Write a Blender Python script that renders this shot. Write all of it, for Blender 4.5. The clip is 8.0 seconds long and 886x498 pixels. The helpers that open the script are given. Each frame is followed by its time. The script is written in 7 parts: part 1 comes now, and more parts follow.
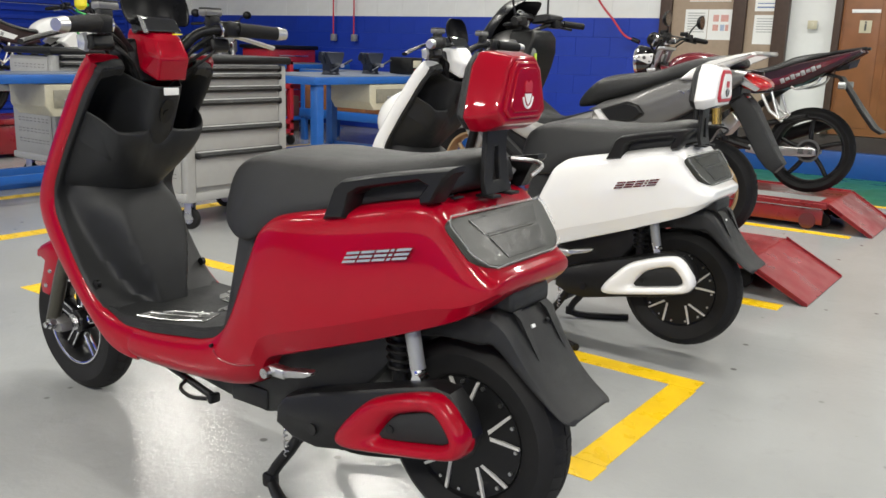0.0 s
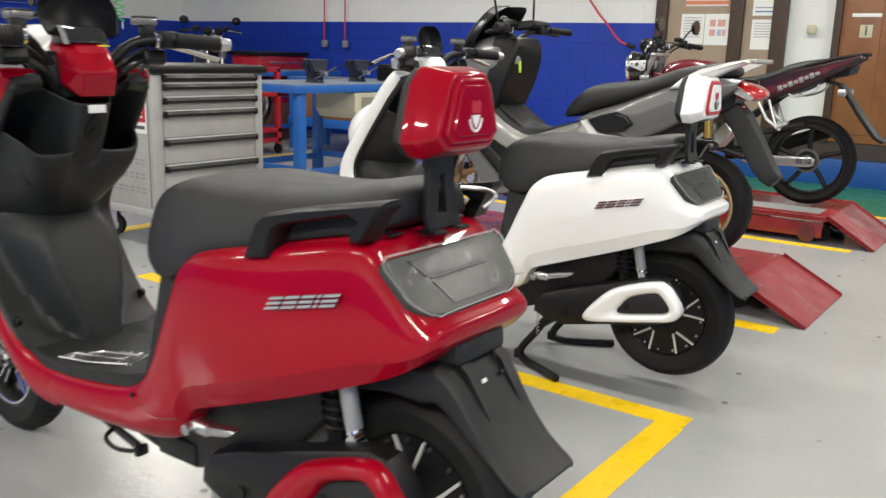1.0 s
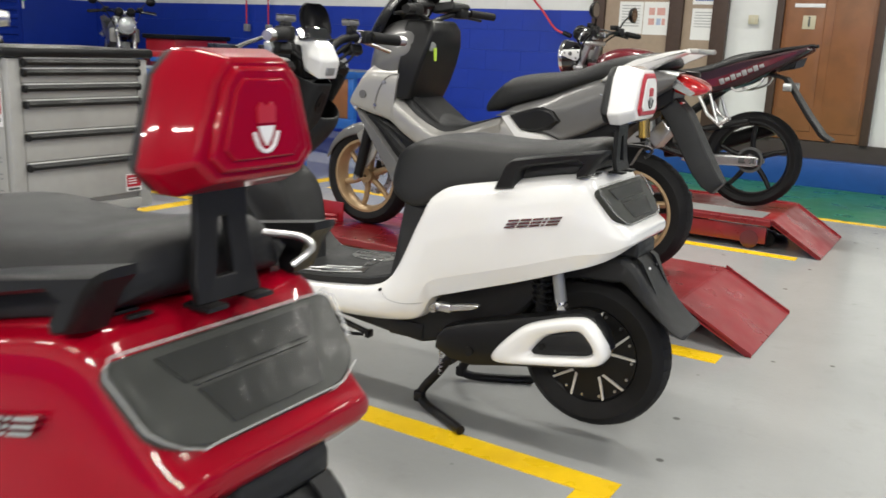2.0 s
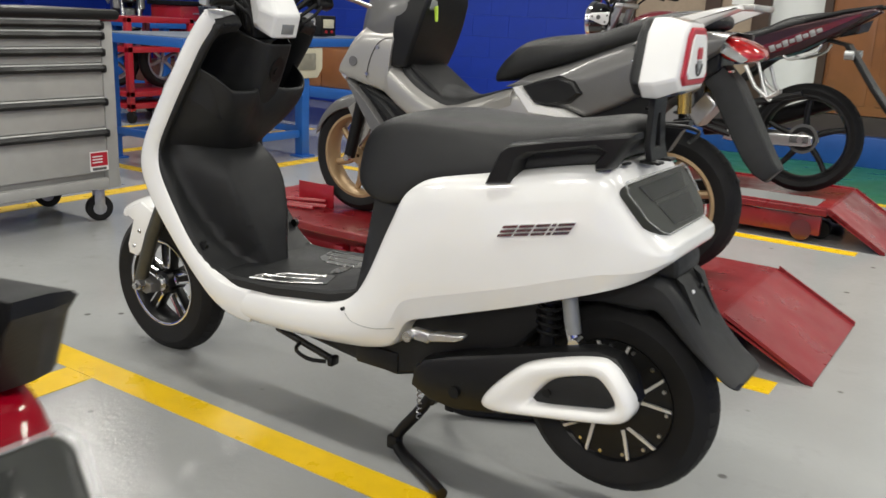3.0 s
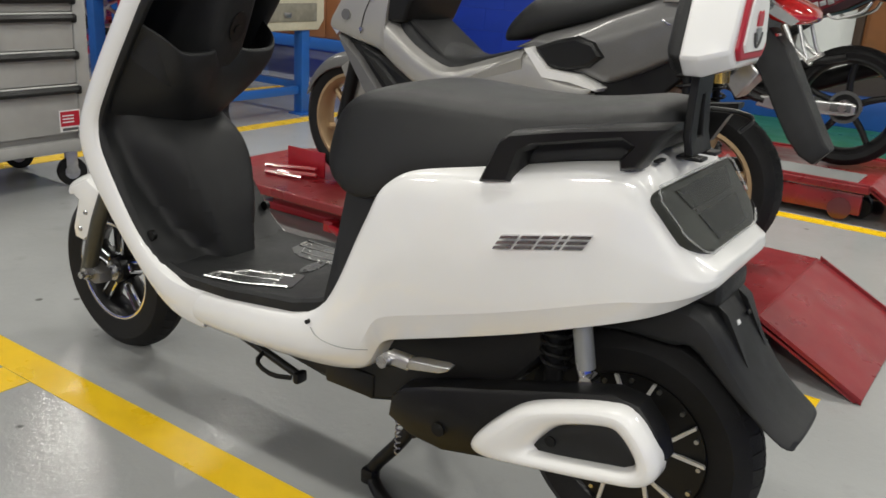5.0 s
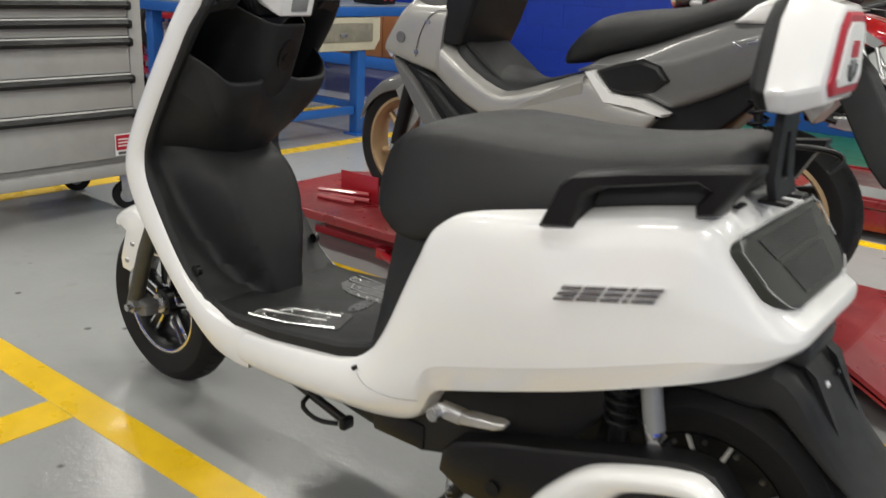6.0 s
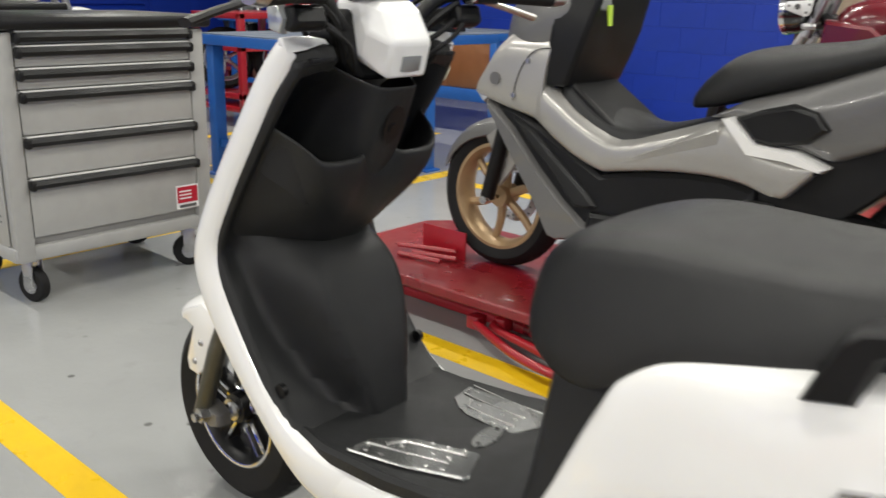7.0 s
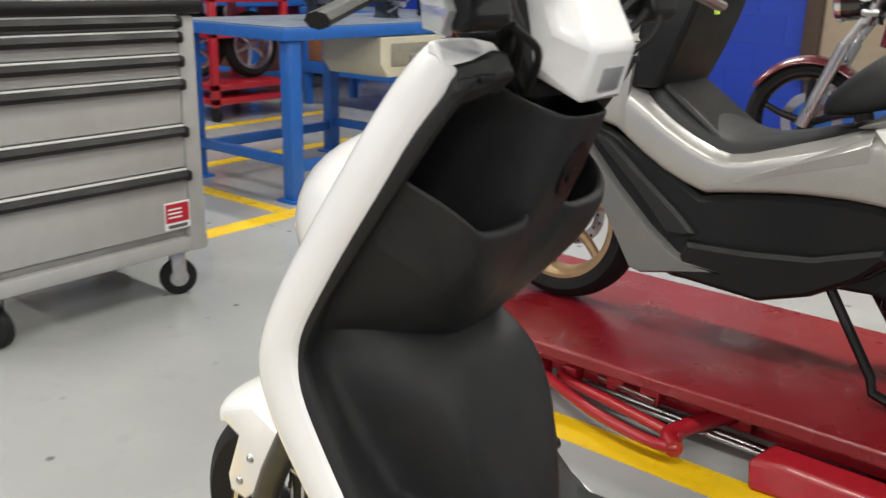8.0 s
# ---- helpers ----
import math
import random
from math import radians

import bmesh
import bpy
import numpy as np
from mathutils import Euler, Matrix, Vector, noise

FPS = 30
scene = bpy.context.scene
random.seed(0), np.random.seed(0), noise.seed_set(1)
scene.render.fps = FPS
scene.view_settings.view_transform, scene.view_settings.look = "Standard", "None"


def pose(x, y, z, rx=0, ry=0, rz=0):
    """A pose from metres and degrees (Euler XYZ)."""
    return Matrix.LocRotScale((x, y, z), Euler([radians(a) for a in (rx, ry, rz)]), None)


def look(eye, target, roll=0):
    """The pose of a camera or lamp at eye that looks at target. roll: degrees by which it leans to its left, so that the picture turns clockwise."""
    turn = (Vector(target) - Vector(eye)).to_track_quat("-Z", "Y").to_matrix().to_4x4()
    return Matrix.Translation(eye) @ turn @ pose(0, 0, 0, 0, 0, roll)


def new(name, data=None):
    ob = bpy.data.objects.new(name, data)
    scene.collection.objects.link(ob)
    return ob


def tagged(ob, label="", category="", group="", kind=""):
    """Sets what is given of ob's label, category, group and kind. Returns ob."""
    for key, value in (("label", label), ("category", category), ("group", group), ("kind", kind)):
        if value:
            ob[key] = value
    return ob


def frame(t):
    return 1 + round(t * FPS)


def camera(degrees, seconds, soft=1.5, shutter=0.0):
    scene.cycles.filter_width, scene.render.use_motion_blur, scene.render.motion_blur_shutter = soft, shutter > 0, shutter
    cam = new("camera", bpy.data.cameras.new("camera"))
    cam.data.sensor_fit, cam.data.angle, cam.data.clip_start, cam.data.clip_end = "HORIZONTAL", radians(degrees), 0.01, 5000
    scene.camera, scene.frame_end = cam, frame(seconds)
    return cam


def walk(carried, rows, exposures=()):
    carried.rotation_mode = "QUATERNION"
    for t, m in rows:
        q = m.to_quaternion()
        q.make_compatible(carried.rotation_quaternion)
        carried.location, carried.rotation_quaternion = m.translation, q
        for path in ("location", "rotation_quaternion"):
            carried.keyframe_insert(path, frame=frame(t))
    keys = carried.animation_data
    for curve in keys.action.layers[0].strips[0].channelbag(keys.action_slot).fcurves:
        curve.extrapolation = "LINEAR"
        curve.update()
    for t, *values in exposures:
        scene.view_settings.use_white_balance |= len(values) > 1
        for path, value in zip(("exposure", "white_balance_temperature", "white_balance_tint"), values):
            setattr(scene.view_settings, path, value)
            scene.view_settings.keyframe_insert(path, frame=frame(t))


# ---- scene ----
cam = camera(54.1, 8.0, shutter=0.5)
PATH = [
    (0, (0.072, 0.08, 1.027), (-1.057, 1.669, 0.578), 1.9),
    (0.5, (0.055, 0.124, 1.045), (-1.073, 1.715, 0.599), 1.9),
    (1, (0.03, 0.319, 1.046), (-1.104, 1.907, 0.607), 1.7),
    (1.5, (-0.017, 0.568, 1.045), (-1.12, 2.18, 0.613), 2.2),
    (2, (-0.127, 0.834, 1.04), (-1.152, 2.489, 0.58), 2.5),
    (2.2, (-0.158, 0.932, 1.037), (-1.172, 2.59, 0.565), 2.2),
    (3.3, (-0.39, 1.442, 0.986), (-1.471, 3.037, 0.451), 2.6),
    (3.5, (-0.416, 1.452, 1.002), (-1.475, 3.058, 0.457), 3.1),
    (4, (-0.475, 1.553, 1.002), (-1.498, 3.178, 0.444), 3.5),
    (5.3, (-0.502, 1.711, 0.995), (-1.612, 3.248, 0.359), 3.0),
    (5.5, (-0.511, 1.73, 0.998), (-1.652, 3.25, 0.373), 2.7),
    (6, (-0.56, 1.772, 1.011), (-1.742, 3.268, 0.408), 2.7),
    (6.5, (-0.737, 1.878, 1.046), (-1.954, 3.356, 0.466), 2.3),
    (7, (-0.928, 1.978, 1.049), (-2.207, 3.406, 0.479), 1.2),
    (7.5, (-1.177, 2.094, 1.046), (-2.498, 3.475, 0.457), 1.5),
    (8, (-1.454, 2.163, 1.037), (-2.646, 3.652, 0.433), 1.4),
]
walk(cam, [(t, look(eye, target, roll)) for t, eye, target, roll in PATH],
     exposures=[(0.0, 0.0), (1.0, 0.0), (2.0, -0.08), (3.3, -0.3), (4.2, -0.44), (5.5, -0.47), (6.0, -0.36), (6.5, -0.24), (7.0, -0.12), (7.5, -0.02), (8.0, 0.0)])

# ---- world and light ----
H = 3.45
world = bpy.data.worlds.new("world")
scene.world = world
world.use_nodes = True
world.node_tree.nodes["Background"].inputs[0].default_value = (0.62, 0.68, 0.75, 1)
world.node_tree.nodes["Background"].inputs[1].default_value = 0.03


def tube_light(x, y, z, length, watts, along_y=False, width=0.16):
    """An unseen ceiling batten: housing, two glowing tubes and the area lamp that they stand for."""
    e = new("ceiling_light", None)
    e.location = (x, y, z)
    if along_y:
        e.rotation_euler[2] = radians(90)
    tagged(e, "unseen white ceiling batten with a pair of lit fluorescent tubes, placed for the lighting", "ceiling light", "ceiling lights")
    bm = bmesh.new()
    box(bm, (0, 0, 0.05), (length, 0.42, 0.06), 0.01)
    part("housing", bm, M["white_metal"], e)
    for dy in (-0.13, 0.13):
        bm = bmesh.new()
        tube(bm, [(-length / 2, dy, 0), (length / 2, dy, 0)], 0.016, 8)
        part("tube", bm, M["lamp"], e, "lit fluorescent tube")
    d = bpy.data.lights.new("tube_lamp", "AREA")
    d.shape, d.size, d.size_y, d.energy, d.color = "RECTANGLE", length, width, watts, (1.0, 0.975, 0.90)
    lamp = new("tube_lamp", d)
    lamp.parent = e
    lamp.location = (0, 0, -0.03)
    return e


# ---- helpers for meshes ----
def part(name, bm, mat, parent=None, label="", sharp=38, subsurf=0, solid=0.0, bevel=0.0):
    bmesh.ops.recalc_face_normals(bm, faces=bm.faces)
    for f in bm.faces:
        f.smooth = True
    for e in bm.edges:
        if len(e.link_faces) == 2 and e.calc_face_angle(0) > radians(sharp):
            e.smooth = False
    me = bpy.data.meshes.new(name)
    bm.to_mesh(me)
    bm.free()
    mats = mat if isinstance(mat, (list, tuple)) else [mat]
    for m in mats:
        me.materials.append(m)
    ob = new(name, me)
    if parent:
        ob.parent = parent
    if label:
        tagged(ob, label)
    if solid:
        mod = ob.modifiers.new("solid", "SOLIDIFY")
        mod.thickness, mod.offset = solid, -1
    if bevel:
        mod = ob.modifiers.new("bevel", "BEVEL")
        mod.width, mod.segments, mod.limit_method, mod.angle_limit = bevel, 2, "ANGLE", radians(30)
    if subsurf:
        mod = ob.modifiers.new("smooth", "SUBSURF")
        mod.levels = mod.render_levels = subsurf
    return ob


def box(bm, c, d, bev=0.0, m=None):
    vs = bmesh.ops.create_cube(bm, size=1.0)["verts"]
    t = Matrix.Translation(c) @ Matrix.Diagonal((*d, 1))
    if m:
        t = m @ t
    bmesh.ops.transform(bm, matrix=t, verts=vs)
    if bev:
        es = list({e for v in vs for e in v.link_edges})
        bmesh.ops.bevel(bm, geom=es, offset=bev, segments=2, affect="EDGES", profile=0.5)


def loft(bm, rings, closed=True, caps=True):
    rows = [[bm.verts.new(p) for p in r] for r in rings]
    n = len(rows[0])
    for a, b in zip(rows, rows[1:]):
        for i in range(n if closed else n - 1):
            j = (i + 1) % n
            bm.faces.new((a[i], a[j], b[j], b[i]))
    if caps and closed:
        bm.faces.new(list(reversed(rows[0])))
        bm.faces.new(rows[-1])
    return rows


def spline(pts, n):
    """A smooth line through points."""
    pts = [Vector(p) for p in pts]
    if len(pts) == 2:
        return [pts[0].lerp(pts[1], k / n) for k in range(n + 1)]
    out = []
    seg = len(pts) - 1
    for k in range(n + 1):
        u = k / n * seg
        i = min(int(u), seg - 1)
        t = u - i
        p0, p1, p2, p3 = pts[max(i - 1, 0)], pts[i], pts[i + 1], pts[min(i + 2, seg)]
        out.append(0.5 * ((2 * p1) + (p2 - p0) * t + (2 * p0 - 5 * p1 + 4 * p2 - p3) * t * t + (3 * p1 - p0 - 3 * p2 + p3) * t ** 3))
    return out


def tube(bm, path, r, seg=10, r2=None, squash=1.0):
    path = [Vector(p) for p in path]
    rings = []
    side = None
    for i, p in enumerate(path):
        d = (path[min(i + 1, len(path) - 1)] - path[max(i - 1, 0)]).normalized()
        if side is None:
            side = d.cross(Vector((0, 0, 1)) if abs(d.z) < 0.9 else Vector((0, 1, 0))).normalized()
        side = (side - d * side.dot(d)).normalized()
        up = side.cross(d)
        k = i / max(len(path) - 1, 1)
        rr = r if r2 is None else r + (r2 - r) * k
        rings.append([p + rr * (math.cos(a) * side + squash * math.sin(a) * up) for a in (2 * math.pi * j / seg for j in range(seg))])
    loft(bm, rings)


def lathe_y(bm, profile, c=(0, 0, 0), seg=48):
    """Turns (radius, y) points about the y axis through c; the profile is closed on itself."""
    rings = []
    for j in range(seg):
        a = 2 * math.pi * j / seg
        rings.append([(c[0] + r * math.cos(a), c[1] + y, c[2] + r * math.sin(a)) for r, y in profile])
    rows = [[bm.verts.new(p) for p in r] for r in rings]
    n = len(profile)
    for i in range(seg):
        a, b = rows[i], rows[(i + 1) % seg]
        for k in range(n):
            l = (k + 1) % n
            bm.faces.new((a[k], b[k], b[l], a[l]))


def disc_y(bm, c, r, y0, y1, seg=32, r1=None):
    """A disc or short cone with its axis along y."""
    r1 = r if r1 is None else r1
    loft(bm, [[(c[0] + q * math.cos(a), y, c[1] + q * math.sin(a)) for a in (2 * math.pi * j / seg for j in range(seg))] for y, q in ((y0, r), (y1, r1))])


def slab(bm, poly, y0, y1, inset=0.0, ybulge=0.0):
    """A plate with the outline poly (x, z) from y0 to y1, its outer face drawn in by inset for a rounded rim."""
    n = len(poly)
    cx, cz = sum(p[0] for p in poly) / n, sum(p[1] for p in poly) / n
    area = sum(poly[i][0] * poly[(i + 1) % n][1] - poly[(i + 1) % n][0] * poly[i][1] for i in range(n))
    sg = 1 if area > 0 else -1

    def off(d):
        out = []
        for i in range(n):
            a, b, c = Vector(poly[i - 1]), Vector(poly[i]), Vector(poly[(i + 1) % n])
            e1, e2 = (b - a).normalized(), (c - b).normalized()
            n1, n2 = Vector((-e1.y, e1.x)) * sg, Vector((-e2.y, e2.x)) * sg
            m = (n1 + n2)
            m = m.normalized() / max(0.5, m.normalized().dot(n1)) if m.length > 1e-6 else n1
            q = b + m * d
            out.append((q.x, q.y))
        return out
    if inset:
        h = (y1 - y0)
        rings = [[(x, y0, z) for x, z in poly], [(x, y1 - h * 0.45, z) for x, z in poly], [(x, y1 - h * 0.12, z) for x, z in off(inset * 0.35)], [(x, y1 + ybulge, z) for x, z in off(inset)]]
    else:
        rings = [[(x, y0, z) for x, z in poly], [(x, y1, z) for x, z in poly]]
    loft(bm, rings)


def curve_at(table, x):
    """Smooth value of a table of (x, value) rows."""
    if x <= table[0][0]:
        return table[0][1]
    for (a, va), (b, vb) in zip(table, table[1:]):
        if x <= b:
            t = (x - a) / (b - a)
            return va + (vb - va) * t
    return table[-1][1]


# ---- materials ----
M = {}


def material(name, color, rough=0.5, metal=0.0, coat=0.0, grain=0.0, grain_scale=60.0, bump=0.0, bump_scale=200.0, stain=0.0, stain_scale=3.0, stain_color=None, emit=0.0, rough_var=0.0, alpha=1.0, trans=0.0, island=0.0, spec=0.5):
    m = bpy.data.materials.new(name)
    m.use_nodes = True
    nt = m.node_tree
    b = nt.nodes["Principled BSDF"]
    b.inputs["Roughness"].default_value = rough
    b.inputs["Metallic"].default_value = metal
    b.inputs["Coat Weight"].default_value = coat
    b.inputs["Coat Roughness"].default_value = 0.04
    b.inputs["Specular IOR Level"].default_value = spec
    if trans:
        b.inputs["Transmission Weight"].default_value = trans
        b.inputs["IOR"].default_value = 1.45
    if alpha < 1:
        b.inputs["Alpha"].default_value = alpha
    if emit:
        b.inputs["Emission Color"].default_value = (*color, 1)
        b.inputs["Emission Strength"].default_value = emit
    geo = nt.nodes.new("ShaderNodeTexCoord")
    src = geo.outputs["Object"]
    last = None

    def noise_tex(scale, detail):
        n = nt.nodes.new("ShaderNodeTexNoise")
        n.inputs["Scale"].default_value, n.inputs["Detail"].default_value = scale, detail
        nt.links.new(src, n.inputs["Vector"])
        return n

    def mix(a, bcol, fac):
        x = nt.nodes.new("ShaderNodeMix")
        x.data_type = "RGBA"
        for v, k in ((a, 6), (bcol, 7)):
            if isinstance(v, tuple):
                x.inputs[k].default_value = (*v[:3], 1)
            else:
                nt.links.new(v, x.inputs[k])
        nt.links.new(fac, x.inputs[0])
        return x.outputs[2]

    def ramp(src_out, lo, hi, amount):
        r = nt.nodes.new("ShaderNodeMapRange")
        r.inputs[1].default_value, r.inputs[2].default_value, r.inputs[3].default_value, r.inputs[4].default_value = lo, hi, 0, amount
        nt.links.new(src_out, r.inputs[0])
        return r.outputs[0]

    col = tuple(color)
    if grain:
        col = mix(col, tuple(c * 0.55 for c in color), ramp(noise_tex(grain_scale, 6).outputs[0], 0.42, 0.72, grain))
    if stain:
        sc = stain_color or tuple(c * 0.5 for c in color)
        col = mix(col, tuple(sc), ramp(noise_tex(stain_scale, 8).outputs[0], 0.48, 0.7, stain))
    if island:
        g = nt.nodes.new("ShaderNodeObjectInfo")
        col = mix(col, tuple(c * 0.7 for c in color), ramp(g.outputs["Random"], 0, 1, island))
    if isinstance(col, tuple):
        b.inputs["Base Color"].default_value = (*col, 1)
    else:
        nt.links.new(col, b.inputs["Base Color"])
    if rough_var:
        r = nt.nodes.new("ShaderNodeMapRange")
        r.inputs[1].default_value, r.inputs[2].default_value = 0.35, 0.68
        r.inputs[3].default_value, r.inputs[4].default_value = max(0.02, rough - rough_var), rough + rough_var
        nt.links.new(noise_tex(stain_scale * 2.3, 5).outputs[0], r.inputs[0])
        nt.links.new(r.outputs[0], b.inputs["Roughness"])
    if bump:
        bp = nt.nodes.new("ShaderNodeBump")
        bp.inputs["Strength"].default_value, bp.inputs["Distance"].default_value = bump, 0.002
        nt.links.new(noise_tex(bump_scale, 4).outputs[0], bp.inputs["Height"])
        nt.links.new(bp.outputs[0], b.inputs["Normal"])
    M[name] = m
    return m


material("paint_white", (0.84, 0.84, 0.825), 0.3, coat=1.0, grain=0.06, grain_scale=4, stain=0.05, stain_scale=6, stain_color=(0.6, 0.57, 0.5))
material("paint_red", (0.28, 0.001, 0.0115), 0.28, coat=0.55, spec=0.03, grain=0.12, grain_scale=5, stain=0.08, stain_scale=9, stain_color=(0.22, 0.002, 0.011))
material("plastic_dark", (0.0125, 0.0132, 0.014), 0.5, spec=0.35, grain=0.35, grain_scale=35, bump=0.35, bump_scale=900, stain=0.25, stain_scale=5, stain_color=(0.032, 0.032, 0.033), rough_var=0.08)
material("plastic_black", (0.0062, 0.0063, 0.0068), 0.4, spec=0.3, grain=0.3, grain_scale=40, bump=0.2, bump_scale=700, rough_var=0.08)
material("vinyl", (0.011, 0.0115, 0.012), 0.42, spec=0.4, grain=0.3, grain_scale=50, bump=0.45, bump_scale=1100, stain=0.2, stain_scale=4, stain_color=(0.026, 0.026, 0.026), rough_var=0.06)
material("rubber", (0.006, 0.006, 0.0065), 0.7, spec=0.3, grain=0.4, grain_scale=30, bump=0.4, bump_scale=400, stain=0.3, stain_scale=8, stain_color=(0.02, 0.019, 0.018))
material("steel", (0.55, 0.55, 0.56), 0.32, metal=1.0, grain=0.3, grain_scale=60, rough_var=0.1)
material("chrome", (0.75, 0.75, 0.77), 0.12, metal=1.0, grain=0.15, grain_scale=30)
material("badge_chrome", (0.62, 0.62, 0.63), 0.22, metal=1.0, grain=0.2, grain_scale=60)
material("lens_black", (0.026, 0.028, 0.026), 0.25, spec=0.1, grain=0.4, grain_scale=30)
material("spoke_bright", (0.72, 0.71, 0.68), 0.35, metal=0.4, grain=0.15, grain_scale=60)
material("alloy", (0.6, 0.6, 0.6), 0.3, metal=1.0, grain=0.2, grain_scale=80)
material("cab_grey", (0.345, 0.345, 0.335), 0.38, grain=0.1, grain_scale=25, stain=0.18, stain_scale=5, bump=0.08, bump_scale=300)
material("white_metal", (0.7, 0.7, 0.68), 0.4, grain=0.1)
material("lamp", (1.0, 0.97, 0.9), 0.4, emit=7.0)
material("lens_grey", (0.052, 0.054, 0.05), 0.32, spec=0.1, grain=0.5, grain_scale=18, stain=0.4, stain_scale=12, stain_color=(0.12, 0.12, 0.115), bump=0.12, bump_scale=25)
material("film", (0.10, 0.10, 0.097), 0.1, bump=0.9, bump_scale=40, alpha=0.08)
material("tread_rib", (0.62, 0.62, 0.61), 0.25, metal=0.9, grain=0.3, grain_scale=60)
material("film_edge", (0.6, 0.61, 0.6), 0.35, bump=0.8, bump_scale=90, alpha=0.28)
material("lens_smoke", (0.05, 0.053, 0.048), 0.3, spec=0.1, grain=0.5, grain_scale=25, stain=0.5, stain_scale=14, stain_color=(0.05, 0.052, 0.048), bump=0.1, bump_scale=40)
material("tread_metal", (0.26, 0.265, 0.262), 0.25, metal=0.9, grain=0.3, grain_scale=60, rough_var=0.08)
material("glass_dark", (0.012, 0.012, 0.014), 0.06, coat=1.0)
material("gold_wheel", (0.42, 0.29, 0.16), 0.42, metal=0.4, grain=0.3, grain_scale=20)
material("gold", (0.75, 0.5, 0.12), 0.25, metal=1.0, grain=0.2)
material("silver_paint", (0.40, 0.39, 0.37), 0.34, metal=0.45, coat=0.7, grain=0.15, grain_scale=300, stain=0.1)
# Paler than silver_paint: white highlights on the trim are put into the colour.
material("silver_bright", (0.82, 0.81, 0.79), 0.22, metal=0.1, coat=0.7, grain=0.1, grain_scale=300)
material("gunmetal", (0.15, 0.148, 0.145), 0.36, metal=0.3, coat=0.6, grain=0.2, grain_scale=300, stain=0.15)
material("screen_black", (0.005, 0.005, 0.006), 0.3, spec=0.1, grain=0.3, grain_scale=20, rough_var=0.08)
material("maroon_black", (0.025, 0.003, 0.005), 0.3, coat=0.4, grain=0.3, grain_scale=10)
# Mirror glass: the tan that it reflects is put into the base colour.
material("mirror_reflection", (0.16, 0.13, 0.1), 0.18, metal=0.7, grain=0.2, grain_scale=20)
# Notice prints: the washed-out look of strong exposure is put into these colours.
material("print_pale", (0.62, 0.34, 0.3), 0.7, grain=0.3, grain_scale=40)
material("print_pale_blue", (0.38, 0.45, 0.6), 0.7, grain=0.3, grain_scale=40)
material("maroon", (0.11, 0.006, 0.012), 0.25, coat=1.0, grain=0.2, grain_scale=10)
material("tail_red", (0.5, 0.012, 0.012), 0.1, coat=1.0, grain=0.3, grain_scale=40)
material("lift_red", (0.235, 0.011, 0.016), 0.36, coat=0.15, grain=0.25, grain_scale=9, stain=0.5, stain_scale=3, stain_color=(0.14, 0.013, 0.016), rough_var=0.14, bump=0.08, bump_scale=90)
material("blue_paint", (0.012, 0.075, 0.30), 0.4, grain=0.25, grain_scale=12, stain=0.25, stain_scale=5, stain_color=(0.02, 0.05, 0.16), bump=0.1)
material("bench_blue", (0.014, 0.11, 0.42), 0.38, grain=0.2, grain_scale=10, stain=0.3, stain_scale=4, stain_color=(0.03, 0.09, 0.22), bump=0.1)
material("wall_blue", (0.004, 0.034, 0.36), 0.5, grain=0.2, grain_scale=10, stain=0.25, stain_scale=1.5, stain_color=(0.012, 0.045, 0.2), bump=0.5, bump_scale=70, island=0.25)
material("wall_white", (0.72, 0.73, 0.72), 0.6, grain=0.08, grain_scale=12, stain=0.15, stain_scale=1.2, stain_color=(0.55, 0.55, 0.52), bump=0.4, bump_scale=70, island=0.12)
material("ceiling_grey", (0.4, 0.405, 0.4), 0.8, grain=0.1, grain_scale=8)
material("green_floor", (0.022, 0.17, 0.085), 0.35, grain=0.25, grain_scale=9, stain=0.35, stain_scale=2, stain_color=(0.03, 0.1, 0.07), rough_var=0.1)
material("yellow_line", (0.82, 0.53, 0.010), 0.35, grain=0.15, grain_scale=14, stain=0.35, stain_scale=5, stain_color=(0.6, 0.36, 0.02), rough_var=0.12)
material("wood_door", (0.24, 0.095, 0.035), 0.38, grain=0.4, grain_scale=6, stain=0.3, stain_scale=3, coat=0.3)
material("wood_frame", (0.06, 0.035, 0.025), 0.5, grain=0.4, grain_scale=20)
material("board_tan", (0.34, 0.26, 0.19), 0.7, grain=0.2, grain_scale=30, stain=0.2)
material("paper", (0.75, 0.75, 0.73), 0.7, grain=0.06)
material("print_orange", (0.6, 0.2, 0.1), 0.7)
material("print_blue", (0.1, 0.16, 0.35), 0.7)
material("print_dark", (0.08, 0.08, 0.08), 0.7)
material("brand_red", (0.42, 0.012, 0.03), 0.4, grain=0.1)
material("white_print", (0.75, 0.75, 0.75), 0.45)
material("cream", (0.55, 0.52, 0.40), 0.5, grain=0.2, stain=0.3)
material("worktop", (0.13, 0.155, 0.2), 0.42, spec=0.35, grain=0.3, grain_scale=12, stain=0.5, stain_scale=5, stain_color=(0.06, 0.09, 0.16), rough_var=0.1)
material("vise_blue", (0.008, 0.013, 0.028), 0.45, grain=0.3, metal=0.2)
material("tool_red", (0.36, 0.01, 0.02), 0.35, coat=0.4, grain=0.25, stain=0.2)
material("dark_tile", (0.05, 0.04, 0.035), 0.4, grain=0.3, grain_scale=12)
material("brown_crate", (0.13, 0.05, 0.03), 0.6, grain=0.4)
material("drawer_grey", (0.22, 0.21, 0.17), 0.5, grain=0.4, grain_scale=25, stain=0.4, stain_scale=14, stain_color=(0.4, 0.38, 0.3))
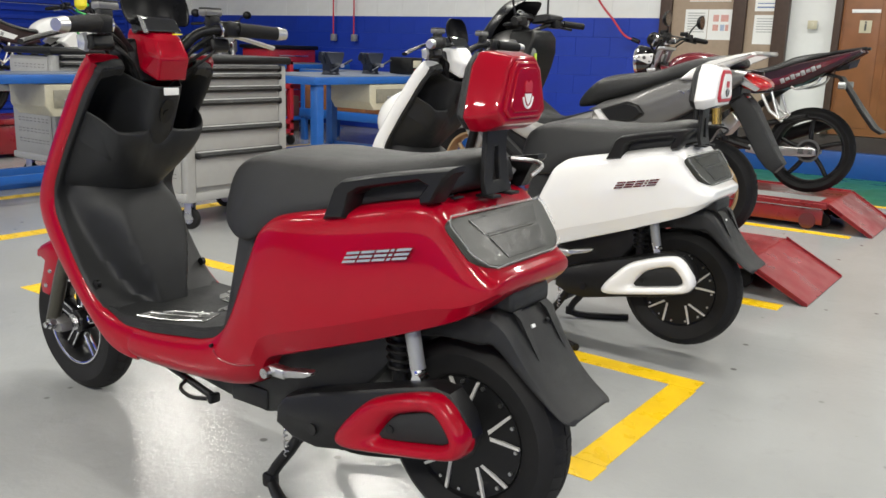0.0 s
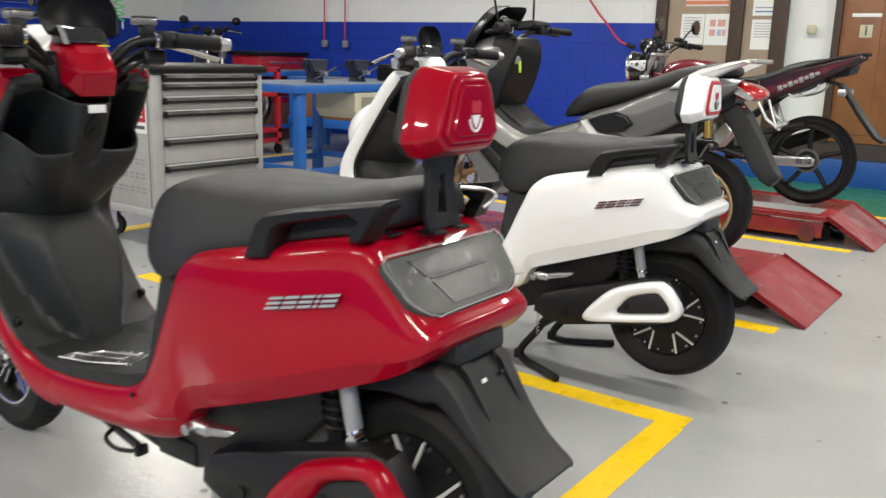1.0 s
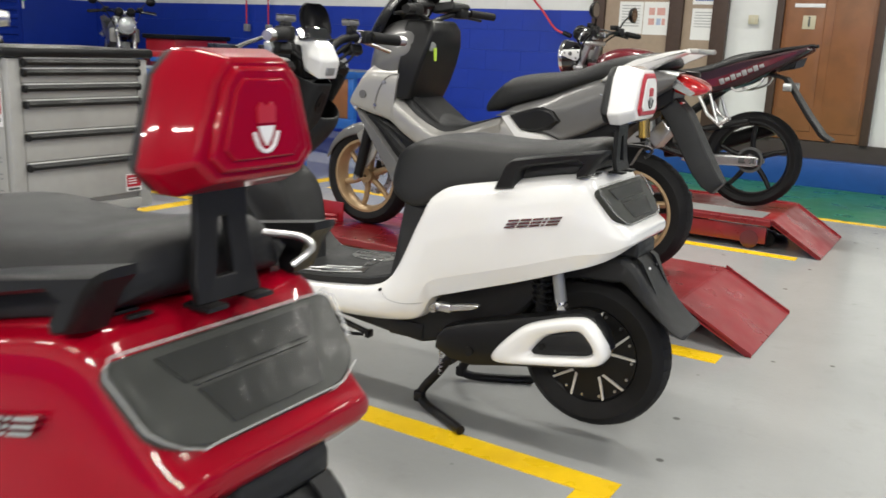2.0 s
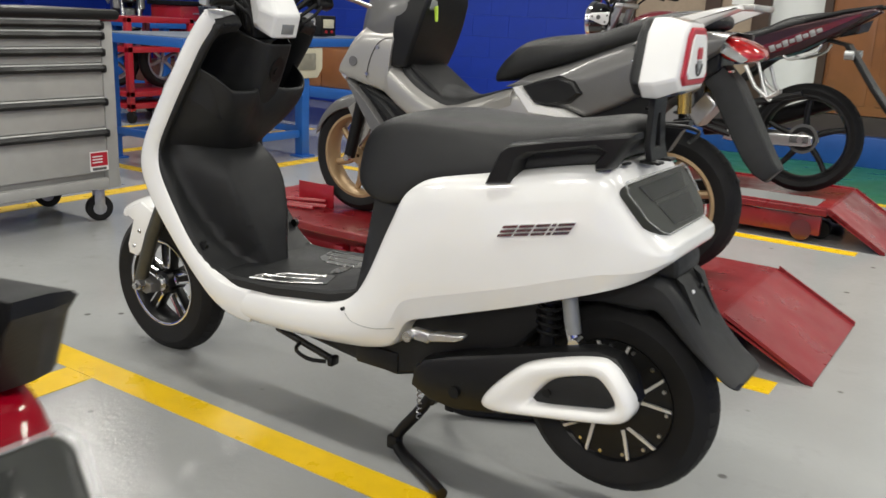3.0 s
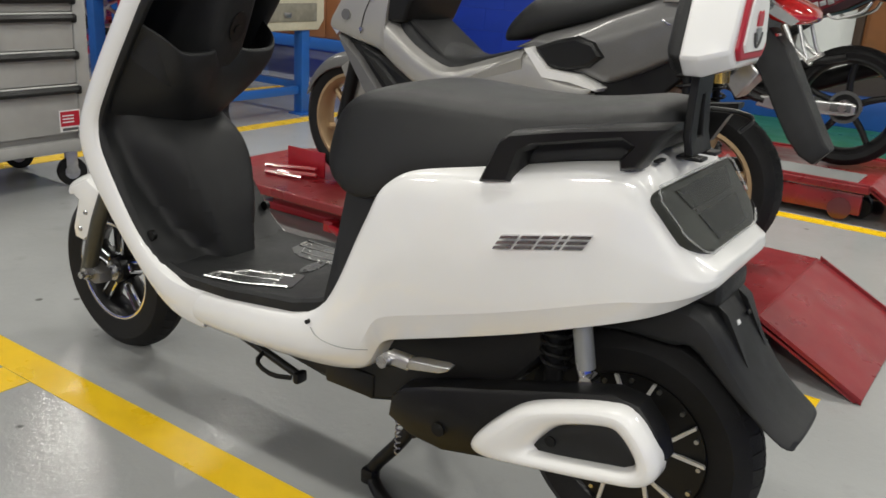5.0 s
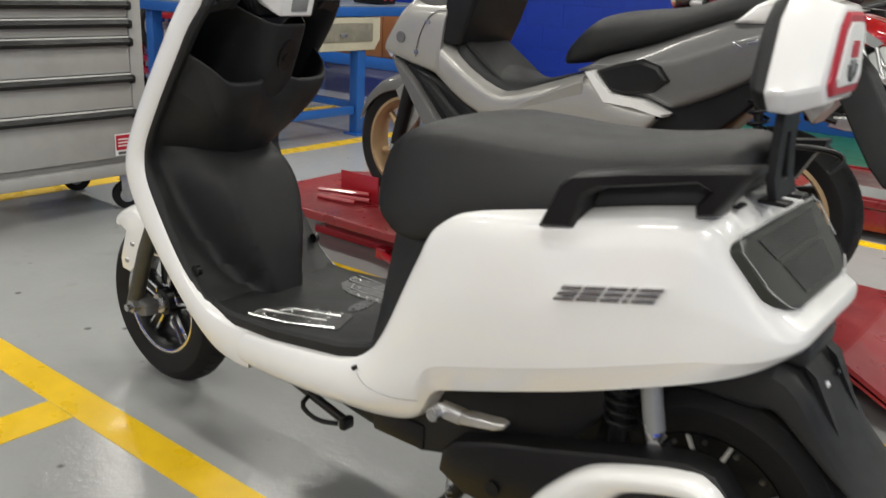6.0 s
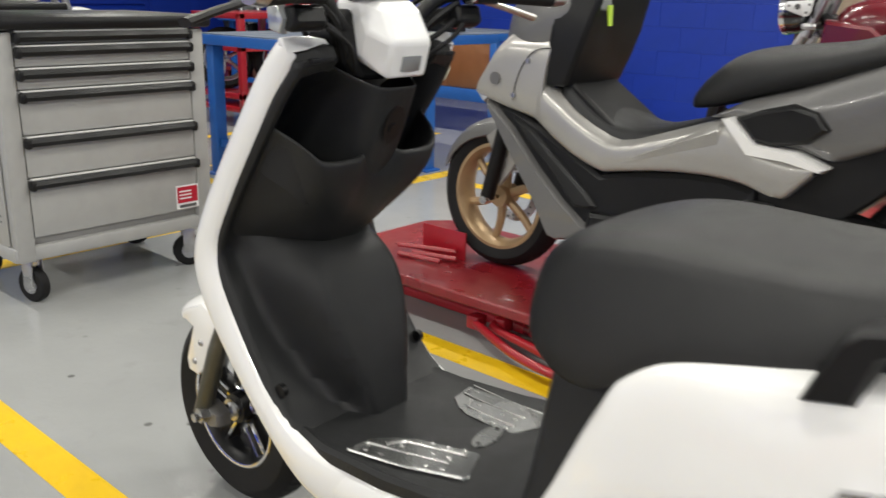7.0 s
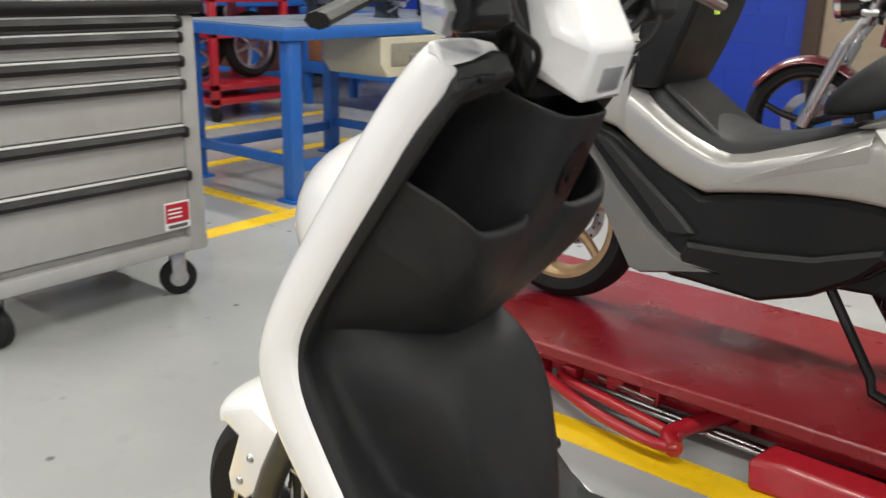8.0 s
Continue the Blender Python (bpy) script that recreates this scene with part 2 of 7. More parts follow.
material("beige_plate", (0.5, 0.46, 0.33), 0.5)
material("sticker_yellow", (0.8, 0.7, 0.02), 0.4)
material("fluo", (0.45, 0.65, 0.05), 0.4)
material("orange_plate", (0.22, 0.07, 0.02), 0.35, grain=0.2)
material("cable_red", (0.5, 0.02, 0.04), 0.45)
material("green_cord", (0.05, 0.55, 0.12), 0.45)
material("fork_olive", (0.085, 0.082, 0.066), 0.35, metal=0.6, grain=0.3)
material("tank_grey", (0.30, 0.31, 0.31), 0.4, metal=0.4)
material("lamp_glass", (0.55, 0.57, 0.58), 0.08, coat=1.0, metal=0.5, bump=0.5, bump_scale=60)


def floor_material():
    m = material("floor_epoxy", (0.40, 0.415, 0.42), 0.3)
    nt = m.node_tree
    b = nt.nodes["Principled BSDF"]
    tc = nt.nodes.new("ShaderNodeTexCoord")

    def noise_tex(scale, detail, rough=0.55):
        n = nt.nodes.new("ShaderNodeTexNoise")
        n.inputs["Scale"].default_value, n.inputs["Detail"].default_value, n.inputs["Roughness"].default_value = scale, detail, rough
        nt.links.new(tc.outputs["Object"], n.inputs["Vector"])
        return n.outputs[0]

    def rng(o, a, b2, c, d):
        r = nt.nodes.new("ShaderNodeMapRange")
        for k, v in zip((1, 2, 3, 4), (a, b2, c, d)):
            r.inputs[k].default_value = v
        nt.links.new(o, r.inputs[0])
        return r.outputs[0]

    def mix(a, c, f):
        x = nt.nodes.new("ShaderNodeMix")
        x.data_type = "RGBA"
        for v, k in ((a, 6), (c, 7)):
            if isinstance(v, tuple):
                x.inputs[k].default_value = (*v, 1)
            else:
                nt.links.new(v, x.inputs[k])
        nt.links.new(f, x.inputs[0])
        return x.outputs[2]
    c = mix((0.35, 0.358, 0.355), (0.285, 0.292, 0.29), rng(noise_tex(0.9, 6), 0.4, 0.65, 0, 0.8))
    c = mix(c, (0.26, 0.26, 0.255), rng(noise_tex(7, 8, 0.65), 0.58, 0.75, 0, 0.5))
    c = mix(c, (0.12, 0.12, 0.12), rng(noise_tex(38, 4, 0.7), 0.70, 0.76, 0, 0.55))
    vo = nt.nodes.new("ShaderNodeTexVoronoi")
    vo.inputs["Scale"].default_value, vo.inputs["Randomness"].default_value = 7.0, 1.0
    nt.links.new(tc.outputs["Object"], vo.inputs["Vector"])
    fleck = nt.nodes.new("ShaderNodeMath")
    fleck.operation = "MULTIPLY"
    nt.links.new(rng(vo.outputs["Distance"], 0.055, 0.09, 0.75, 0.0), fleck.inputs[0])
    nt.links.new(rng(noise_tex(3.1, 3), 0.42, 0.52, 0.0, 1.0), fleck.inputs[1])
    c = mix(c, (0.06, 0.058, 0.055), fleck.outputs[0])
    nt.links.new(c, b.inputs["Base Color"])
    # polished and dulled patches, and the gentle waves of the rolled coat
    nt.links.new(rng(noise_tex(3.2, 7, 0.62), 0.40, 0.62, 0.025, 0.08), b.inputs["Roughness"])
    b.inputs["Specular IOR Level"].default_value = 0.42
    fine = nt.nodes.new("ShaderNodeBump")
    fine.inputs["Strength"].default_value, fine.inputs["Distance"].default_value = 0.15, 0.0012
    nt.links.new(noise_tex(75, 3, 0.6), fine.inputs["Height"])
    bp = nt.nodes.new("ShaderNodeBump")
    bp.inputs["Strength"].default_value, bp.inputs["Distance"].default_value = 0.36, 0.003
    nt.links.new(noise_tex(36, 6, 0.68), bp.inputs["Height"])
    nt.links.new(fine.outputs[0], bp.inputs["Normal"])
    nt.links.new(bp.outputs[0], b.inputs["Normal"])


floor_material()
# The batten at (-7.5, 5.7) follows its floor reflection; the others are added light.
for lx, front, back in ((-7.5, 1.15, 0.85), (-4.6, 0.85, 1.15), (-1.7, 0.68, 1.5), (1.2, 2.1, 1.65)):
    for ly, watts in ((-2.5, 145 * front), (2.4, 32 * back), (5.7, 62 * back)):
        tube_light(lx, ly, H - 0.08, 1.4, watts)

# ---- structure ----
X0, X1, Y0, Y1, H = -10.8, 3.2, -5.6, 8.72, 3.45


def structure(name, bm, mat, label, **kw):
    return tagged(part(name, bm, mat, None, **kw), label, kind="structure")


bm = bmesh.new()
box(bm, ((X0 + X1) / 2, (Y0 + Y1) / 2, -0.1), (X1 - X0 + 0.4, Y1 - Y0 + 0.4, 0.2))
structure("floor", bm, M["floor_epoxy"], "glossy light grey epoxy workshop floor with scuffs")
# Unseen ceiling, kept mid grey so lenses and paint reflect less of it.
bm = bmesh.new()
box(bm, ((X0 + X1) / 2, (Y0 + Y1) / 2, H + 0.1), (X1 - X0 + 0.4, Y1 - Y0 + 0.4, 0.2))
structure("ceiling", bm, M["ceiling_grey"], "plain grey workshop ceiling, out of view")
# South and east walls are out of view, added to close the room.
for n, c, d in (("wall_south", ((X0 + X1) / 2, Y0 - 0.1, H / 2), (X1 - X0 + 0.4, 0.2, H)), ("wall_east", (X1 + 0.1, (Y0 + Y1) / 2, H / 2), (0.2, Y1 - Y0, H)),
                ("wall_west", (X0 - 0.1, (Y0 + Y1) / 2, H / 2), (0.2, Y1 - Y0, H))):
    bm = bmesh.new()
    box(bm, c, d)
    structure(n, bm, M["wall_white"], "white painted block wall closing the workshop, carried on where unseen")
# Blue dado added on the unseen walls so the paint reflects less white.
for n, c, d in (("wall_south_dado", ((X0 + X1) / 2, Y0 + 0.006, 0.7), (X1 - X0, 0.012, 1.4)), ("wall_east_dado", (X1 - 0.006, (Y0 + Y1) / 2, 0.7), (0.012, Y1 - Y0 - 0.1, 1.4)), ("wall_west_dado", (X0 + 0.006, (Y0 + Y1) / 2, 0.7), (0.012, Y1 - Y0 - 0.1, 1.4))):
    bm = bmesh.new()
    box(bm, c, d)
    structure(n, bm, M["wall_blue"], "blue lower half of the wall, continued unseen to darken reflections")

LINES = ((-3.38, -0.76, 2.652, 2.742), (-3.38, -0.75, 1.9, 1.99), (-3.4, -0.81, 3.762, 3.865), (-4.1, -0.90, 5.625, 5.71), (-5.3, -4.39, 4.62, 4.70))
COLS = ((-0.845, -0.755, 1.992, 2.65), (-2.43, -2.315, 1.992, 2.65), (-4.385, -4.275, 1.2, 6.9), (-5.48, -5.38, 1.2, 4.4), (-5.48, -5.38, 4.9, 6.9), (-6.45, -6.35, 4.4, 6.9))
for xa, xb, ya, yb in LINES + COLS:
    bm = bmesh.new()
    box(bm, ((xa + xb) / 2, (ya + yb) / 2, 0.0005), (xb - xa, yb - ya, 0.0014))
    structure("floor_line", bm, M["yellow_line"], "yellow painted bay marking on the floor")
bm = bmesh.new()
box(bm, (0.3, 7.845, 0.0015), (7.0, 1.51, 0.003))
structure("walkway", bm, M["green_floor"], "green painted walkway along the back wall")
bm = bmesh.new()
box(bm, (0.3, 7.06, 0.0017), (7.0, 0.06, 0.0034))
structure("floor_line", bm, M["yellow_line"], "thin yellow line edging the green walkway")

# ---- electric scooters ----
S_IN = ((0.33, 0.44), (0.345, 0.40), (0.36, 0.372), (0.43, 0.313), (0.51, 0.259), (0.583, 0.222), (0.615, 0.211), (0.635, 0.213), (0.70, 0.25), (0.815, 0.332), (0.91, 0.40), (0.965, 0.438))


def wheel(parent, name, cx, cz, r, width, rim_r, hub_r, rim_mat, spoke, cy=0.0, n=5, tread=True):
    """A tyre and its rim with spokes, hub and rim bolts."""
    w = width / 2
    bm = bmesh.new()
    lathe_y(bm, [(rim_r, -w * 0.72), (rim_r + 0.01, -w * 0.86), (r - 0.03, -w), (r - 0.008, -w * 0.68), (r, -w * 0.25), (r, w * 0.25), (r - 0.008, w * 0.68), (r - 0.03, w), (rim_r + 0.01, w * 0.86), (rim_r, w * 0.72)], (cx, cy, cz), 56)
    wh = part(name, bm, M["rubber"], parent, "worn black rubber tyre")
    # slanted tread blocks standing proud of the carcass
    bm = bmesh.new()
    m = 44
    cross = [(r + 0.0015, 0.03), (r + 0.0012, 0.26), (r - 0.0062, 0.64), (r - 0.0125, 0.74)]
    for sg in (-1, 1):
        for k in range(m):
            rings = []
            for j, (rr, u) in enumerate(cross):
                a0 = 2 * math.pi * (k + 0.5 * (sg > 0)) / m + 0.05 * u
                a1 = a0 + 2 * math.pi / m * (0.74 - 0.1 * (k % 2) * (j > 1))
                rings.append([(cx + q * math.cos(t), cy + sg * u * w, cz + q * math.sin(t)) for t, q in ((a0, rr), (a1, rr), (a1, rr - 0.006), (a0, rr - 0.006))])
            loft(bm, rings)
    tagged(part("tread", bm, M["rubber"], wh, "slanted tread blocks", sharp=25), kind="stuff")
    if spoke == "motor":
        # hub motor: dark drum with bright pressed spokes
        bm = bmesh.new()
        lathe_y(bm, [(0.02, -w * 0.9), (hub_r * 0.5, -w * 0.92), (hub_r, -w * 0.7), (rim_r, -w * 0.72), (rim_r + 0.004, -w * 0.86), (rim_r + 0.006, w * 0.86), (rim_r, w * 0.72), (hub_r, w * 0.7), (hub_r * 0.5, w * 0.92), (0.02, w * 0.9)], (cx, cy, cz), 48)
        part("hub_motor", bm, M["plastic_black"], wh, "black hub motor drum")
        for k in range(n):
            a = 2 * math.pi * k / n + 0.35
            for sg in (-1, 1):
                for off in (-0.2, 0.2):
                    bm = bmesh.new()
                    rings = []
                    for rr, zz, hw in ((hub_r * 0.42, 0.0, 0.0055), (hub_r * 0.66, hub_r * off * 0.5, 0.0038), (rim_r * 0.97, rim_r * off * 1.3, 0.003)):
                        rings.append([(rr, -0.003, zz - hw), (rr, -0.003, zz + hw), (rr, 0.003, zz + hw), (rr, 0.003, zz - hw)])
                    loft(bm, rings)
                    bmesh.ops.transform(bm, verts=bm.verts, matrix=Matrix.Translation((cx, cy + sg * w * 0.84, cz)) @ Matrix.Rotation(-a, 4, "Y"))
                    part("spoke", bm, M["spoke_bright"], wh, "bright pressed spoke")
        for k in range(15):
            a = 2 * math.pi * k / 15
            for sg in (-1, 1):
                bm = bmesh.new()
                disc_y(bm, (cx + rim_r * 0.92 * math.cos(a), cz + rim_r * 0.92 * math.sin(a)), 0.004, cy + sg * w * 0.7, cy + sg * w * 0.8, 8)
                part("bolt", bm, M["steel"], wh)
    else:
        bm = bmesh.new()
        lathe_y(bm, [(rim_r - 0.014, -w * 0.6), (rim_r - 0.004, -w * 0.84), (rim_r + 0.007, -w * 0.82), (rim_r + 0.004, 0), (rim_r + 0.007, w * 0.82), (rim_r - 0.004, w * 0.84), (rim_r - 0.014, w * 0.6), (rim_r - 0.022, 0)], (cx, cy, cz), 56)
        part("rim", bm, M["plastic_black"] if spoke == "slot" else rim_mat, wh)
        if spoke == "slot":
            for sg in (-1, 1):
                bm = bmesh.new()
                lathe_y(bm, [(rim_r - 0.007, sg * w * 0.82), (rim_r - 0.003, sg * w * 0.87), (rim_r, sg * w * 0.86), (rim_r - 0.004, sg * w * 0.8)], (cx, cy, cz), 56)
                part("rim_lip", bm, M["chrome"], wh, "bright machined rim lip")
        bm = bmesh.new()
        lathe_y(bm, [(0.008, -w * 0.75), (hub_r, -w * 0.7), (hub_r, w * 0.7), (0.008, w * 0.75)], (cx, cy, cz), 24)
        part("hub", bm, rim_mat if spoke != "slot" else M["plastic_black"], wh)
        for k in range(n):
            a = 2 * math.pi * k / n + 0.3
            bm = bmesh.new()
            if spoke == "slot":
                box(bm, ((rim_r + hub_r) / 2, 0, 0), (rim_r - hub_r, w * 0.7, 0.036), 0.006)
            else:
                pts = spline([(hub_r * 0.8, 0, 0), ((rim_r + hub_r) / 2, 0, 0.008), (rim_r - 0.008, 0, 0.0)], 5)
                tube(bm, pts, 0.014, 8, 0.011, 1.2)
            bmesh.ops.transform(bm, verts=bm.verts, matrix=Matrix.Translation((cx, cy, cz)) @ Matrix.Rotation(-a, 4, "Y"))
            part("spoke", bm, M["plastic_black"] if spoke == "slot" else rim_mat, wh)
            if spoke == "slot":
                for sg in (-1, 1):
                    bm = bmesh.new()
                    x0, x1 = hub_r + 0.012, rim_r - 0.014
                    tube(bm, [(x0, 0, -0.011), (x1, 0, -0.013), (x1 + 0.006, 0, 0.0), (x1, 0, 0.013), (x0, 0, 0.011), (x0 - 0.004, 0, 0.0), (x0, 0, -0.011)], 0.0044, 6)
                    bmesh.ops.transform(bm, verts=bm.verts, matrix=Matrix.Translation((cx, cy + sg * w * 0.37, cz)) @ Matrix.Rotation(-a, 4, "Y"))
                    part("bright_edge", bm, M["chrome"], wh, "bright machined spoke edge")
    return wh


def scooter(x, y, z, paint, label, badge_dz=0.0, turn=0.0, emblem_white=True, yaw=1.3):
    sc = new("electric_scooter", None)
    sc.matrix_basis = pose(x, y - 0.0246 * yaw, z, 0, turn, yaw)
    tagged(sc, label, "scooter", "electric scooters")
    P = M[paint]
    dk, bk = M["plastic_dark"], M["plastic_black"]

    # wheels
    fw = wheel(sc, "front_wheel", 0.02, 0.207, 0.207, 0.088, 0.128, 0.032, M["chrome"], "slot", n=5)
    bm = bmesh.new()
    lathe_y(bm, [(0.06, 0.04), (0.088, 0.04), (0.088, 0.044), (0.06, 0.044)], (0.02, 0, 0.207), 40)
    part("brake_disc", bm, M["steel"], fw, "drilled steel brake disc")
    bm = bmesh.new()
    disc_y(bm, (0.02, 0.207), 0.016, -0.06, -0.03, 6)
    disc_y(bm, (0.02, 0.207), 0.024, -0.04, -0.03, 20)
    part("axle_nut", bm, M["steel"], fw)
    rw = wheel(sc, "rear_wheel", 1.41, 0.242, 0.207, 0.108, 0.128, 0.115, M["chrome"], "motor", n=5)

    # front fork: lower leg, link and its nut on either side
    for sg in (-1, 1):
        bm = bmesh.new()
        tube(bm, [(0.125, sg * 0.082, 0.51), (0.05, sg * 0.086, 0.36), (-0.006, sg * 0.09, 0.212)], 0.0195, 12)
        fk = part("fork_leg", bm, M["fork_olive"], sc, "olive grey fork leg")
        bm = bmesh.new()
        slab(bm, [(-0.014, 0.198), (-0.016, 0.224), (0.01, 0.238), (0.048, 0.222), (0.05, 0.196), (0.02, 0.186)], sg * 0.062, sg * 0.094, 0.004)
        part("link", bm, M["gunmetal"], fk, "short grey suspension link")
        bm = bmesh.new()
        disc_y(bm, (0.012, 0.216), 0.016, sg * 0.09, sg * 0.112, 6)
        disc_y(bm, (0.012, 0.216), 0.009, sg * 0.11, sg * 0.124, 10)
        part("nut", bm, M["steel"], fk)
    # front mudguard, its wings folded down into the side straps
    bm = bmesh.new()
    rings = []
    for k in range(8):
        a = radians(114 - k * 8)
        rr = 0.236 + 0.02 * k / 7
        c = Vector((0.02 + rr * math.cos(a), 0, 0.207 + rr * math.sin(a)))
        out = Vector((math.cos(a), 0, math.sin(a)))
        hw = 0.09
        rings.append([c + Vector((0, w * hw, 0)) + out * d for w, d in ((-1, -0.03), (-0.97, -0.004), (-0.6, 0.012), (0, 0.018), (0.6, 0.012), (0.97, -0.004), (1, -0.03))])
    loft(bm, rings, closed=False)
    mg = part("front_mudguard", bm, P, sc, subsurf=1, solid=0.004, sharp=30)
    for sg in (-1, 1):
        bm = bmesh.new()
        slab(bm, [(-0.05, 0.425), (0.02, 0.455), (0.075, 0.43), (0.058, 0.392), (0.018, 0.318), (-0.006, 0.296), (-0.038, 0.300), (-0.042, 0.325), (-0.014, 0.398), (-0.046, 0.412)], sg * 0.087, sg * 0.096, 0.004)
        st = part("strap", bm, P, mg)
        for q in ((0.012, 0.371), (-0.014, 0.325)):
            bm = bmesh.new()
            disc_y(bm, q, 0.008, sg * 0.094, sg * 0.1, 10, 0.005)
            part("screw", bm, M["steel"], mg)

    # leg shield: painted shell with its side rim
    st = [((0.54, 0.336), (0.53, 0.24), (0.49, 0.238)), ((0.45, 0.336), (0.43, 0.246), (0.40, 0.25)), ((0.372, 0.36), (0.345, 0.318), (0.29, 0.335)), ((0.29, 0.462), (0.260, 0.405), (0.19, 0.43)), ((0.233, 0.56), (0.188, 0.492), (0.115, 0.52)),
          ((0.211, 0.615), (0.150, 0.56), (0.085, 0.59)), ((0.222, 0.655), (0.146, 0.62), (0.085, 0.665)), ((0.293, 0.762), (0.212, 0.732), (0.14, 0.75)), ((0.365, 0.862), (0.29, 0.845), (0.21, 0.84)), ((0.414, 0.94), (0.352, 0.938), (0.275, 0.93)), ((0.421, 0.958), (0.394, 0.982), (0.335, 0.976))]
    rings = []
    for k, (a, b, c) in enumerate(st):
        hw = (0.186, 0.1925, 0.193)[min(k, 2)] - (0.0, 0.003, 0.008)[max(0, k - 8)]
        a, b, c = Vector(a), Vector(b), Vector(c)
        half = [(a, hw - 0.016), (a.lerp(b, 0.12), hw - 0.003), (a.lerp(b, 0.55), hw + 0.003), (b, hw - 0.002), (b.lerp(c, 0.16), hw * 0.93), (b.lerp(c, 0.6), hw * 0.6)]
        rings.append([(q.x, -w, q.y) for q, w in half] + [(c.x, 0, c.y)] + [(q.x, w, q.y) for q, w in reversed(half)])
    bm = bmesh.new()
    loft(bm, rings, closed=False)
    part("leg_shield", bm, P, sc, subsurf=2, solid=0.006)
    for sg in (-1, 1):
        bm = bmesh.new()
        loft(bm, [[(s0, sg * yy, z0), (s1, sg * yy, z1), (s2, sg * yy, z2), (s2, sg * yy, z2 - 0.01), (s1, sg * yy, z1 - 0.014)] for yy, s0, z0, s1, z1, s2, z2 in ((0.186, 0.413, 0.957, 0.403, 0.981, 0.394, 0.980), (0.165, 0.420, 0.961, 0.406, 0.983, 0.392, 0.982), (0.135, 0.425, 0.966, 0.408, 0.982, 0.392, 0.981), (0.112, 0.427, 0.968, 0.414, 0.978, 0.40, 0.976))])
        part("shield_cap", bm, P, sc, "flat painted cap over the leg shield", bevel=0.003)
        bm = bmesh.new()
        loft(bm, [[(s0, sg * yy, z0), (s0 - 0.012, sg * yy, z0 + 0.022), (s0 - 0.024, sg * yy, z0 + 0.02), (s0 - 0.02, sg * yy, z0 - 0.02)] for yy, s0, z0 in ((0.176, 0.422, 0.936), (0.15, 0.436, 0.944), (0.125, 0.440, 0.950), (0.108, 0.440, 0.948))])
        part("panel_edge", bm, dk, sc, "dark upper edge of the inner panel", bevel=0.004)
    # round front lamp pod under the handlebar
    bm = bmesh.new()
    rr = [(0.14, 0.60, 0.03), (0.075, 0.645, 0.08), (0.05, 0.70, 0.104), (0.05, 0.74, 0.108), (0.068, 0.785, 0.108), (0.10, 0.82, 0.10), (0.15, 0.85, 0.08), (0.23, 0.88, 0.05)]
    loft(bm, [[(px + 0.15 * (1 - math.cos(a)), hw * math.sin(a), pz) for a in (math.pi * (j / 12 - 0.5) for j in range(13))] for px, pz, hw in rr], closed=False)
    part("lamp_pod", bm, P, sc, subsurf=1, solid=0.004)

    # inner leg shield: dark panel with its central hump, and the recess above
    HUMP_S = ((0.33, 0.445), (0.45, 0.415), (0.55, 0.378), (0.618, 0.345), (0.64, 0.30), (0.66, 0.22))
    HUMP_W = ((0.34, 0.05), (0.36, 0.066), (0.40, 0.088), (0.46, 0.114), (0.52, 0.134), (0.58, 0.148), (0.62, 0.155), (0.7, 0.165))
    HUMP_E = ((0.34, 0.32), (0.5, 0.35), (0.58, 0.40), (0.62, 0.65))
    COL = ((0.66, 0.30), (0.74, 0.385), (0.79, 0.416), (0.815, 0.427), (0.85, 0.441), (0.88, 0.453), (0.91, 0.465), (1.0, 0.48))

    def swell(w, hw, wid):
        x = max(0.0, min(1.0, (hw - abs(w)) / (hw * wid)))
        return x * x * (3 - 2 * x)
    zs = [0.335, 0.36, 0.40, 0.45, 0.5, 0.55, 0.59, 0.61, 0.622, 0.64, 0.66, 0.70, 0.74, 0.78, 0.82, 0.86, 0.90, 0.93, 0.952]
    ws = [0.184, 0.178, 0.17] + [0.163 - 0.0074 * k for k in range(22)]
    rings = []
    for q in zs:
        si = curve_at(S_IN, q)
        e = max(0.0, q - 0.9) / 0.052
        cz = q if q < 0.88 else 0.88 + (q - 0.88) * 0.36
        half = []
        for w in ws + [0.0]:
            rim_s = si + (-0.012 if w > 0.18 else 0.005 if w > 0.17 else 0.002)
            if q < 0.67:
                half.append((rim_s + (curve_at(HUMP_S, q) - si) * swell(w, curve_at(HUMP_W, q), curve_at(HUMP_E, q)), w, q))
            else:
                cs = curve_at(COL, cz)
                rc = si - 0.07 * (1 - 0.7 * e)
                a = curve_at(((0.0, cs + 0.003), (0.03, cs), (0.043, cs - 0.009), (0.06, rc + 0.4 * (cs - rc)), (0.085, rc + 0.04 * (cs - rc)), (0.135, rc), (0.16, si - 0.012), (0.17, si + 0.002)), w) if w < 0.17 else rim_s
                half.append((a, w * (1 - 0.075 * e), curve_at(((0.0, cz), (0.042, cz), (0.085, q + (cz - q) * 0.4), (0.13, q)), w)))
        rings.append([(a, -w, z2) for a, w, z2 in half] + [(a, w, z2) for a, w, z2 in reversed(half[:-1])])
    bm = bmesh.new()
    loft(bm, rings, closed=False)
    inner = part("inner_shield", bm, dk, sc, "dark grey textured plastic inner leg shield", subsurf=1, solid=0.004)
    for sg in (-1, 1):
        bm = bmesh.new()
        disc_y(bm, (0.344, 0.402), 0.011, sg * 0.172, sg * 0.162, 14)
        bmesh.ops.transform(bm, verts=bm.verts, matrix=Matrix.Translation((0.008, 0, 0.004)))
        part("screw_hole", bm, bk, inner)
        bm = bmesh.new()
        box(bm, (0.427, sg * 0.148, 0.948), (0.02, 0.02, 0.008), 0.002)
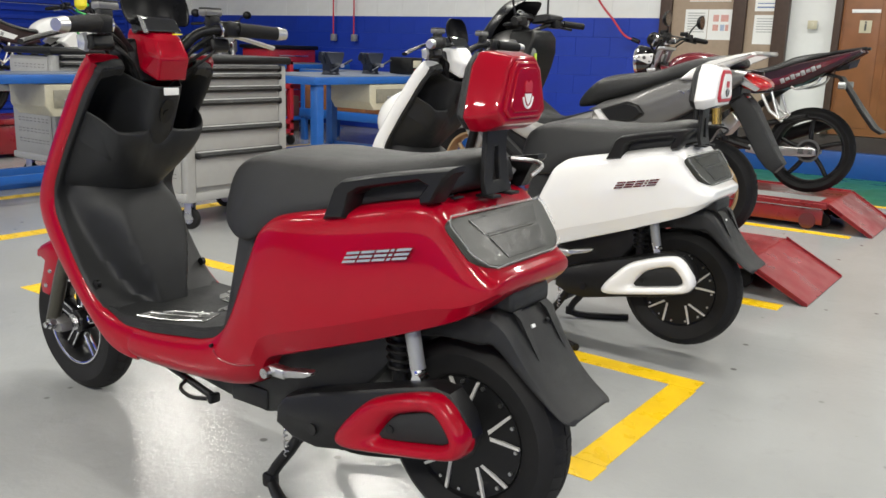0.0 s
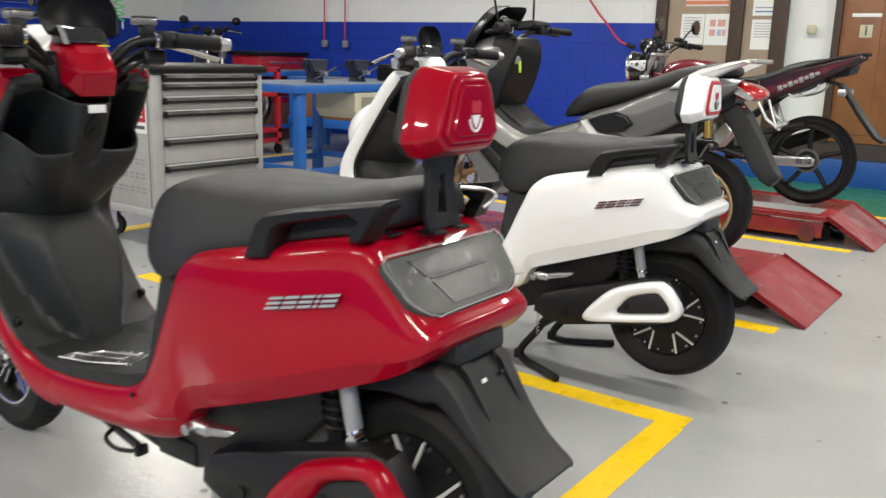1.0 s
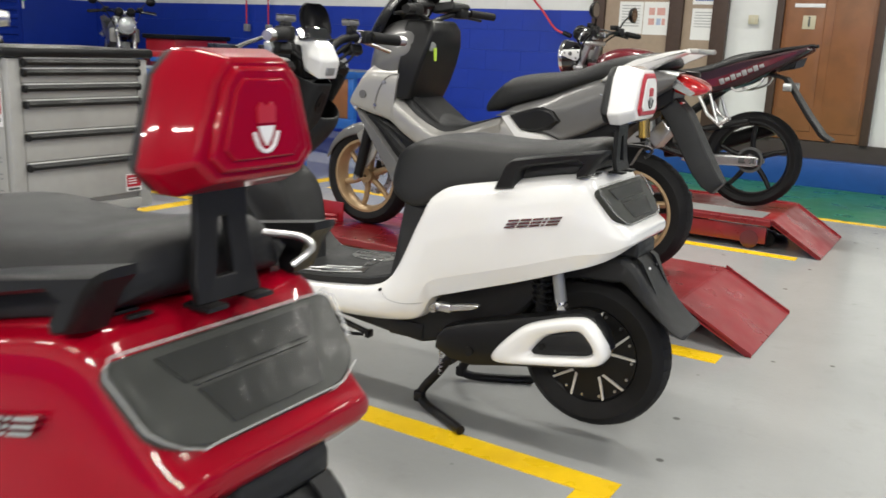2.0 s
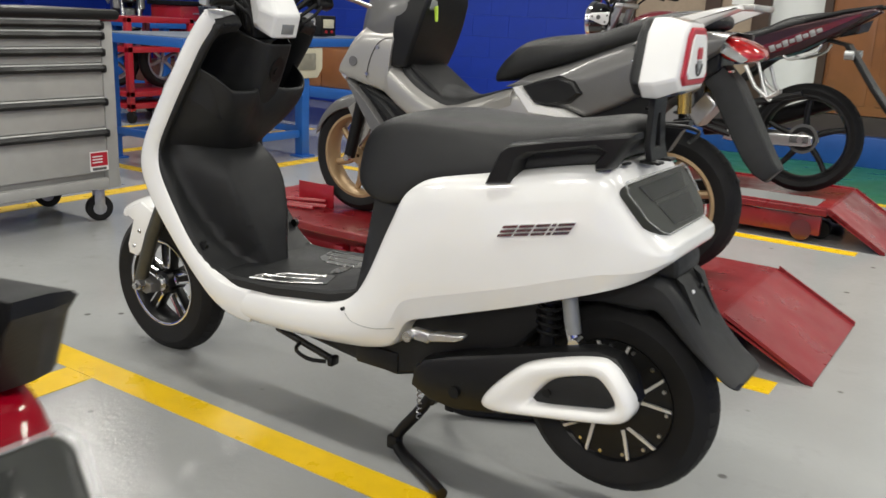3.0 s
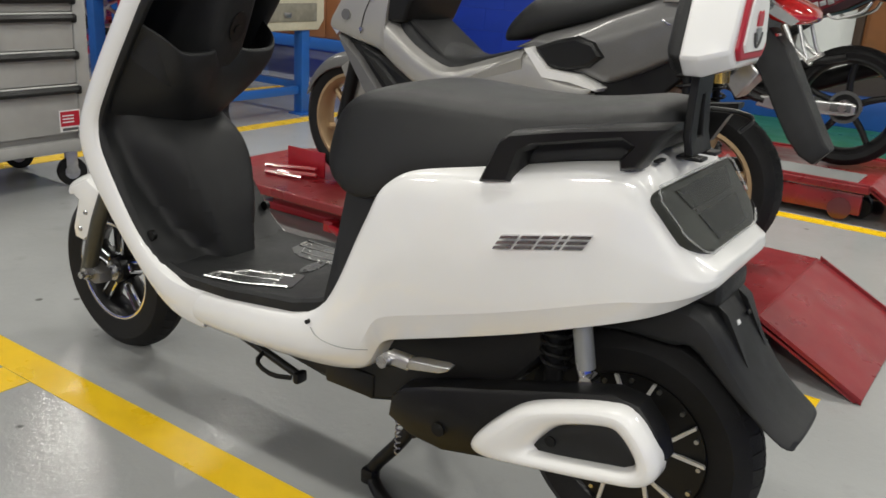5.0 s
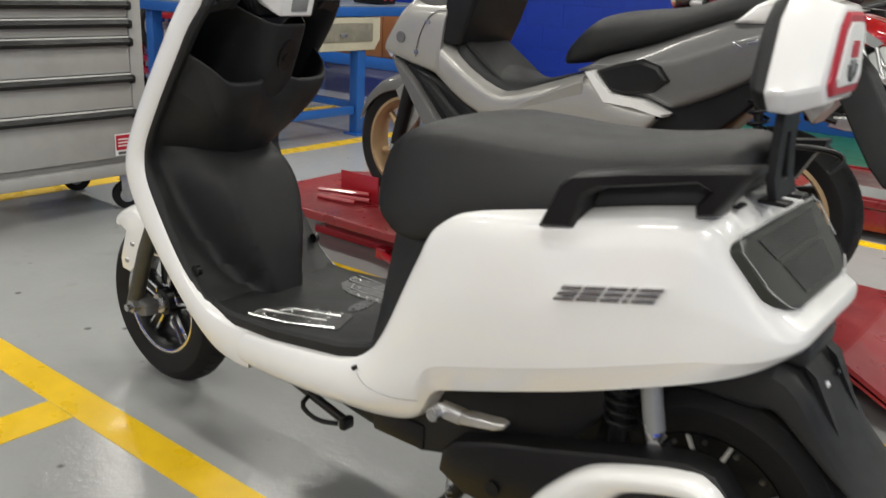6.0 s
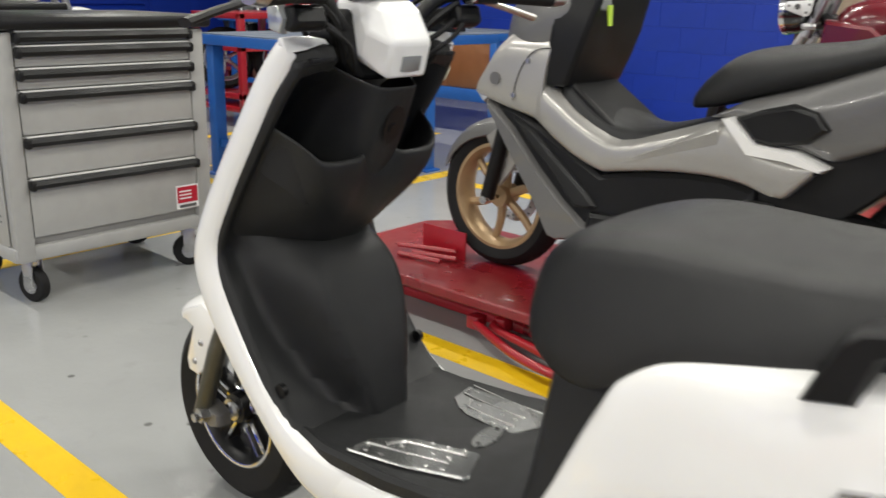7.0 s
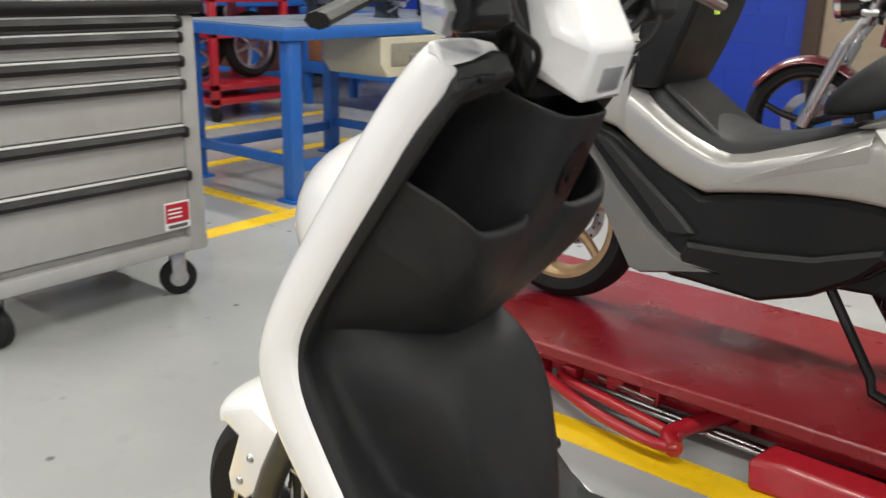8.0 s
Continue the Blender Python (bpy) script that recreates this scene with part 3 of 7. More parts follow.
        part("clip", bm, bk, inner)

    # glove box: open pocket with a rolled lip, notched in the middle
    LIP_S = ((0.0, 0.408), (0.014, 0.41), (0.03, 0.42), (0.06, 0.425), (0.10, 0.425), (0.128, 0.421), (0.145, 0.411), (0.157, 0.385), (0.168, 0.35))
    LIP_Z = ((0.0, 0.775), (0.014, 0.777), (0.024, 0.787), (0.031, 0.794), (0.038, 0.793), (0.048, 0.788), (0.10, 0.787), (0.126, 0.79), (0.14, 0.802), (0.168, 0.842))
    ws = [0.168, 0.163, 0.157, 0.15, 0.143, 0.135, 0.126, 0.112, 0.095, 0.075, 0.06, 0.05, 0.042, 0.036, 0.031, 0.026, 0.02, 0.012, 0.0]
    ws = [-w for w in ws] + list(reversed(ws[:-1]))
    rings = []
    for q in (-0.1, 0.0, 0.08, 0.2, 0.35, 0.5, 0.65, 0.8, 0.92, 0.98, 1.0):
        r = []
        for w in ws:
            u = abs(w)
            lz, ls = curve_at(LIP_Z, u), curve_at(LIP_S, u)
            zz = 0.63 + (lz - 0.63) * q
            rim = curve_at(S_IN, zz) + 0.004
            root = rim + (0.322 - rim) * swell(w, 0.17, 0.85)
            bulge = 1 - (1 - max(0.0, q)) ** 1.7
            f = swell(w, 0.169, 0.16 + 0.5 * (1 - max(0.0, q)))
            s_ = max(rim, rim + (root + (ls - root) * bulge - rim) * (f if q < 1 else 1.0)) if u < 0.168 else rim
            dish = 0.012 * math.exp(-(w / 0.034) ** 4) * max(0.0, (q - 0.72) / 0.28) ** 2 if q > 0.72 else 0.0
            r.append((s_ - dish - (0.014 if q < 0 else 0.0), w, zz))
        rings.append(r)
    for dz, ds in ((0.005, -0.003), (0.0055, -0.010), (0.0, -0.0145), (-0.07, -0.05)):
        rings.append([(p[0] + ds, p[1] * 0.985, p[2] + dz) for p in rings[10]])
    bm = bmesh.new()
    loft(bm, rings, closed=False)
    part("glove_box", bm, dk, sc, "open dark grey plastic glove pocket", subsurf=1)
    # control boxes under the grips, with pale lenses at the outer ends
    for sg in (-1, 1):
        bm = bmesh.new()
        loft(bm, [[(0.408 + d, sg * yy, 0.994 + d * 0.3), (0.406 + d, sg * yy, 1.022), (0.452, sg * yy, 1.028), (0.46, sg * yy, 1.0), (0.445, sg * yy, 0.989)] for yy, d in ((0.205, 0.004), (0.19, 0.0), (0.155, 0.0), (0.145, 0.006))])
        cb = part("control_box", bm, bk, sc, "black control box under the handlebar", bevel=0.006)
        bm = bmesh.new()
        slab(bm, [(0.408, 0.992), (0.404, 1.024), (0.43, 1.03), (0.44, 1.008), (0.432, 0.987)], sg * 0.2, sg * 0.214, 0.006)
        for q in range(3):
            b3 = bmesh.new()
            tube(b3, spline([(0.43 + 0.015 * q, sg * 0.15, 1.012 - 0.008 * q), (0.425 + 0.02 * q, sg * 0.115, 0.998 - 0.012 * q), (0.40 + 0.02 * q, sg * 0.08, 0.965 - 0.01 * q), (0.375 + 0.02 * q, sg * 0.055, 0.92)], 12), 0.006 - 0.001 * q, 7)
            part("cable", b3, M["rubber"], cb, "black control cable")
        part("end_lens", bm, M["lamp_glass"], cb, "pale clear end lens")
    # key switch on the column
    bm = bmesh.new()
    m = look((0.4455, 0.0, 0.843), (1.0, 0.0, 0.62))
    rings = [[m @ Vector((0.02 * math.cos(a), 0.034 * math.sin(a), -d)) for a in (2 * math.pi * j / 20 for j in range(20))] for d in (-0.02, 0.0015)]
    loft(bm, rings)
    ks = part("key_switch", bm, bk, inner, "oval black key switch")
    bm = bmesh.new()
    rings = [[m @ Vector((0.01 * math.cos(a), 0.01 * math.sin(a) - 0.006, -d)) for a in (2 * math.pi * j / 16 for j in range(16))] for d in (0.0, 0.0045)]
    loft(bm, rings)
    part("lock", bm, bk, ks)

    # footboard with ribbed treads
    bm = bmesh.new()
    rings = []
    for s, zt, hw in ((0.40, 0.352, 0.172), (0.46, 0.346, 0.181), (0.6, 0.353, 0.187), (0.78, 0.376, 0.19), (0.84, 0.392, 0.188), (0.9, 0.42, 0.185)):
        rings.append([(s, -hw, zt - 0.02), (s, -hw, zt - 0.002), (s, -hw + 0.008, zt + 0.004), (s, -hw + 0.022, zt - 0.002), (s, 0, zt - 0.001), (s, hw - 0.022, zt - 0.002), (s, hw - 0.008, zt + 0.004), (s, hw, zt - 0.002), (s, hw, zt - 0.02)])
    loft(bm, rings, closed=True)
    fbd = part("footboard", bm, dk, sc, "dark grey plastic footboard")
    def deck(a, b, d):
        return (a, b, curve_at(((0.40, 0.35), (0.46, 0.3445), (0.6, 0.3515), (0.78, 0.3745)), a) + d)
    for sg in (-1, 1):
        bm = bmesh.new()
        out = [(0.499, 0.161), (0.500, 0.137), (0.504, 0.101), (0.53, 0.078), (0.563, 0.06), (0.62, 0.05), (0.675, 0.044), (0.683, 0.05), (0.714, 0.120), (0.711, 0.127)]
        loft(bm, [[deck(a, sg * b, d) for a, b in out] for d in (-0.002, 0.0022)])
        tp = part("tread_plate", bm, M["tread_metal"], fbd, "dull ribbed aluminium tread plate", bevel=0.0008)
        for line in ([(0.505, 0.147), (0.509, 0.124), (0.526, 0.118), (0.59, 0.109), (0.66, 0.099)], [(0.537, 0.108), (0.552, 0.083), (0.568, 0.079), (0.61, 0.072), (0.664, 0.063)], [(0.502, 0.158), (0.60, 0.1425), (0.708, 0.125)]):
            bm = bmesh.new()
            tube(bm, spline([deck(a, sg * b, 0.0034) for a, b in line], 12), 0.003, 6)
            part("rib", bm, M["tread_rib"], tp)
        for (a0, b0), (a1, b1), n in (((0.524, 0.140), (0.665, 0.120), 6), ((0.562, 0.098), (0.65, 0.085), 4), ((0.594, 0.060), (0.654, 0.052), 3)):
            for k in range(n):
                u = k / (n - 1)
                bm = bmesh.new()
                disc_y(bm, (0, 0), 0.0032, 0, -0.003, 8, 0.0055)
                bmesh.ops.transform(bm, verts=bm.verts, matrix=Matrix.Translation(deck(a0 + (a1 - a0) * u, sg * (b0 + (b1 - b0) * u), 0.005)) @ Matrix.Rotation(radians(90), 4, "X"))
                part("stud", bm, M["tread_rib"], tp)
    bm = bmesh.new()
    loft(bm, [[deck(0.649 + 0.019 * math.cos(a) - 0.006 * math.sin(a), 0.012 + 0.042 * math.sin(a), d) for a in (2 * math.pi * j / 24 for j in range(24))] for d in (-0.001, 0.003)])
    ov = part("oval_plate", bm, M["tread_metal"], fbd, "oval aluminium plate")
    for dy in (-0.03, 0.03):
        bm = bmesh.new()
        loft(bm, [[deck(0.649 - 0.14 * dy + 0.004 * math.cos(a), 0.012 + dy + 0.004 * math.sin(a), d) for a in (2 * math.pi * j / 10 for j in range(10))] for d in (0.002, 0.004)])
        part("rivet", bm, M["plastic_black"], ov)

    # rear body: painted shell from the foot sill back to the tail
    ST = ((0.44, 0.322, 0.247, 0.176), (0.48, 0.341, 0.238, 0.190), (0.6, 0.350, 0.239, 0.1965), (0.75, 0.367, 0.247, 0.2), (0.83, 0.388, 0.256, 0.203), (0.866, 0.425, 0.26, 0.2045), (0.897, 0.485, 0.266, 0.206), (0.927, 0.552, 0.273, 0.207), (0.955, 0.606, 0.287, 0.208),
          (0.972, 0.638, 0.318, 0.209), (0.985, 0.652, 0.35, 0.209), (1.02, 0.678, 0.362, 0.211), (1.06, 0.688, 0.376, 0.215), (1.15, 0.700, 0.408, 0.2195), (1.25, 0.718, 0.441, 0.2145), (1.33, 0.735, 0.47, 0.202), (1.39, 0.742, 0.492, 0.19), (1.418, 0.731, 0.503, 0.181), (1.43, 0.715, 0.508, 0.177), (1.46, 0.677, 0.522, 0.168), (1.49, 0.638, 0.542, 0.16), (1.512, 0.617, 0.562, 0.153), (1.528, 0.61, 0.575, 0.142), (1.535, 0.606, 0.585, 0.12))
    rings = []
    for s, zt, zb, hw in ST:
        h = zt - zb
        dip = 0.03 if s < 0.9 else 0.0
        half = [(0.0, zt - dip), (0.58 * hw, zt + 0.002 - dip), (0.80 * hw, zt - 0.002 - dip), (0.90 * hw, zt - min(0.014, 0.1 * h)), (0.96 * hw, zt - min(0.045, 0.22 * h)), (hw, zt - 0.47 * h), (hw, zb + 0.34 * h), (0.985 * hw, zb + 0.185 * h), (0.87 * hw, zb + 0.02 * h), (0.80 * hw, zb), (0.0, zb)]
        rings.append([(s, -w, q) for w, q in half] + [(s, w, q) for w, q in reversed(half[1:-1])])
    bm = bmesh.new()
    rows = loft(bm, rings)
    lay = bm.edges.layers.float.new("crease_edge")
    for a, b in zip(rows[8:], rows[9:]):
        for k, c in ((3, 0.5), (17, 0.5), (5, 0.75), (15, 0.75), (7, 0.95), (13, 0.95), (8, 0.9), (12, 0.9)):
            ed = bm.edges.get((a[k], b[k]))
            if ed:
                ed[lay] = c
                if k in (7, 13, 8, 12):
                    ed.smooth = False
    body = part("body_shell", bm, P, sc, subsurf=2, sharp=75)
    for sg in (-1, 1):
        bm = bmesh.new()
        disc_y(bm, (0.829, 0.353), 0.0042, sg * 0.19, sg * 0.2045, 10)
        part("screw", bm, bk, body)
        bm = bmesh.new()
        tube(bm, spline([(0.838, sg * 0.2035, 0.346), (0.85, sg * 0.2038, 0.334), (0.875, sg * 0.2045, 0.3275), (0.92, sg * 0.2055, 0.329), (0.975, sg * 0.2062, 0.343)], 14), 0.0008, 5)
        part("panel_seam", bm, M["maroon" if paint == "paint_red" else "tank_grey"], body, "fine seam between sill and flank")
    # badge: chrome bars on both flanks
    for sg in (-1, 1):
        yy = sg * (0.2095)
        m = Matrix.Translation((1.286 + badge_dz, yy, 0.613 + badge_dz)) @ Matrix.Rotation(radians(9), 4, "Z") @ Matrix.Rotation(radians(-10), 4, "Y") @ Matrix.Rotation(radians(90), 4, "X")
        if sg > 0:
            m = Matrix.Translation((1.286 + badge_dz, yy, 0.613 + badge_dz)) @ Matrix.Rotation(radians(-9), 4, "Z") @ Matrix.Rotation(radians(-10), 4, "Y") @ Matrix.Rotation(radians(180), 4, "Z") @ Matrix.Rotation(radians(90), 4, "X")
        # plain slanted bars in two rows, one stack for each sign of the badge
        for u0, u1 in ((-0.063, -0.034), (-0.030, -0.001), (0.003, 0.030), (0.034, 0.042), (0.046, 0.077)):
            for v0, v1 in ((-0.0098, -0.0052), (-0.0022, 0.0026), (0.0060, 0.0108)):
                bm = bmesh.new()
                loft(bm, [[(u0 + 0.8 * v0, v0, d), (u1 + 0.8 * v0, v0, d), (u1 + 0.8 * v1, v1, d), (u0 + 0.8 * v1, v1, d)] for d in (-0.004, 0.004)])
                bmesh.ops.transform(bm, verts=bm.verts, matrix=m)
                part("badge_bar", bm, M["badge_chrome"], body, "dark chrome badge bar")

    # dark panel below the seat
    rings = []
    for q, s0, hw in ((0.355, 0.818, 0.18), (0.40, 0.828, 0.178), (0.45, 0.836, 0.17), (0.55, 0.846, 0.155), (0.62, 0.856, 0.148), (0.665, 0.87, 0.14)):
        sb = min(1.04, 0.86 + max(0.0, q - 0.4) * 0.78)
        rings.append([(sb + 0.05, -hw - 0.014, q), (sb, -hw - 0.012, q), (s0 + 0.02, -hw, q), (s0, -hw * 0.8, q), (s0 - 0.004, 0, q), (s0, hw * 0.8, q), (s0 + 0.02, hw, q), (sb, hw + 0.012, q), (sb + 0.05, hw + 0.014, q)])
    bm = bmesh.new()
    loft(bm, rings)
    part("seat_box_panel", bm, dk, sc, "dark plastic panel below the seat")

    # seat
    SEAT = ((0.802, 0.665, 0.70, 0.085), (0.808, 0.642, 0.73, 0.125), (0.828, 0.618, 0.753, 0.15), (0.865, 0.603, 0.774, 0.17), (0.91, 0.597, 0.789, 0.182), (0.948, 0.60, 0.795, 0.187), (0.985, 0.63, 0.797, 0.188), (1.03, 0.657, 0.796, 0.187), (1.09, 0.676, 0.794, 0.182), (1.15, 0.688, 0.793, 0.175), (1.24, 0.713, 0.798, 0.163), (1.32, 0.73, 0.812, 0.153), (1.37, 0.735, 0.823, 0.142), (1.40, 0.745, 0.82, 0.125), (1.418, 0.762, 0.806, 0.095))
    rings = []
    for s, zb, zt, hw in SEAT:
        h = zt - zb
        half = [(0.0, zt), (0.45 * hw, zt - 0.002), (0.70 * hw, zt - 0.008), (0.83 * hw, zt - min(0.024, 0.3 * h)), (0.93 * hw, zb + 0.5 * h), (hw, zb + 0.2 * h), (0.985 * hw, zb + 0.03 * h), (0.85 * hw, zb), (0.0, zb)]
        rings.append([(s, -w, q) for w, q in half] + [(s, w, q) for w, q in reversed(half[1:-1])])
    bm = bmesh.new()
    rows = loft(bm, rings)
    lay = bm.edges.layers.float.new("crease_edge")
    for a, b in zip(rows[3:], rows[4:]):
        for k, c in ((3, 0.75), (13, 0.75), (6, 0.5), (10, 0.5)):
            ed = bm.edges.get((a[k], b[k]))
            if ed:
                ed[lay] = c
    part("seat", bm, M["vinyl"], sc, "long black vinyl seat", subsurf=2, sharp=80)

    # grab rails beside the seat
    for sg in (-1, 1):
        bm = bmesh.new()
        slab(bm, [(1.176, 0.683), (1.205, 0.752), (1.222, 0.766), (1.30, 0.782), (1.452, 0.806), (1.452, 0.796), (1.437, 0.782), (1.412, 0.737), (1.386, 0.731), (1.383, 0.748), (1.398, 0.769), (1.385, 0.775), (1.262, 0.75), (1.243, 0.738), (1.228, 0.69)], sg * 0.168, sg * 0.213, 0.006)
        for v in bm.verts:
            v.co.y -= sg * 0.15 * (v.co.x - 1.19)
        part("grab_rail", bm, bk, sc, "black plastic grab rail")
    # backrest stay: a black plate with a keyhole slot, standing on the tail deck
    bm = bmesh.new()
    out = [(-0.046, 0.742), (-0.043, 0.77), (-0.036, 0.82), (-0.034, 0.90), (0.034, 0.90), (0.036, 0.82), (0.043, 0.77), (0.046, 0.742)]
    ins = [(-0.013, 0.766), (-0.012, 0.774), (-0.008, 0.812), (-0.006, 0.83), (0.006, 0.83), (0.008, 0.812), (0.012, 0.774), (0.013, 0.766)]

    def stay_at(yy, q, d):
        return (1.432 + 0.012 * math.exp(-(q - 0.742) * 40) - d + (q - 0.742) * 0.02, yy, q)
    vs = [[[bm.verts.new(stay_at(yy, q, d)) for yy, q in line] for line in (out, ins)] for d in (0.0, 0.012)]
    for k in range(8):
        n = (k + 1) % 8
        for d in (0, 1):
            bm.faces.new((vs[d][0][k], vs[d][0][n], vs[d][1][n], vs[d][1][k]))
        for l in (0, 1):
            bm.faces.new((vs[0][l][k], vs[0][l][n], vs[1][l][n], vs[1][l][k]))
    stay = part("stay", bm, bk, sc, "slotted black steel backrest stay", sharp=20, bevel=0.002)
    for sg in (-1, 1):
        bm = bmesh.new()
        box(bm, (1.44, sg * 0.034, 0.7395), (0.04, 0.03, 0.006), 0.002)
        part("foot", bm, bk, stay)
    for k in range(3):
        bm = bmesh.new()
        box(bm, (1.415 - 0.022 * k, -0.10, 0.741), (0.009, 0.03, 0.004), 0.001)
        part("deck_slot", bm, bk, body, "dark slot in the tail deck")
    bm = bmesh.new()
    tube(bm, spline([(1.425, 0.07, 0.80), (1.465, 0.085, 0.798), (1.49, 0.08, 0.79), (1.478, 0.06, 0.772)], 10), 0.0042, 8)
    part("carrier_hook", bm, M["steel"] if emblem_white else bk, sc)

    def shield_ring(s, hwb, hwt, zb, zt, cut):
        return [(s, -hwb, zb + cut), (s, -hwt, zt - cut), (s, -hwt + cut, zt), (s, hwt - cut, zt), (s, hwt, zt - cut), (s, hwb, zb + cut), (s, hwb - cut, zb), (s, -hwb + cut, zb)]
    bm = bmesh.new()
    loft(bm, [shield_ring(1.398, 0.086, 0.062, 0.878, 0.988, 0.02), shield_ring(1.404, 0.096, 0.071, 0.868, 0.998, 0.022), shield_ring(1.414, 0.101, 0.075, 0.864, 1.003, 0.022), shield_ring(1.424, 0.101, 0.075, 0.864, 1.003, 0.022)])
    pad = part("back_pad", bm, M["vinyl"], sc, "black padded backrest face", bevel=0.004)
    bm = bmesh.new()
    loft(bm, [shield_ring(1.422, 0.104, 0.079, 0.861, 1.005, 0.026), shield_ring(1.45, 0.105, 0.08, 0.862, 1.006, 0.026), shield_ring(1.488, 0.084, 0.061, 0.878, 0.997, 0.022)])
    br = part("backrest_shell", bm, P, sc, "hard backrest shell in the body colour", bevel=0.0045)
    bm = bmesh.new()
    loft(bm, [shield_ring(1.484, 0.071, 0.051, 0.885, 0.991, 0.016), shield_ring(1.494, 0.068, 0.048, 0.888, 0.988, 0.015)])
    rf = part("raised_frame", bm, P if emblem_white else M["brand_red"], br, bevel=0.003)
    bm = bmesh.new()
    loft(bm, [shield_ring(1.492, 0.056, 0.04, 0.897, 0.979, 0.012), shield_ring(1.497, 0.053, 0.038, 0.899, 0.977, 0.011)])
    part("inner_panel", bm, P, br, bevel=0.001)
    bm = bmesh.new()
    pts = [(-0.011, 0.0), (0.011, 0.0), (0.006, -0.012), (0, -0.02), (-0.006, -0.012)]
    loft(bm, [[(s, a, 0.931 + b) for a, b in pts] for s in (1.496, 1.4995)])
    part("emblem", bm, M["white_print"] if emblem_white else M["tank_grey"], br, "plain triangular emblem")
    bm = bmesh.new()
    loft(bm, [[(s, a, 0.931 + b) for a, b in ((-0.012, 0.003), (0.012, 0.003), (0.013, 0.018), (0.008, 0.024), (0, 0.019), (-0.008, 0.024), (-0.013, 0.018))] for s in (1.496, 1.4992)])
    part("emblem_top", bm, M["brand_red"], br)
    bm = bmesh.new()
    tube(bm, spline([(1.498, -0.017, 0.925), (1.498, -0.011, 0.911), (1.498, 0, 0.905), (1.498, 0.011, 0.911), (1.498, 0.017, 0.925)], 8), 0.0022, 6)
    part("emblem_wreath", bm, M["white_print"] if emblem_white else M["print_dark"], br)

    # tail lamp: flat smoked lens with light guides, still wrapped in clear film
    def on_lens(y, v, d):
        # v runs 0 at the lower edge to 1 at the upper edge, d stands off the lens
        return (1.5035 - 0.063 * v + 0.78 * d - 0.004 * (y / 0.15) ** 2, y, 0.6315 + 0.078 * v + 0.62 * d)

    def lens_outline(w, m):
        pts = []
        for cy, cv, ry, rv, a0 in ((w - 0.082, 0.36 + m, 0.074, 0.50, -90), (w - 0.017, 0.84 - m, 0.017, 0.17, 0), (-w + 0.017, 0.84 - m, 0.017, 0.17, 90), (-w + 0.082, 0.36 + m, 0.074, 0.50, 180)):
            for j in range(6):
                a = radians(a0 + j * 18)
                pts.append((cy + ry * math.cos(a), cv + rv * math.sin(a)))
        return pts

    def lens_plate(nm, pts, d0, d1, mat, parent, text="", bevel=0.0):
        b3 = bmesh.new()
        loft(b3, [[on_lens(a, v, d) for a, v in pts] for d in (d0, d1)])
        return part(nm, b3, M[mat], parent, text, bevel=bevel)
    rim = lens_plate("tail_lamp", lens_outline(0.165, 0.0), -0.014, 0.004, "lens_smoke", sc, "smoked grey tail lamp under clear film", bevel=0.004)
    lens_plate("upper_lens", [(-0.09, 0.56), (0.10, 0.56), (0.125, 0.9), (-0.11, 0.9)], 0.003, 0.0046, "lens_black", rim)
    lens_plate("light_guide", [(-0.08, 0.50), (0.09, 0.50), (0.09, 0.535), (-0.08, 0.535)], 0.003, 0.005, "lens_grey", rim)
    lens_plate("lower_lens", [(-0.06, 0.0), (0.08, 0.0), (0.10, 0.46), (-0.08, 0.46)], 0.003, 0.0046, "lens_black", rim)
    bm = bmesh.new()
    ny, nv = 34, 14
    grid = []
    for i in range(ny + 1):
        row = []
        for j in range(nv + 1):
            u, v = i / ny * 2 - 1, j / nv
            edge = min(1 - abs(u), v * 0.6, (1 - v) * 0.6)
            q = Vector((u * 2.1, v * 1.5, 3.0))
            lift = 0.0085 + 0.0028 * noise.noise(q * 4.0) + 0.0014 * noise.noise(q * 9.0) - 0.004 * max(0.0, 1 - edge / 0.06)
            wob = 0.004 * noise.noise(Vector((u * 6, v * 6, 9)))
            row.append(bm.verts.new(on_lens(u * (0.168 - 0.028 * (1 - v) ** 2) + wob, -0.16 + 1.23 * v + wob * 4, lift)))
        grid.append(row)
    for i in range(ny):
        for j in range(nv):
            bm.faces.new((grid[i][j], grid[i + 1][j], grid[i + 1][j + 1], grid[i][j + 1]))
    part("clear_film", bm, M["film"], rim, "crinkled clear protective film", sharp=180).visible_shadow = False
    # folded film edge round the lens
    pts = lens_outline(0.168, 0.0)
    bm = bmesh.new()
    path = [Vector(on_lens(a + 0.002 * noise.noise(Vector((k * 0.9, 1, 0))), v + 0.03 * noise.noise(Vector((k * 0.8, 5, 0))), 0.005)) for k, (a, v) in enumerate(pts)]
    n = len(path)
    for i0, run in ((5, 14), (18, 5), (0, 4), (22, 4)):
        tube(bm, [path[(i0 + k) % n] + Vector((0.001 * (k % 2), 0, 0.0015 * (k % 3))) for k in range(run)], 0.0028, 6, 0.0016, squash=0.5)
    part("film_edge", bm, M["film_edge"], rim, "whitish folded edge of the film")
    bm = bmesh.new()
    box(bm, (0, 0, 0), (0.012, 0.07, 0.03), 0.004, Matrix.Translation((1.517, 0.02, 0.590)) @ Matrix.Rotation(radians(40), 4, "Y"))
    part("reflector", bm, M["orange_plate"], sc, "brown reflector set below the tail lamp")

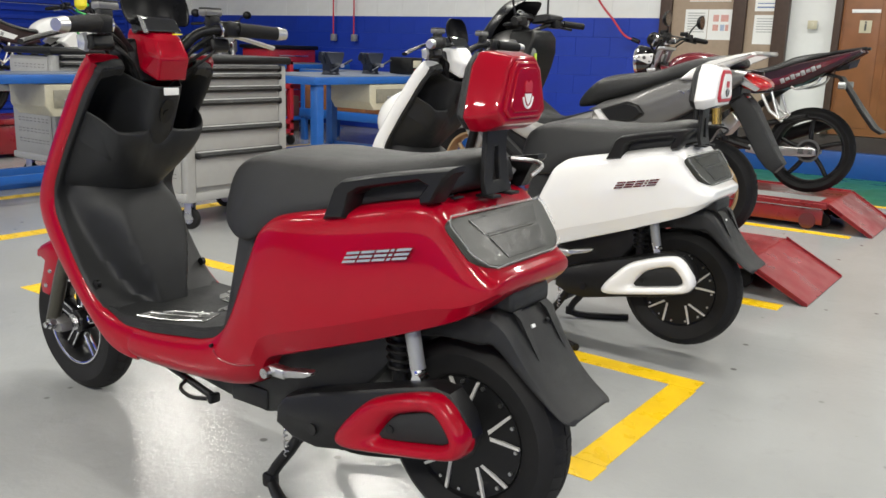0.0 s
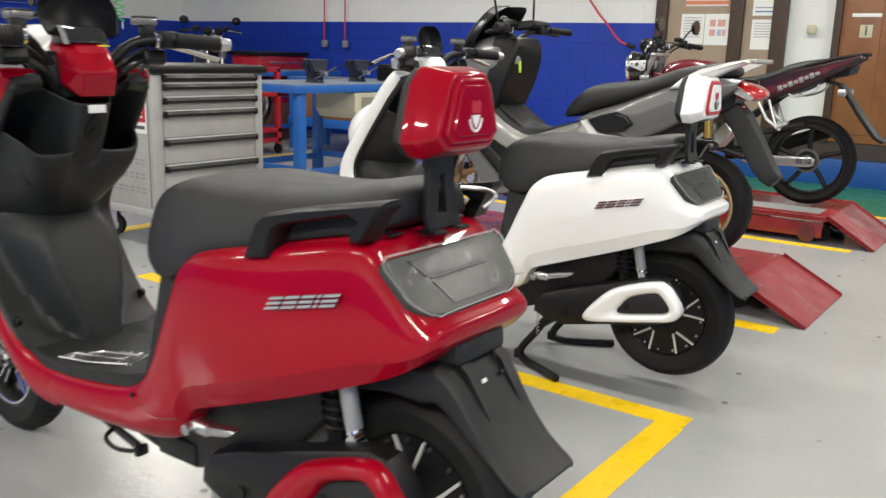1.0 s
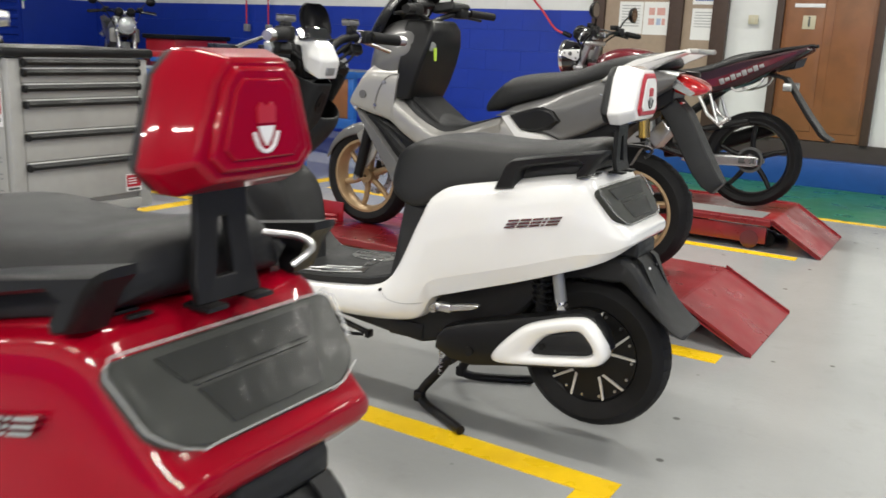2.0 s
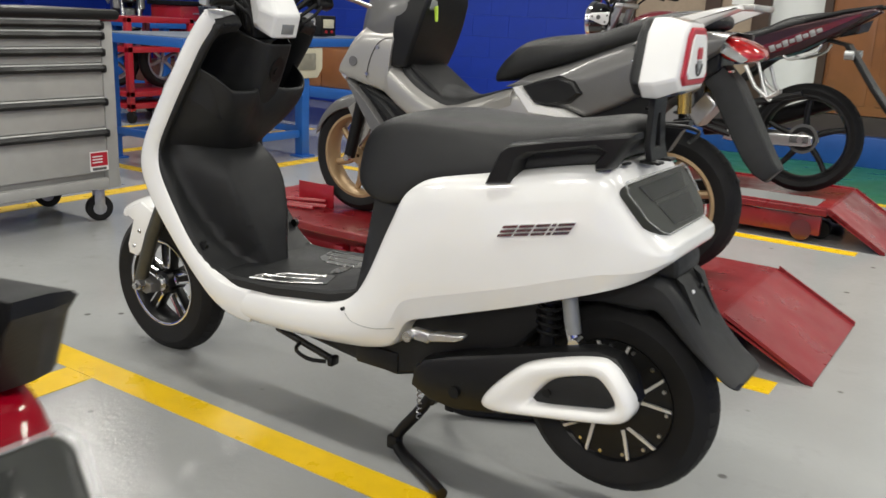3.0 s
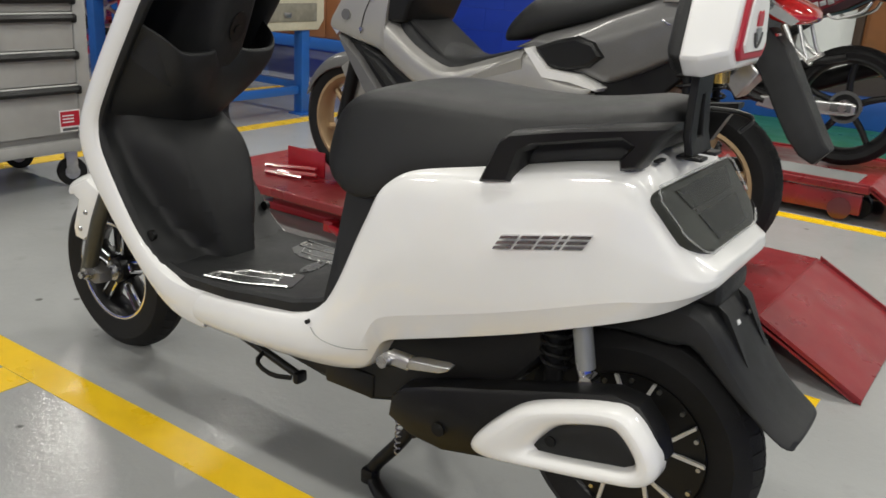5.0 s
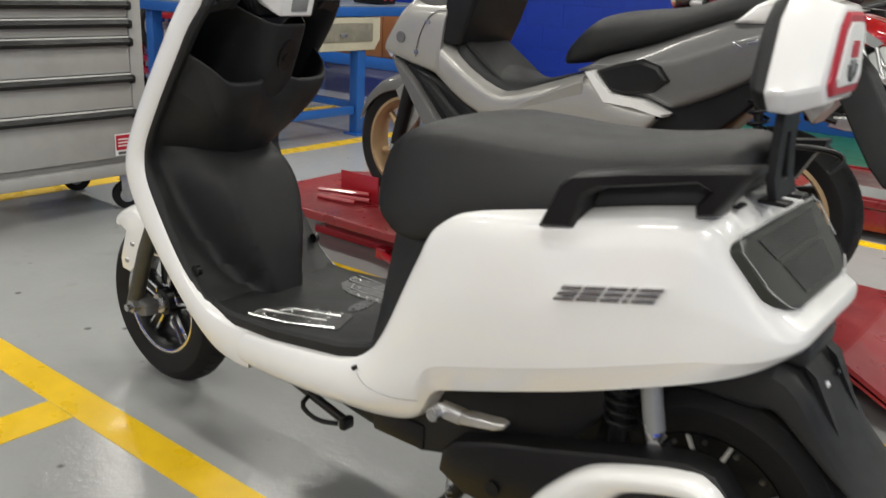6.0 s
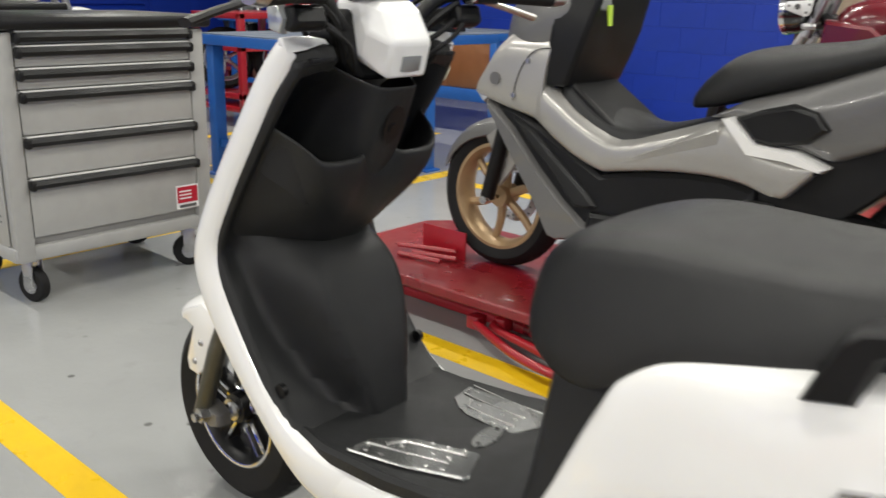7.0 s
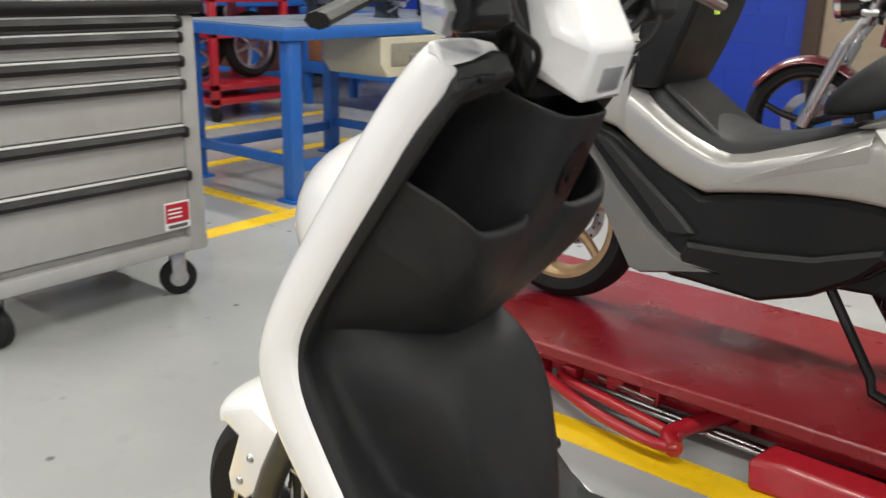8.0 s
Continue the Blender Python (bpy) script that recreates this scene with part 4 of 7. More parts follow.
    # rear mudguard
    MG = ((1.28, 0.462, 0.07, 0.03), (1.36, 0.505, 0.085, 0.045), (1.44, 0.53, 0.092, 0.07), (1.495, 0.536, 0.096, 0.075), (1.532, 0.51, 0.095, 0.05), (1.557, 0.465, 0.09, 0.035), (1.586, 0.425, 0.086, 0.025), (1.616, 0.392, 0.085, 0.014), (1.645, 0.367, 0.088, 0.009), (1.664, 0.357, 0.084, 0.006), (1.67, 0.353, 0.066, 0.004))
    rings = []
    for k, (s, q, hw, skirt) in enumerate(MG):
        s2, q2 = MG[min(k + 1, len(MG) - 1)][:2]
        s1, q1 = MG[max(k - 1, 0)][:2]
        d = Vector((s2 - s1, q2 - q1)).normalized()
        nn = Vector((-d.y, d.x))
        rings.append([(s - nn.x * skirt, -hw * 1.04, q - nn.y * skirt), (s - nn.x * 0.006, -hw, q - nn.y * 0.006), (s + nn.x * 0.002, -hw * 0.85, q + nn.y * 0.002), (s + nn.x * 0.006, -hw * 0.4, q + nn.y * 0.006), (s + nn.x * 0.006, hw * 0.4, q + nn.y * 0.006), (s + nn.x * 0.002, hw * 0.85, q + nn.y * 0.002), (s - nn.x * 0.006, hw, q - nn.y * 0.006), (s - nn.x * skirt, hw * 1.04, q - nn.y * skirt)])
    bm = bmesh.new()
    loft(bm, rings, closed=False)
    gd = part("rear_mudguard", bm, dk, sc, "long dark grey plastic rear mudguard", subsurf=1, solid=0.005)
    bm = bmesh.new()
    loft(bm, [[(1.40, -0.075, q), (s1, -0.07, q), (s1, 0.07, q), (1.40, 0.075, q)] for q, s1 in ((0.53, 1.525), (0.56, 1.525), (0.60, 1.50))])
    part("bracket", bm, dk, gd, bevel=0.008)
    for yy in (-0.05, 0.05):
        bm = bmesh.new()
        loft(bm, [[(1.52, yy - 0.014, 0.534), (1.538, yy - 0.014, 0.522), (1.538, yy + 0.014, 0.522), (1.52, yy + 0.014, 0.534)], [(1.574, yy - 0.002, 0.442), (1.58, yy - 0.002, 0.439), (1.58, yy + 0.002, 0.439), (1.574, yy + 0.002, 0.442)]])
        part("ridge", bm, dk, gd)
        bm = bmesh.new()
        box(bm, (0, 0, 0), (0.007, 0.012, 0.004), 0.001, Matrix.Translation((1.546, yy * 0.55, 0.502)) @ Matrix.Rotation(radians(60), 4, "Y"))
        part("slot", bm, M["white_print"] if yy < 0 else bk, gd)

    # swing arm housing, motor cover and springs
    bm = bmesh.new()
    slab(bm, [(0.998, 0.208), (1.004, 0.25), (1.03, 0.278), (1.10, 0.304), (1.195, 0.332), (1.342, 0.376), (1.42, 0.397), (1.462, 0.392), (1.497, 0.355), (1.511, 0.314), (1.49, 0.264), (1.40, 0.235), (1.25, 0.208), (1.12, 0.18), (1.05, 0.185)], -0.135, -0.178, 0.012)
    arm = part("swing_arm_cover", bm, bk, sc, "dark plastic swing arm cover")
    bm = bmesh.new()
    disc_y(bm, (1.115, 0.225), 0.013, -0.176, -0.182, 14)
    part("cap", bm, bk, arm)
    outer = [(1.176, 0.224), (1.20, 0.262), (1.262, 0.327), (1.30, 0.350), (1.43, 0.392), (1.462, 0.384), (1.495, 0.347), (1.512, 0.312), (1.507, 0.285), (1.488, 0.267), (1.44, 0.258), (1.39, 0.247), (1.28, 0.228), (1.20, 0.212)]
    hole = [(1.305, 0.272), (1.312, 0.283), (1.335, 0.313), (1.357, 0.328), (1.425, 0.35), (1.44, 0.346), (1.46, 0.326), (1.472, 0.309), (1.47, 0.299), (1.455, 0.29), (1.43, 0.285), (1.40, 0.279), (1.35, 0.269), (1.315, 0.264)]

    def mixed(t):
        return [(a[0] + (b[0] - a[0]) * t, a[1] + (b[1] - a[1]) * t) for a, b in zip(outer, hole)]
    bm = bmesh.new()
    loft(bm, [[(a, yy, b) for a, b in mixed(t)] for t, yy in ((0.0, -0.16), (0.0, -0.185), (0.08, -0.198), (0.3, -0.208), (0.7, -0.206), (0.92, -0.196), (1.0, -0.182))], caps=False)
    mc = part("motor_cover", bm, P, sc, "sculpted ring cover in the body colour", subsurf=2)
    bm = bmesh.new()
    slab(bm, mixed(0.97), -0.172, -0.19, 0.006)
    part("insert", bm, dk, mc, "dark plastic insert")
    bm = bmesh.new()
    disc_y(bm, (1.333, 0.29), 0.009, -0.188, -0.193, 12)
    part("cap", bm, bk, mc)
    bm = bmesh.new()
    slab(bm, [(1.0, 0.22), (1.03, 0.29), (1.40, 0.30), (1.47, 0.28), (1.47, 0.22), (1.40, 0.20)], 0.075, 0.12, 0.01)
    part("swing_arm", bm, bk, sc)
    for sg in (-1, 1):
        bm = bmesh.new()
        tube(bm, [(1.325, sg * 0.128, 0.53), (1.352, sg * 0.128, 0.40)], 0.0158, 14)
        sh = part("shock_absorber", bm, M["tank_grey"], sc, "grey shock absorber tube")
        bm = bmesh.new()
        tube(bm, [(1.345, sg * 0.128, 0.41), (1.36, sg * 0.13, 0.372)], 0.014, 10)
        disc_y(bm, (1.362, 0.383), 0.016, sg * 0.125, sg * 0.148, 12, 0.012)
        part("lower_bolt", bm, M["chrome"], sh)
        bm = bmesh.new()
        n = 60
        tube(bm, [(1.275 + 0.012 * k / n + 0.024 * math.cos(k * 0.75), sg * 0.10 + 0.024 * math.sin(k * 0.75), 0.50 - 0.125 * k / n) for k in range(n + 1)], 0.0042, 6)
        part("spring", bm, bk, sh)
        bm = bmesh.new()
        tube(bm, [(1.275, sg * 0.10, 0.52), (1.288, sg * 0.10, 0.30)], 0.016, 10)
        part("damper", bm, bk, sh)
    # frame and battery box below the body
    bm = bmesh.new()
    loft(bm, [[(s, -hw, zb), (s, -hw, zt), (s, hw, zt), (s, hw, zb)] for s, zb, zt, hw in ((0.58, 0.215, 0.25, 0.10), (0.80, 0.205, 0.27, 0.13), (0.93, 0.198, 0.30, 0.135), (1.0, 0.22, 0.40, 0.14), (1.2, 0.30, 0.46, 0.135), (1.28, 0.40, 0.49, 0.1))])
    part("battery_box", bm, bk, sc, "black underbody and battery box", bevel=0.01)
    bm = bmesh.new()
    box(bm, (0.88, -0.13, 0.23), (0.12, 0.02, 0.05), 0.006)
    part("side_step", bm, bk, sc)
    # pegs
    for sg in (-1, 1):
        bm = bmesh.new()
        box(bm, (1.04, sg * 0.196, 0.341), (0.05, 0.026, 0.022), 0.004, Matrix.Rotation(0, 4, "Y"))
        pg = part("foot_peg", bm, M["alloy"], sc, "folded aluminium passenger foot peg", bevel=0.002)
        bm = bmesh.new()
        disc_y(bm, (1.018, 0.338), 0.013, sg * 0.195, sg * 0.222, 14, 0.011)
        part("pivot_bolt", bm, M["steel"], pg)
        bm = bmesh.new()
        loft(bm, [[(px, sg * (yy - w), pz - h), (px, sg * (yy + w), pz - h), (px + 0.006, sg * (yy + w), pz + h), (px + 0.006, sg * (yy - w), pz + h)] for px, yy, pz, w, h in ((1.062, 0.203, 0.347, 0.009, 0.008), (1.075, 0.206, 0.35, 0.013, 0.009), (1.14, 0.216, 0.366, 0.013, 0.007), (1.155, 0.218, 0.37, 0.009, 0.004))])
        part("peg_plate", bm, M["alloy"], pg, bevel=0.002)
    # stands
    for sg in (-1, 1):
        bm = bmesh.new()
        tube(bm, spline([(1.05, sg * 0.10, 0.23), (0.995, sg * 0.115, 0.13), (0.938, sg * 0.12, 0.055), (0.935, sg * 0.125, 0.026), (0.97, sg * 0.145, 0.014), (1.05, sg * 0.185, 0.013), (1.13, sg * 0.232, 0.015)], 20), 0.0135, 10)
        box(bm, (0.928, sg * 0.124, 0.03), (0.03, 0.03, 0.034), 0.006)
        part("stand_leg", bm, bk, sc, "black centre stand leg")
    bm = bmesh.new()
    tube(bm, [(1.02, -0.12, 0.155), (1.02, 0.12, 0.155)], 0.011, 10)
    part("stand_bar", bm, bk, sc)
    bm = bmesh.new()
    tube(bm, [(1.012 + 0.005 * math.cos(k * 1.1), -0.155 + 0.005 * math.sin(k * 1.1), 0.225 - 0.0022 * k) for k in range(46)], 0.0016, 6)
    part("stand_spring", bm, M["steel"], sc, "steel return spring")
    bm = bmesh.new()
    tube(bm, [(0.54, -0.10, 0.21), (0.735, -0.125, 0.185)], 0.009, 10)
    tube(bm, spline([(0.63, -0.115, 0.20), (0.64, -0.145, 0.19), (0.69, -0.155, 0.182), (0.73, -0.138, 0.181)], 8), 0.005, 8)
    box(bm, (0.742, -0.127, 0.183), (0.016, 0.03, 0.024), 0.005)
    part("side_stand", bm, bk, sc, "folded black side stand")

    fly = 1.35 if paint == "paint_red" else 1.0
    # headset: painted cover, dash, screen, bars, grips and levers
    bm = bmesh.new()
    rings = []
    for sb, wb, zb, sm, wm, zm, sf, wf, zf in ((0.39, 0.057, 0.957, 0.434, 0.060, 0.945, 0.472, 0.043, 0.917), (0.385, 0.061, 0.985, 0.452, 0.063, 0.988, 0.487, 0.044, 0.973), (0.375, 0.056, 1.028, 0.432, 0.057, 1.029, 0.466, 0.039, 1.016), (0.37, 0.045, 1.046, 0.415, 0.046, 1.046, 0.443, 0.031, 1.038)):
        rings.append([(sb, -wb, zb), (sm, -wm, zm), (sf, -wf, zf), (sf, wf, zf), (sm, wm, zm), (sb, wb, zb)])
    loft(bm, rings)
    hs = part("headset_cover", bm, P, sc, bevel=0.006, sharp=20)
    # black cowl round the steering stem, under the bars
    bm = bmesh.new()
    loft(bm, [[(s0, -hw, q), (s1, -hw * 0.9, q), (s1 + 0.012, 0, q), (s1, hw * 0.9, q), (s0, hw, q)] for q, s0, s1, hw in ((0.915, 0.37, 0.43, 0.06), (0.95, 0.36, 0.425, 0.085), (0.985, 0.355, 0.42, 0.1), (1.02, 0.35, 0.41, 0.085))])
    part("stem_cowl", bm, bk, hs, "black plastic cowl round the steering stem", bevel=0.008)
    if paint == "paint_white":
        bm = bmesh.new()
        box(bm, (0, 0, 0), (0.003, 0.04, 0.024), 0.0005, Matrix.Translation((0.4795, 0.004, 0.941)) @ Matrix.Rotation(radians(15), 4, "Y"))
        part("label", bm, M["tank_grey"], hs, "small grey sticker")
    if paint == "paint_red":
        bm = bmesh.new()
        box(bm, (0.478, -0.008, 0.893), (0.006, 0.042, 0.018), 0.001)
        part("label", bm, M["paper"], hs, "small white sticker")
        bm = bmesh.new()
        loft(bm, [[(0.475 + 0.011 * math.cos(a), 0.02 + 0.013 * math.sin(a), 1.031 + d) for a in (2 * math.pi * j / 16 for j in range(16))] for d in (0, 0.003)])
        part("sticker", bm, M["sticker_yellow"], hs, "round yellow sticker")
    bm = bmesh.new()
    loft(bm, [[(s, -0.005 + w, q) for s, w, q in ((0.455 + d, -0.062, 1.03 + e), (0.437 + d, -0.054, 1.068 + e), (0.432 + d, 0.054, 1.068 + e), (0.45 + d, 0.062, 1.03 + e))] for d, e in ((-0.045, 0.0), (-0.008, 0.008), (0.0, 0.006))])
    dash = part("dash", bm, M["glass_dark"], hs, "glossy black dash display", bevel=0.006)
    if paint == "paint_red":
        bm = bmesh.new()
        pts = [Vector((0.457 - 0.02 * v + 0.002 * noise.noise(Vector((v * 9, 2, 0))), -0.068 - 0.004 * v, 1.034 + 0.046 * v)) for v in (0, 0.15, 0.3, 0.45, 0.6, 0.75, 0.9)]
        loft(bm, [[p + Vector((0.004, w, 0.003 * noise.noise(p * 60 + Vector((w * 200, 0, 0))))) for p in pts] for w in (0.0, 0.005, 0.01, 0.014)], closed=False, caps=False)
        part("clear_film", bm, M["film_edge"], dash, "crumpled clear film on the dash")
    bm = bmesh.new()
    loft(bm, [[(s + 0.03 * (w / hw) ** 2, w * fly - 0.005, 1.05 + (q - 1.05) * (0.6 + 0.4 * fly)) for w in [hw * (j / 6 - 1) for j in range(13)]] for q, s, hw in ((1.05, 0.41, 0.066), (1.075, 0.40, 0.075), (1.10, 0.393, 0.076), (1.124, 0.39, 0.068), (1.139, 0.391, 0.05), (1.146, 0.392, 0.028))], closed=False)
    part("screen", bm, M["screen_black"], hs, "dark smoked fly screen", solid=0.004, subsurf=1)
    for sg in (-1, 1):
        bm = bmesh.new()
        tube(bm, spline([(0.41, sg * 0.02, 0.95), (0.41, sg * 0.085, 1.0), (0.43, sg * 0.13, 1.04), (0.475, sg * 0.19, 1.051), (0.522, sg * 0.312, 1.043)], 16), 0.013, 12)
        bar = part("handlebar", bm, bk, sc)
        bm = bmesh.new()
        tube(bm, [(0.484, sg * 0.21, 1.05), (0.523, sg * 0.315, 1.043)], 0.019, 14, 0.0175)
        part("grip", bm, M["rubber"], bar, "black rubber grip")
        bm = bmesh.new()
        tube(bm, [(0.522, sg * 0.312, 1.043), (0.531, sg * 0.337, 1.042)], 0.0185, 14, 0.014)
        part("bar_end", bm, M["alloy"], bar, "silver bar end")
        bm = bmesh.new()
        box(bm, (0.468, sg * 0.193, 1.05), (0.045, 0.05, 0.042), 0.008)
        box(bm, (0.44, sg * 0.183, 1.05), (0.03, 0.03, 0.03), 0.006)
        part("switch_housing", bm, bk, bar)
        bm = bmesh.new()
        tube(bm, spline([(0.43, sg * 0.18, 1.046), (0.425, sg * 0.235, 1.036), (0.435, sg * 0.31, 1.02), (0.446, sg * 0.37, 1.005)], 10), 0.0085, 8, 0.011, 0.6)
        part("brake_lever", bm, bk if sg < 0 else M["steel"], bar)
        bm = bmesh.new()
        tube(bm, spline([(0.425, sg * 0.16, 1.042), (0.37, sg * 0.13, 1.03), (0.35, sg * 0.095, 0.98), (0.37, sg * 0.07, 0.93)], 12), 0.005, 6)
        tube(bm, spline([(0.445, sg * 0.155, 1.032), (0.43, sg * 0.105, 1.0), (0.41, sg * 0.08, 0.96), (0.41, sg * 0.06, 0.92)], 12), 0.006, 6)
        part("brake_cable", bm, bk, bar)
    bm = bmesh.new()
    for sg in (-1, 1):
        bm = bmesh.new()
        box(bm, (0.44, sg * 0.155, 1.092), (0.034, 0.055, 0.018), 0.005)
        rv = part("brake_reservoir", bm, M["gunmetal"], sc, "dark grey brake fluid reservoir")
        bm = bmesh.new()
        box(bm, (0.44, sg * 0.155, 1.102), (0.032, 0.052, 0.005), 0.002)
        part("lid", bm, M["plastic_dark"], rv)
        bm = bmesh.new()
        lathe_y(bm, [(0.0135, -0.008), (0.02, -0.008), (0.02, 0.008), (0.0135, 0.008)], (0.462, sg * 0.168, 1.048), 16)
        part("clamp_ring", bm, M["chrome"], rv, "polished clamp ring")
        bm = bmesh.new()
        box(bm, (0.442, sg * 0.16, 1.066), (0.024, 0.036, 0.04), 0.006)
        part("clamp", bm, bk, rv)
    return sc


red_scooter = scooter(-2.231, 1.483, 0.003, "paint_red", "glossy red electric scooter with a black seat, on its stand", 0.02, -0.7, True, 0.3)
white_scooter = scooter(-2.358, 2.974, 0.0, "paint_white", "glossy white electric scooter with a black seat, on its stand", 0.0, 0.0, False)

# ---- back wall: blue and white block work, notice doors, washroom doors ----
WY = 8.72
bm = bmesh.new()
box(bm, ((X0 - 3.42) / 2, WY + 0.14, H / 2), (-3.42 - X0, 0.2, H))
wall_n = structure("wall_north", bm, M["wall_white"], "block wall painted blue below and white above")
BLOCK = {}


def block(cx, cz, w, mat):
    key = (round(w, 3), mat)
    if key not in BLOCK:
        b2 = bmesh.new()
        box(b2, (0, 0, 0), (w - 0.0015, 0.05, 0.1992), 0.0012)
        for f in b2.faces:
            f.smooth = False
        me = bpy.data.meshes.new("block")
        b2.to_mesh(me)
        b2.free()
        me.materials.append(M[mat])
        BLOCK[key] = me
    ob = new("block", BLOCK[key])
    ob.parent = wall_n
    ob.location = (cx, WY + 0.025, cz)


for row in range(9):
    zc = 0.102 + row * 0.2
    mat = "wall_blue" if row < 7 else "wall_white"
    x = X0 + (0.0 if row % 2 else -0.2)
    while x < -3.425:
        a, b = max(x, X0), min(x + 0.4, -3.42)
        if b - a > 0.06:
            block((a + b) / 2, zc, b - a, mat)
        x += 0.4
bm = bmesh.new()
box(bm, ((X0 - 3.42) / 2, WY + 0.035, (1.805 + H) / 2), (-3.42 - X0, 0.012, H - 1.805))
structure("wall_north_upper", bm, M["wall_white"], "plain white upper wall")
# wall with the doors, above a raised sill with a blue face
bm = bmesh.new()
box(bm, (-0.1, WY + 0.14, H / 2), (6.6, 0.2, H))
structure("wall_north_doors", bm, M["wall_white"], "white wall with notice doors and washroom doors")
bm = bmesh.new()
box(bm, (-0.1, 8.66, 0.115), (6.6, 0.115, 0.23), 0.006)
structure("sill", bm, M["blue_paint"], "low blue painted kerb below the doors")
bm = bmesh.new()
box(bm, (-0.1, 8.705, 0.302), (6.6, 0.03, 0.142))
structure("skirting", bm, M["dark_tile"], "dark brown tiled skirting above the blue kerb")


def post(x0, x1, name="trim", mat="wood_frame"):
    b2 = bmesh.new()
    box(b2, ((x0 + x1) / 2, 8.69, (0.375 + H) / 2), (x1 - x0, 0.07, H - 0.375), 0.004)
    structure(name, b2, M[mat], "dark brown timber door frame")


for a, b in ((-3.45, -3.33), (-2.722, -2.595), (-2.335, -2.203), (-1.803, -1.742), (-1.03, -0.965)):
    post(a, b)
for k, (a, b) in enumerate(((-3.328, -2.724), (-2.593, -2.337))):
    b2 = bmesh.new()
    box(b2, ((a + b) / 2, 8.7, 1.42), (b - a, 0.035, 2.08), 0.003)
    structure(f"door_{k + 1}", b2, M["board_tan"], "tan panel door pinned with notices")
b2 = bmesh.new()
box(b2, (-1.386, 8.7, 1.42), (0.708, 0.035, 2.08), 0.003)
dr = structure("door_3", b2, M["wood_door"], "brown varnished timber washroom door")
for a, b in ((-1.715, -1.42), (-1.35, -1.055)):
    b2 = bmesh.new()
    box(b2, ((a + b) / 2, 8.68, 1.4), (b - a, 0.012, 1.9), 0.006)
    part("panel", b2, M["wood_door"], dr)


def notice(x0, x1, z0, z1, label, marks=()):
    b2 = bmesh.new()
    box(b2, ((x0 + x1) / 2, 8.681, (z0 + z1) / 2), (x1 - x0, 0.002, z1 - z0))
    e = tagged(part("notice", b2, M["paper"]), label, "notice", "notices")
    for mx0, mx1, mz0, mz1, mm in marks:
        b2 = bmesh.new()
        w, h = x1 - x0, z1 - z0
        box(b2, (x0 + w * (mx0 + mx1) / 2, 8.679, z0 + h * (mz0 + mz1) / 2), (w * (mx1 - mx0), 0.002, h * (mz1 - mz0)))
        part("print", b2, M[mm], e)


bars = [(0.12, 0.88, 0.86 - 0.09 * k, 0.885 - 0.09 * k, "tank_grey") for k in range(8)]
notice(-3.19, -2.965, 1.205, 1.487, "white paper notice pinned to the door", bars)
notice(-2.958, -2.71, 1.2, 1.487, "white notice with orange and blue panels", [(0.2, 0.42, 0.6, 0.82, "print_pale"), (0.5, 0.8, 0.6, 0.82, "print_pale"), (0.2, 0.42, 0.3, 0.5, "print_pale"), (0.5, 0.66, 0.3, 0.5, "print_pale_blue"), (0.7, 0.82, 0.3, 0.5, "print_pale")])
notice(-2.52, -2.29, 1.47, 1.62, "white notice with a printed heading", [(0.1, 0.9, 0.2, 0.28, "print_blue"), (0.1, 0.9, 0.45, 0.5, "print_blue")])
notice(-2.515, -2.305, 1.168, 1.436, "white typed notice pinned to the door", bars[:6])
notice(-3.16, -2.75, 1.56, 1.62, "red lettered strip above the notices", [(0.0, 1.0, 0.2, 0.8, "print_orange")])
b2 = bmesh.new()
box(b2, (-1.545, 8.672, 1.473), (0.235, 0.004, 0.03), 0.001)
tagged(part("door_plate", b2, M["white_print"]), "white strip sign on the brown door", "sign")
b2 = bmesh.new()
box(b2, (-1.537, 8.672, 1.339), (0.1, 0.004, 0.108), 0.001)
sg_ = tagged(part("washroom_sign", b2, M["beige_plate"]), "beige washroom sign on the brown door", "sign")
b2 = bmesh.new()
box(b2, (-1.537, 8.669, 1.335), (0.016, 0.003, 0.06), 0.001)
disc_y(b2, (-1.537, 1.377), 0.009, 8.668, 8.671, 10)
part("pictogram", b2, M["print_dark"], sg_)
b2 = bmesh.new()
box(b2, (-1.994, 8.71, 1.353), (0.082, 0.016, 0.075), 0.004)
swp = tagged(part("light_switch", b2, M["beige_plate"]), "cream light switch plate on the white wall", "switch")
b2 = bmesh.new()
box(b2, (-1.994, 8.701, 1.353), (0.03, 0.006, 0.045), 0.002)
part("rocker", b2, M["cream"], swp)
# air drops with sockets, and the hanging red hose
for rx in (-7.885, -7.533):
    e = new("power_drop", None)
    e.location = (rx, 8.66, 0)
    tagged(e, "thin red conduit ending in a grey wall socket", "wall socket", "wall sockets")
    b2 = bmesh.new()
    tube(b2, [(0, 0, H), (0, 0, 1.14)], 0.009, 8)
    part("conduit", b2, M["cable_red"], e)
    b2 = bmesh.new()
    box(b2, (0, 0.01, 1.13), (0.075, 0.05, 0.085), 0.006)
    part("socket", b2, M["tank_grey"], e)
b2 = bmesh.new()
tube(b2, spline([(-4.9, 8.3, H), (-4.5, 8.5, 2.2), (-4.11, 8.6, 1.583), (-3.93, 8.6, 1.384), (-3.80, 8.6, 1.235), (-3.70, 8.6, 1.185), (-3.62, 8.61, 1.16)], 30), 0.011, 8)
hs_ = tagged(part("air_hose", b2, M["cable_red"]), "red air hose slung down the wall", "hose")
b2 = bmesh.new()
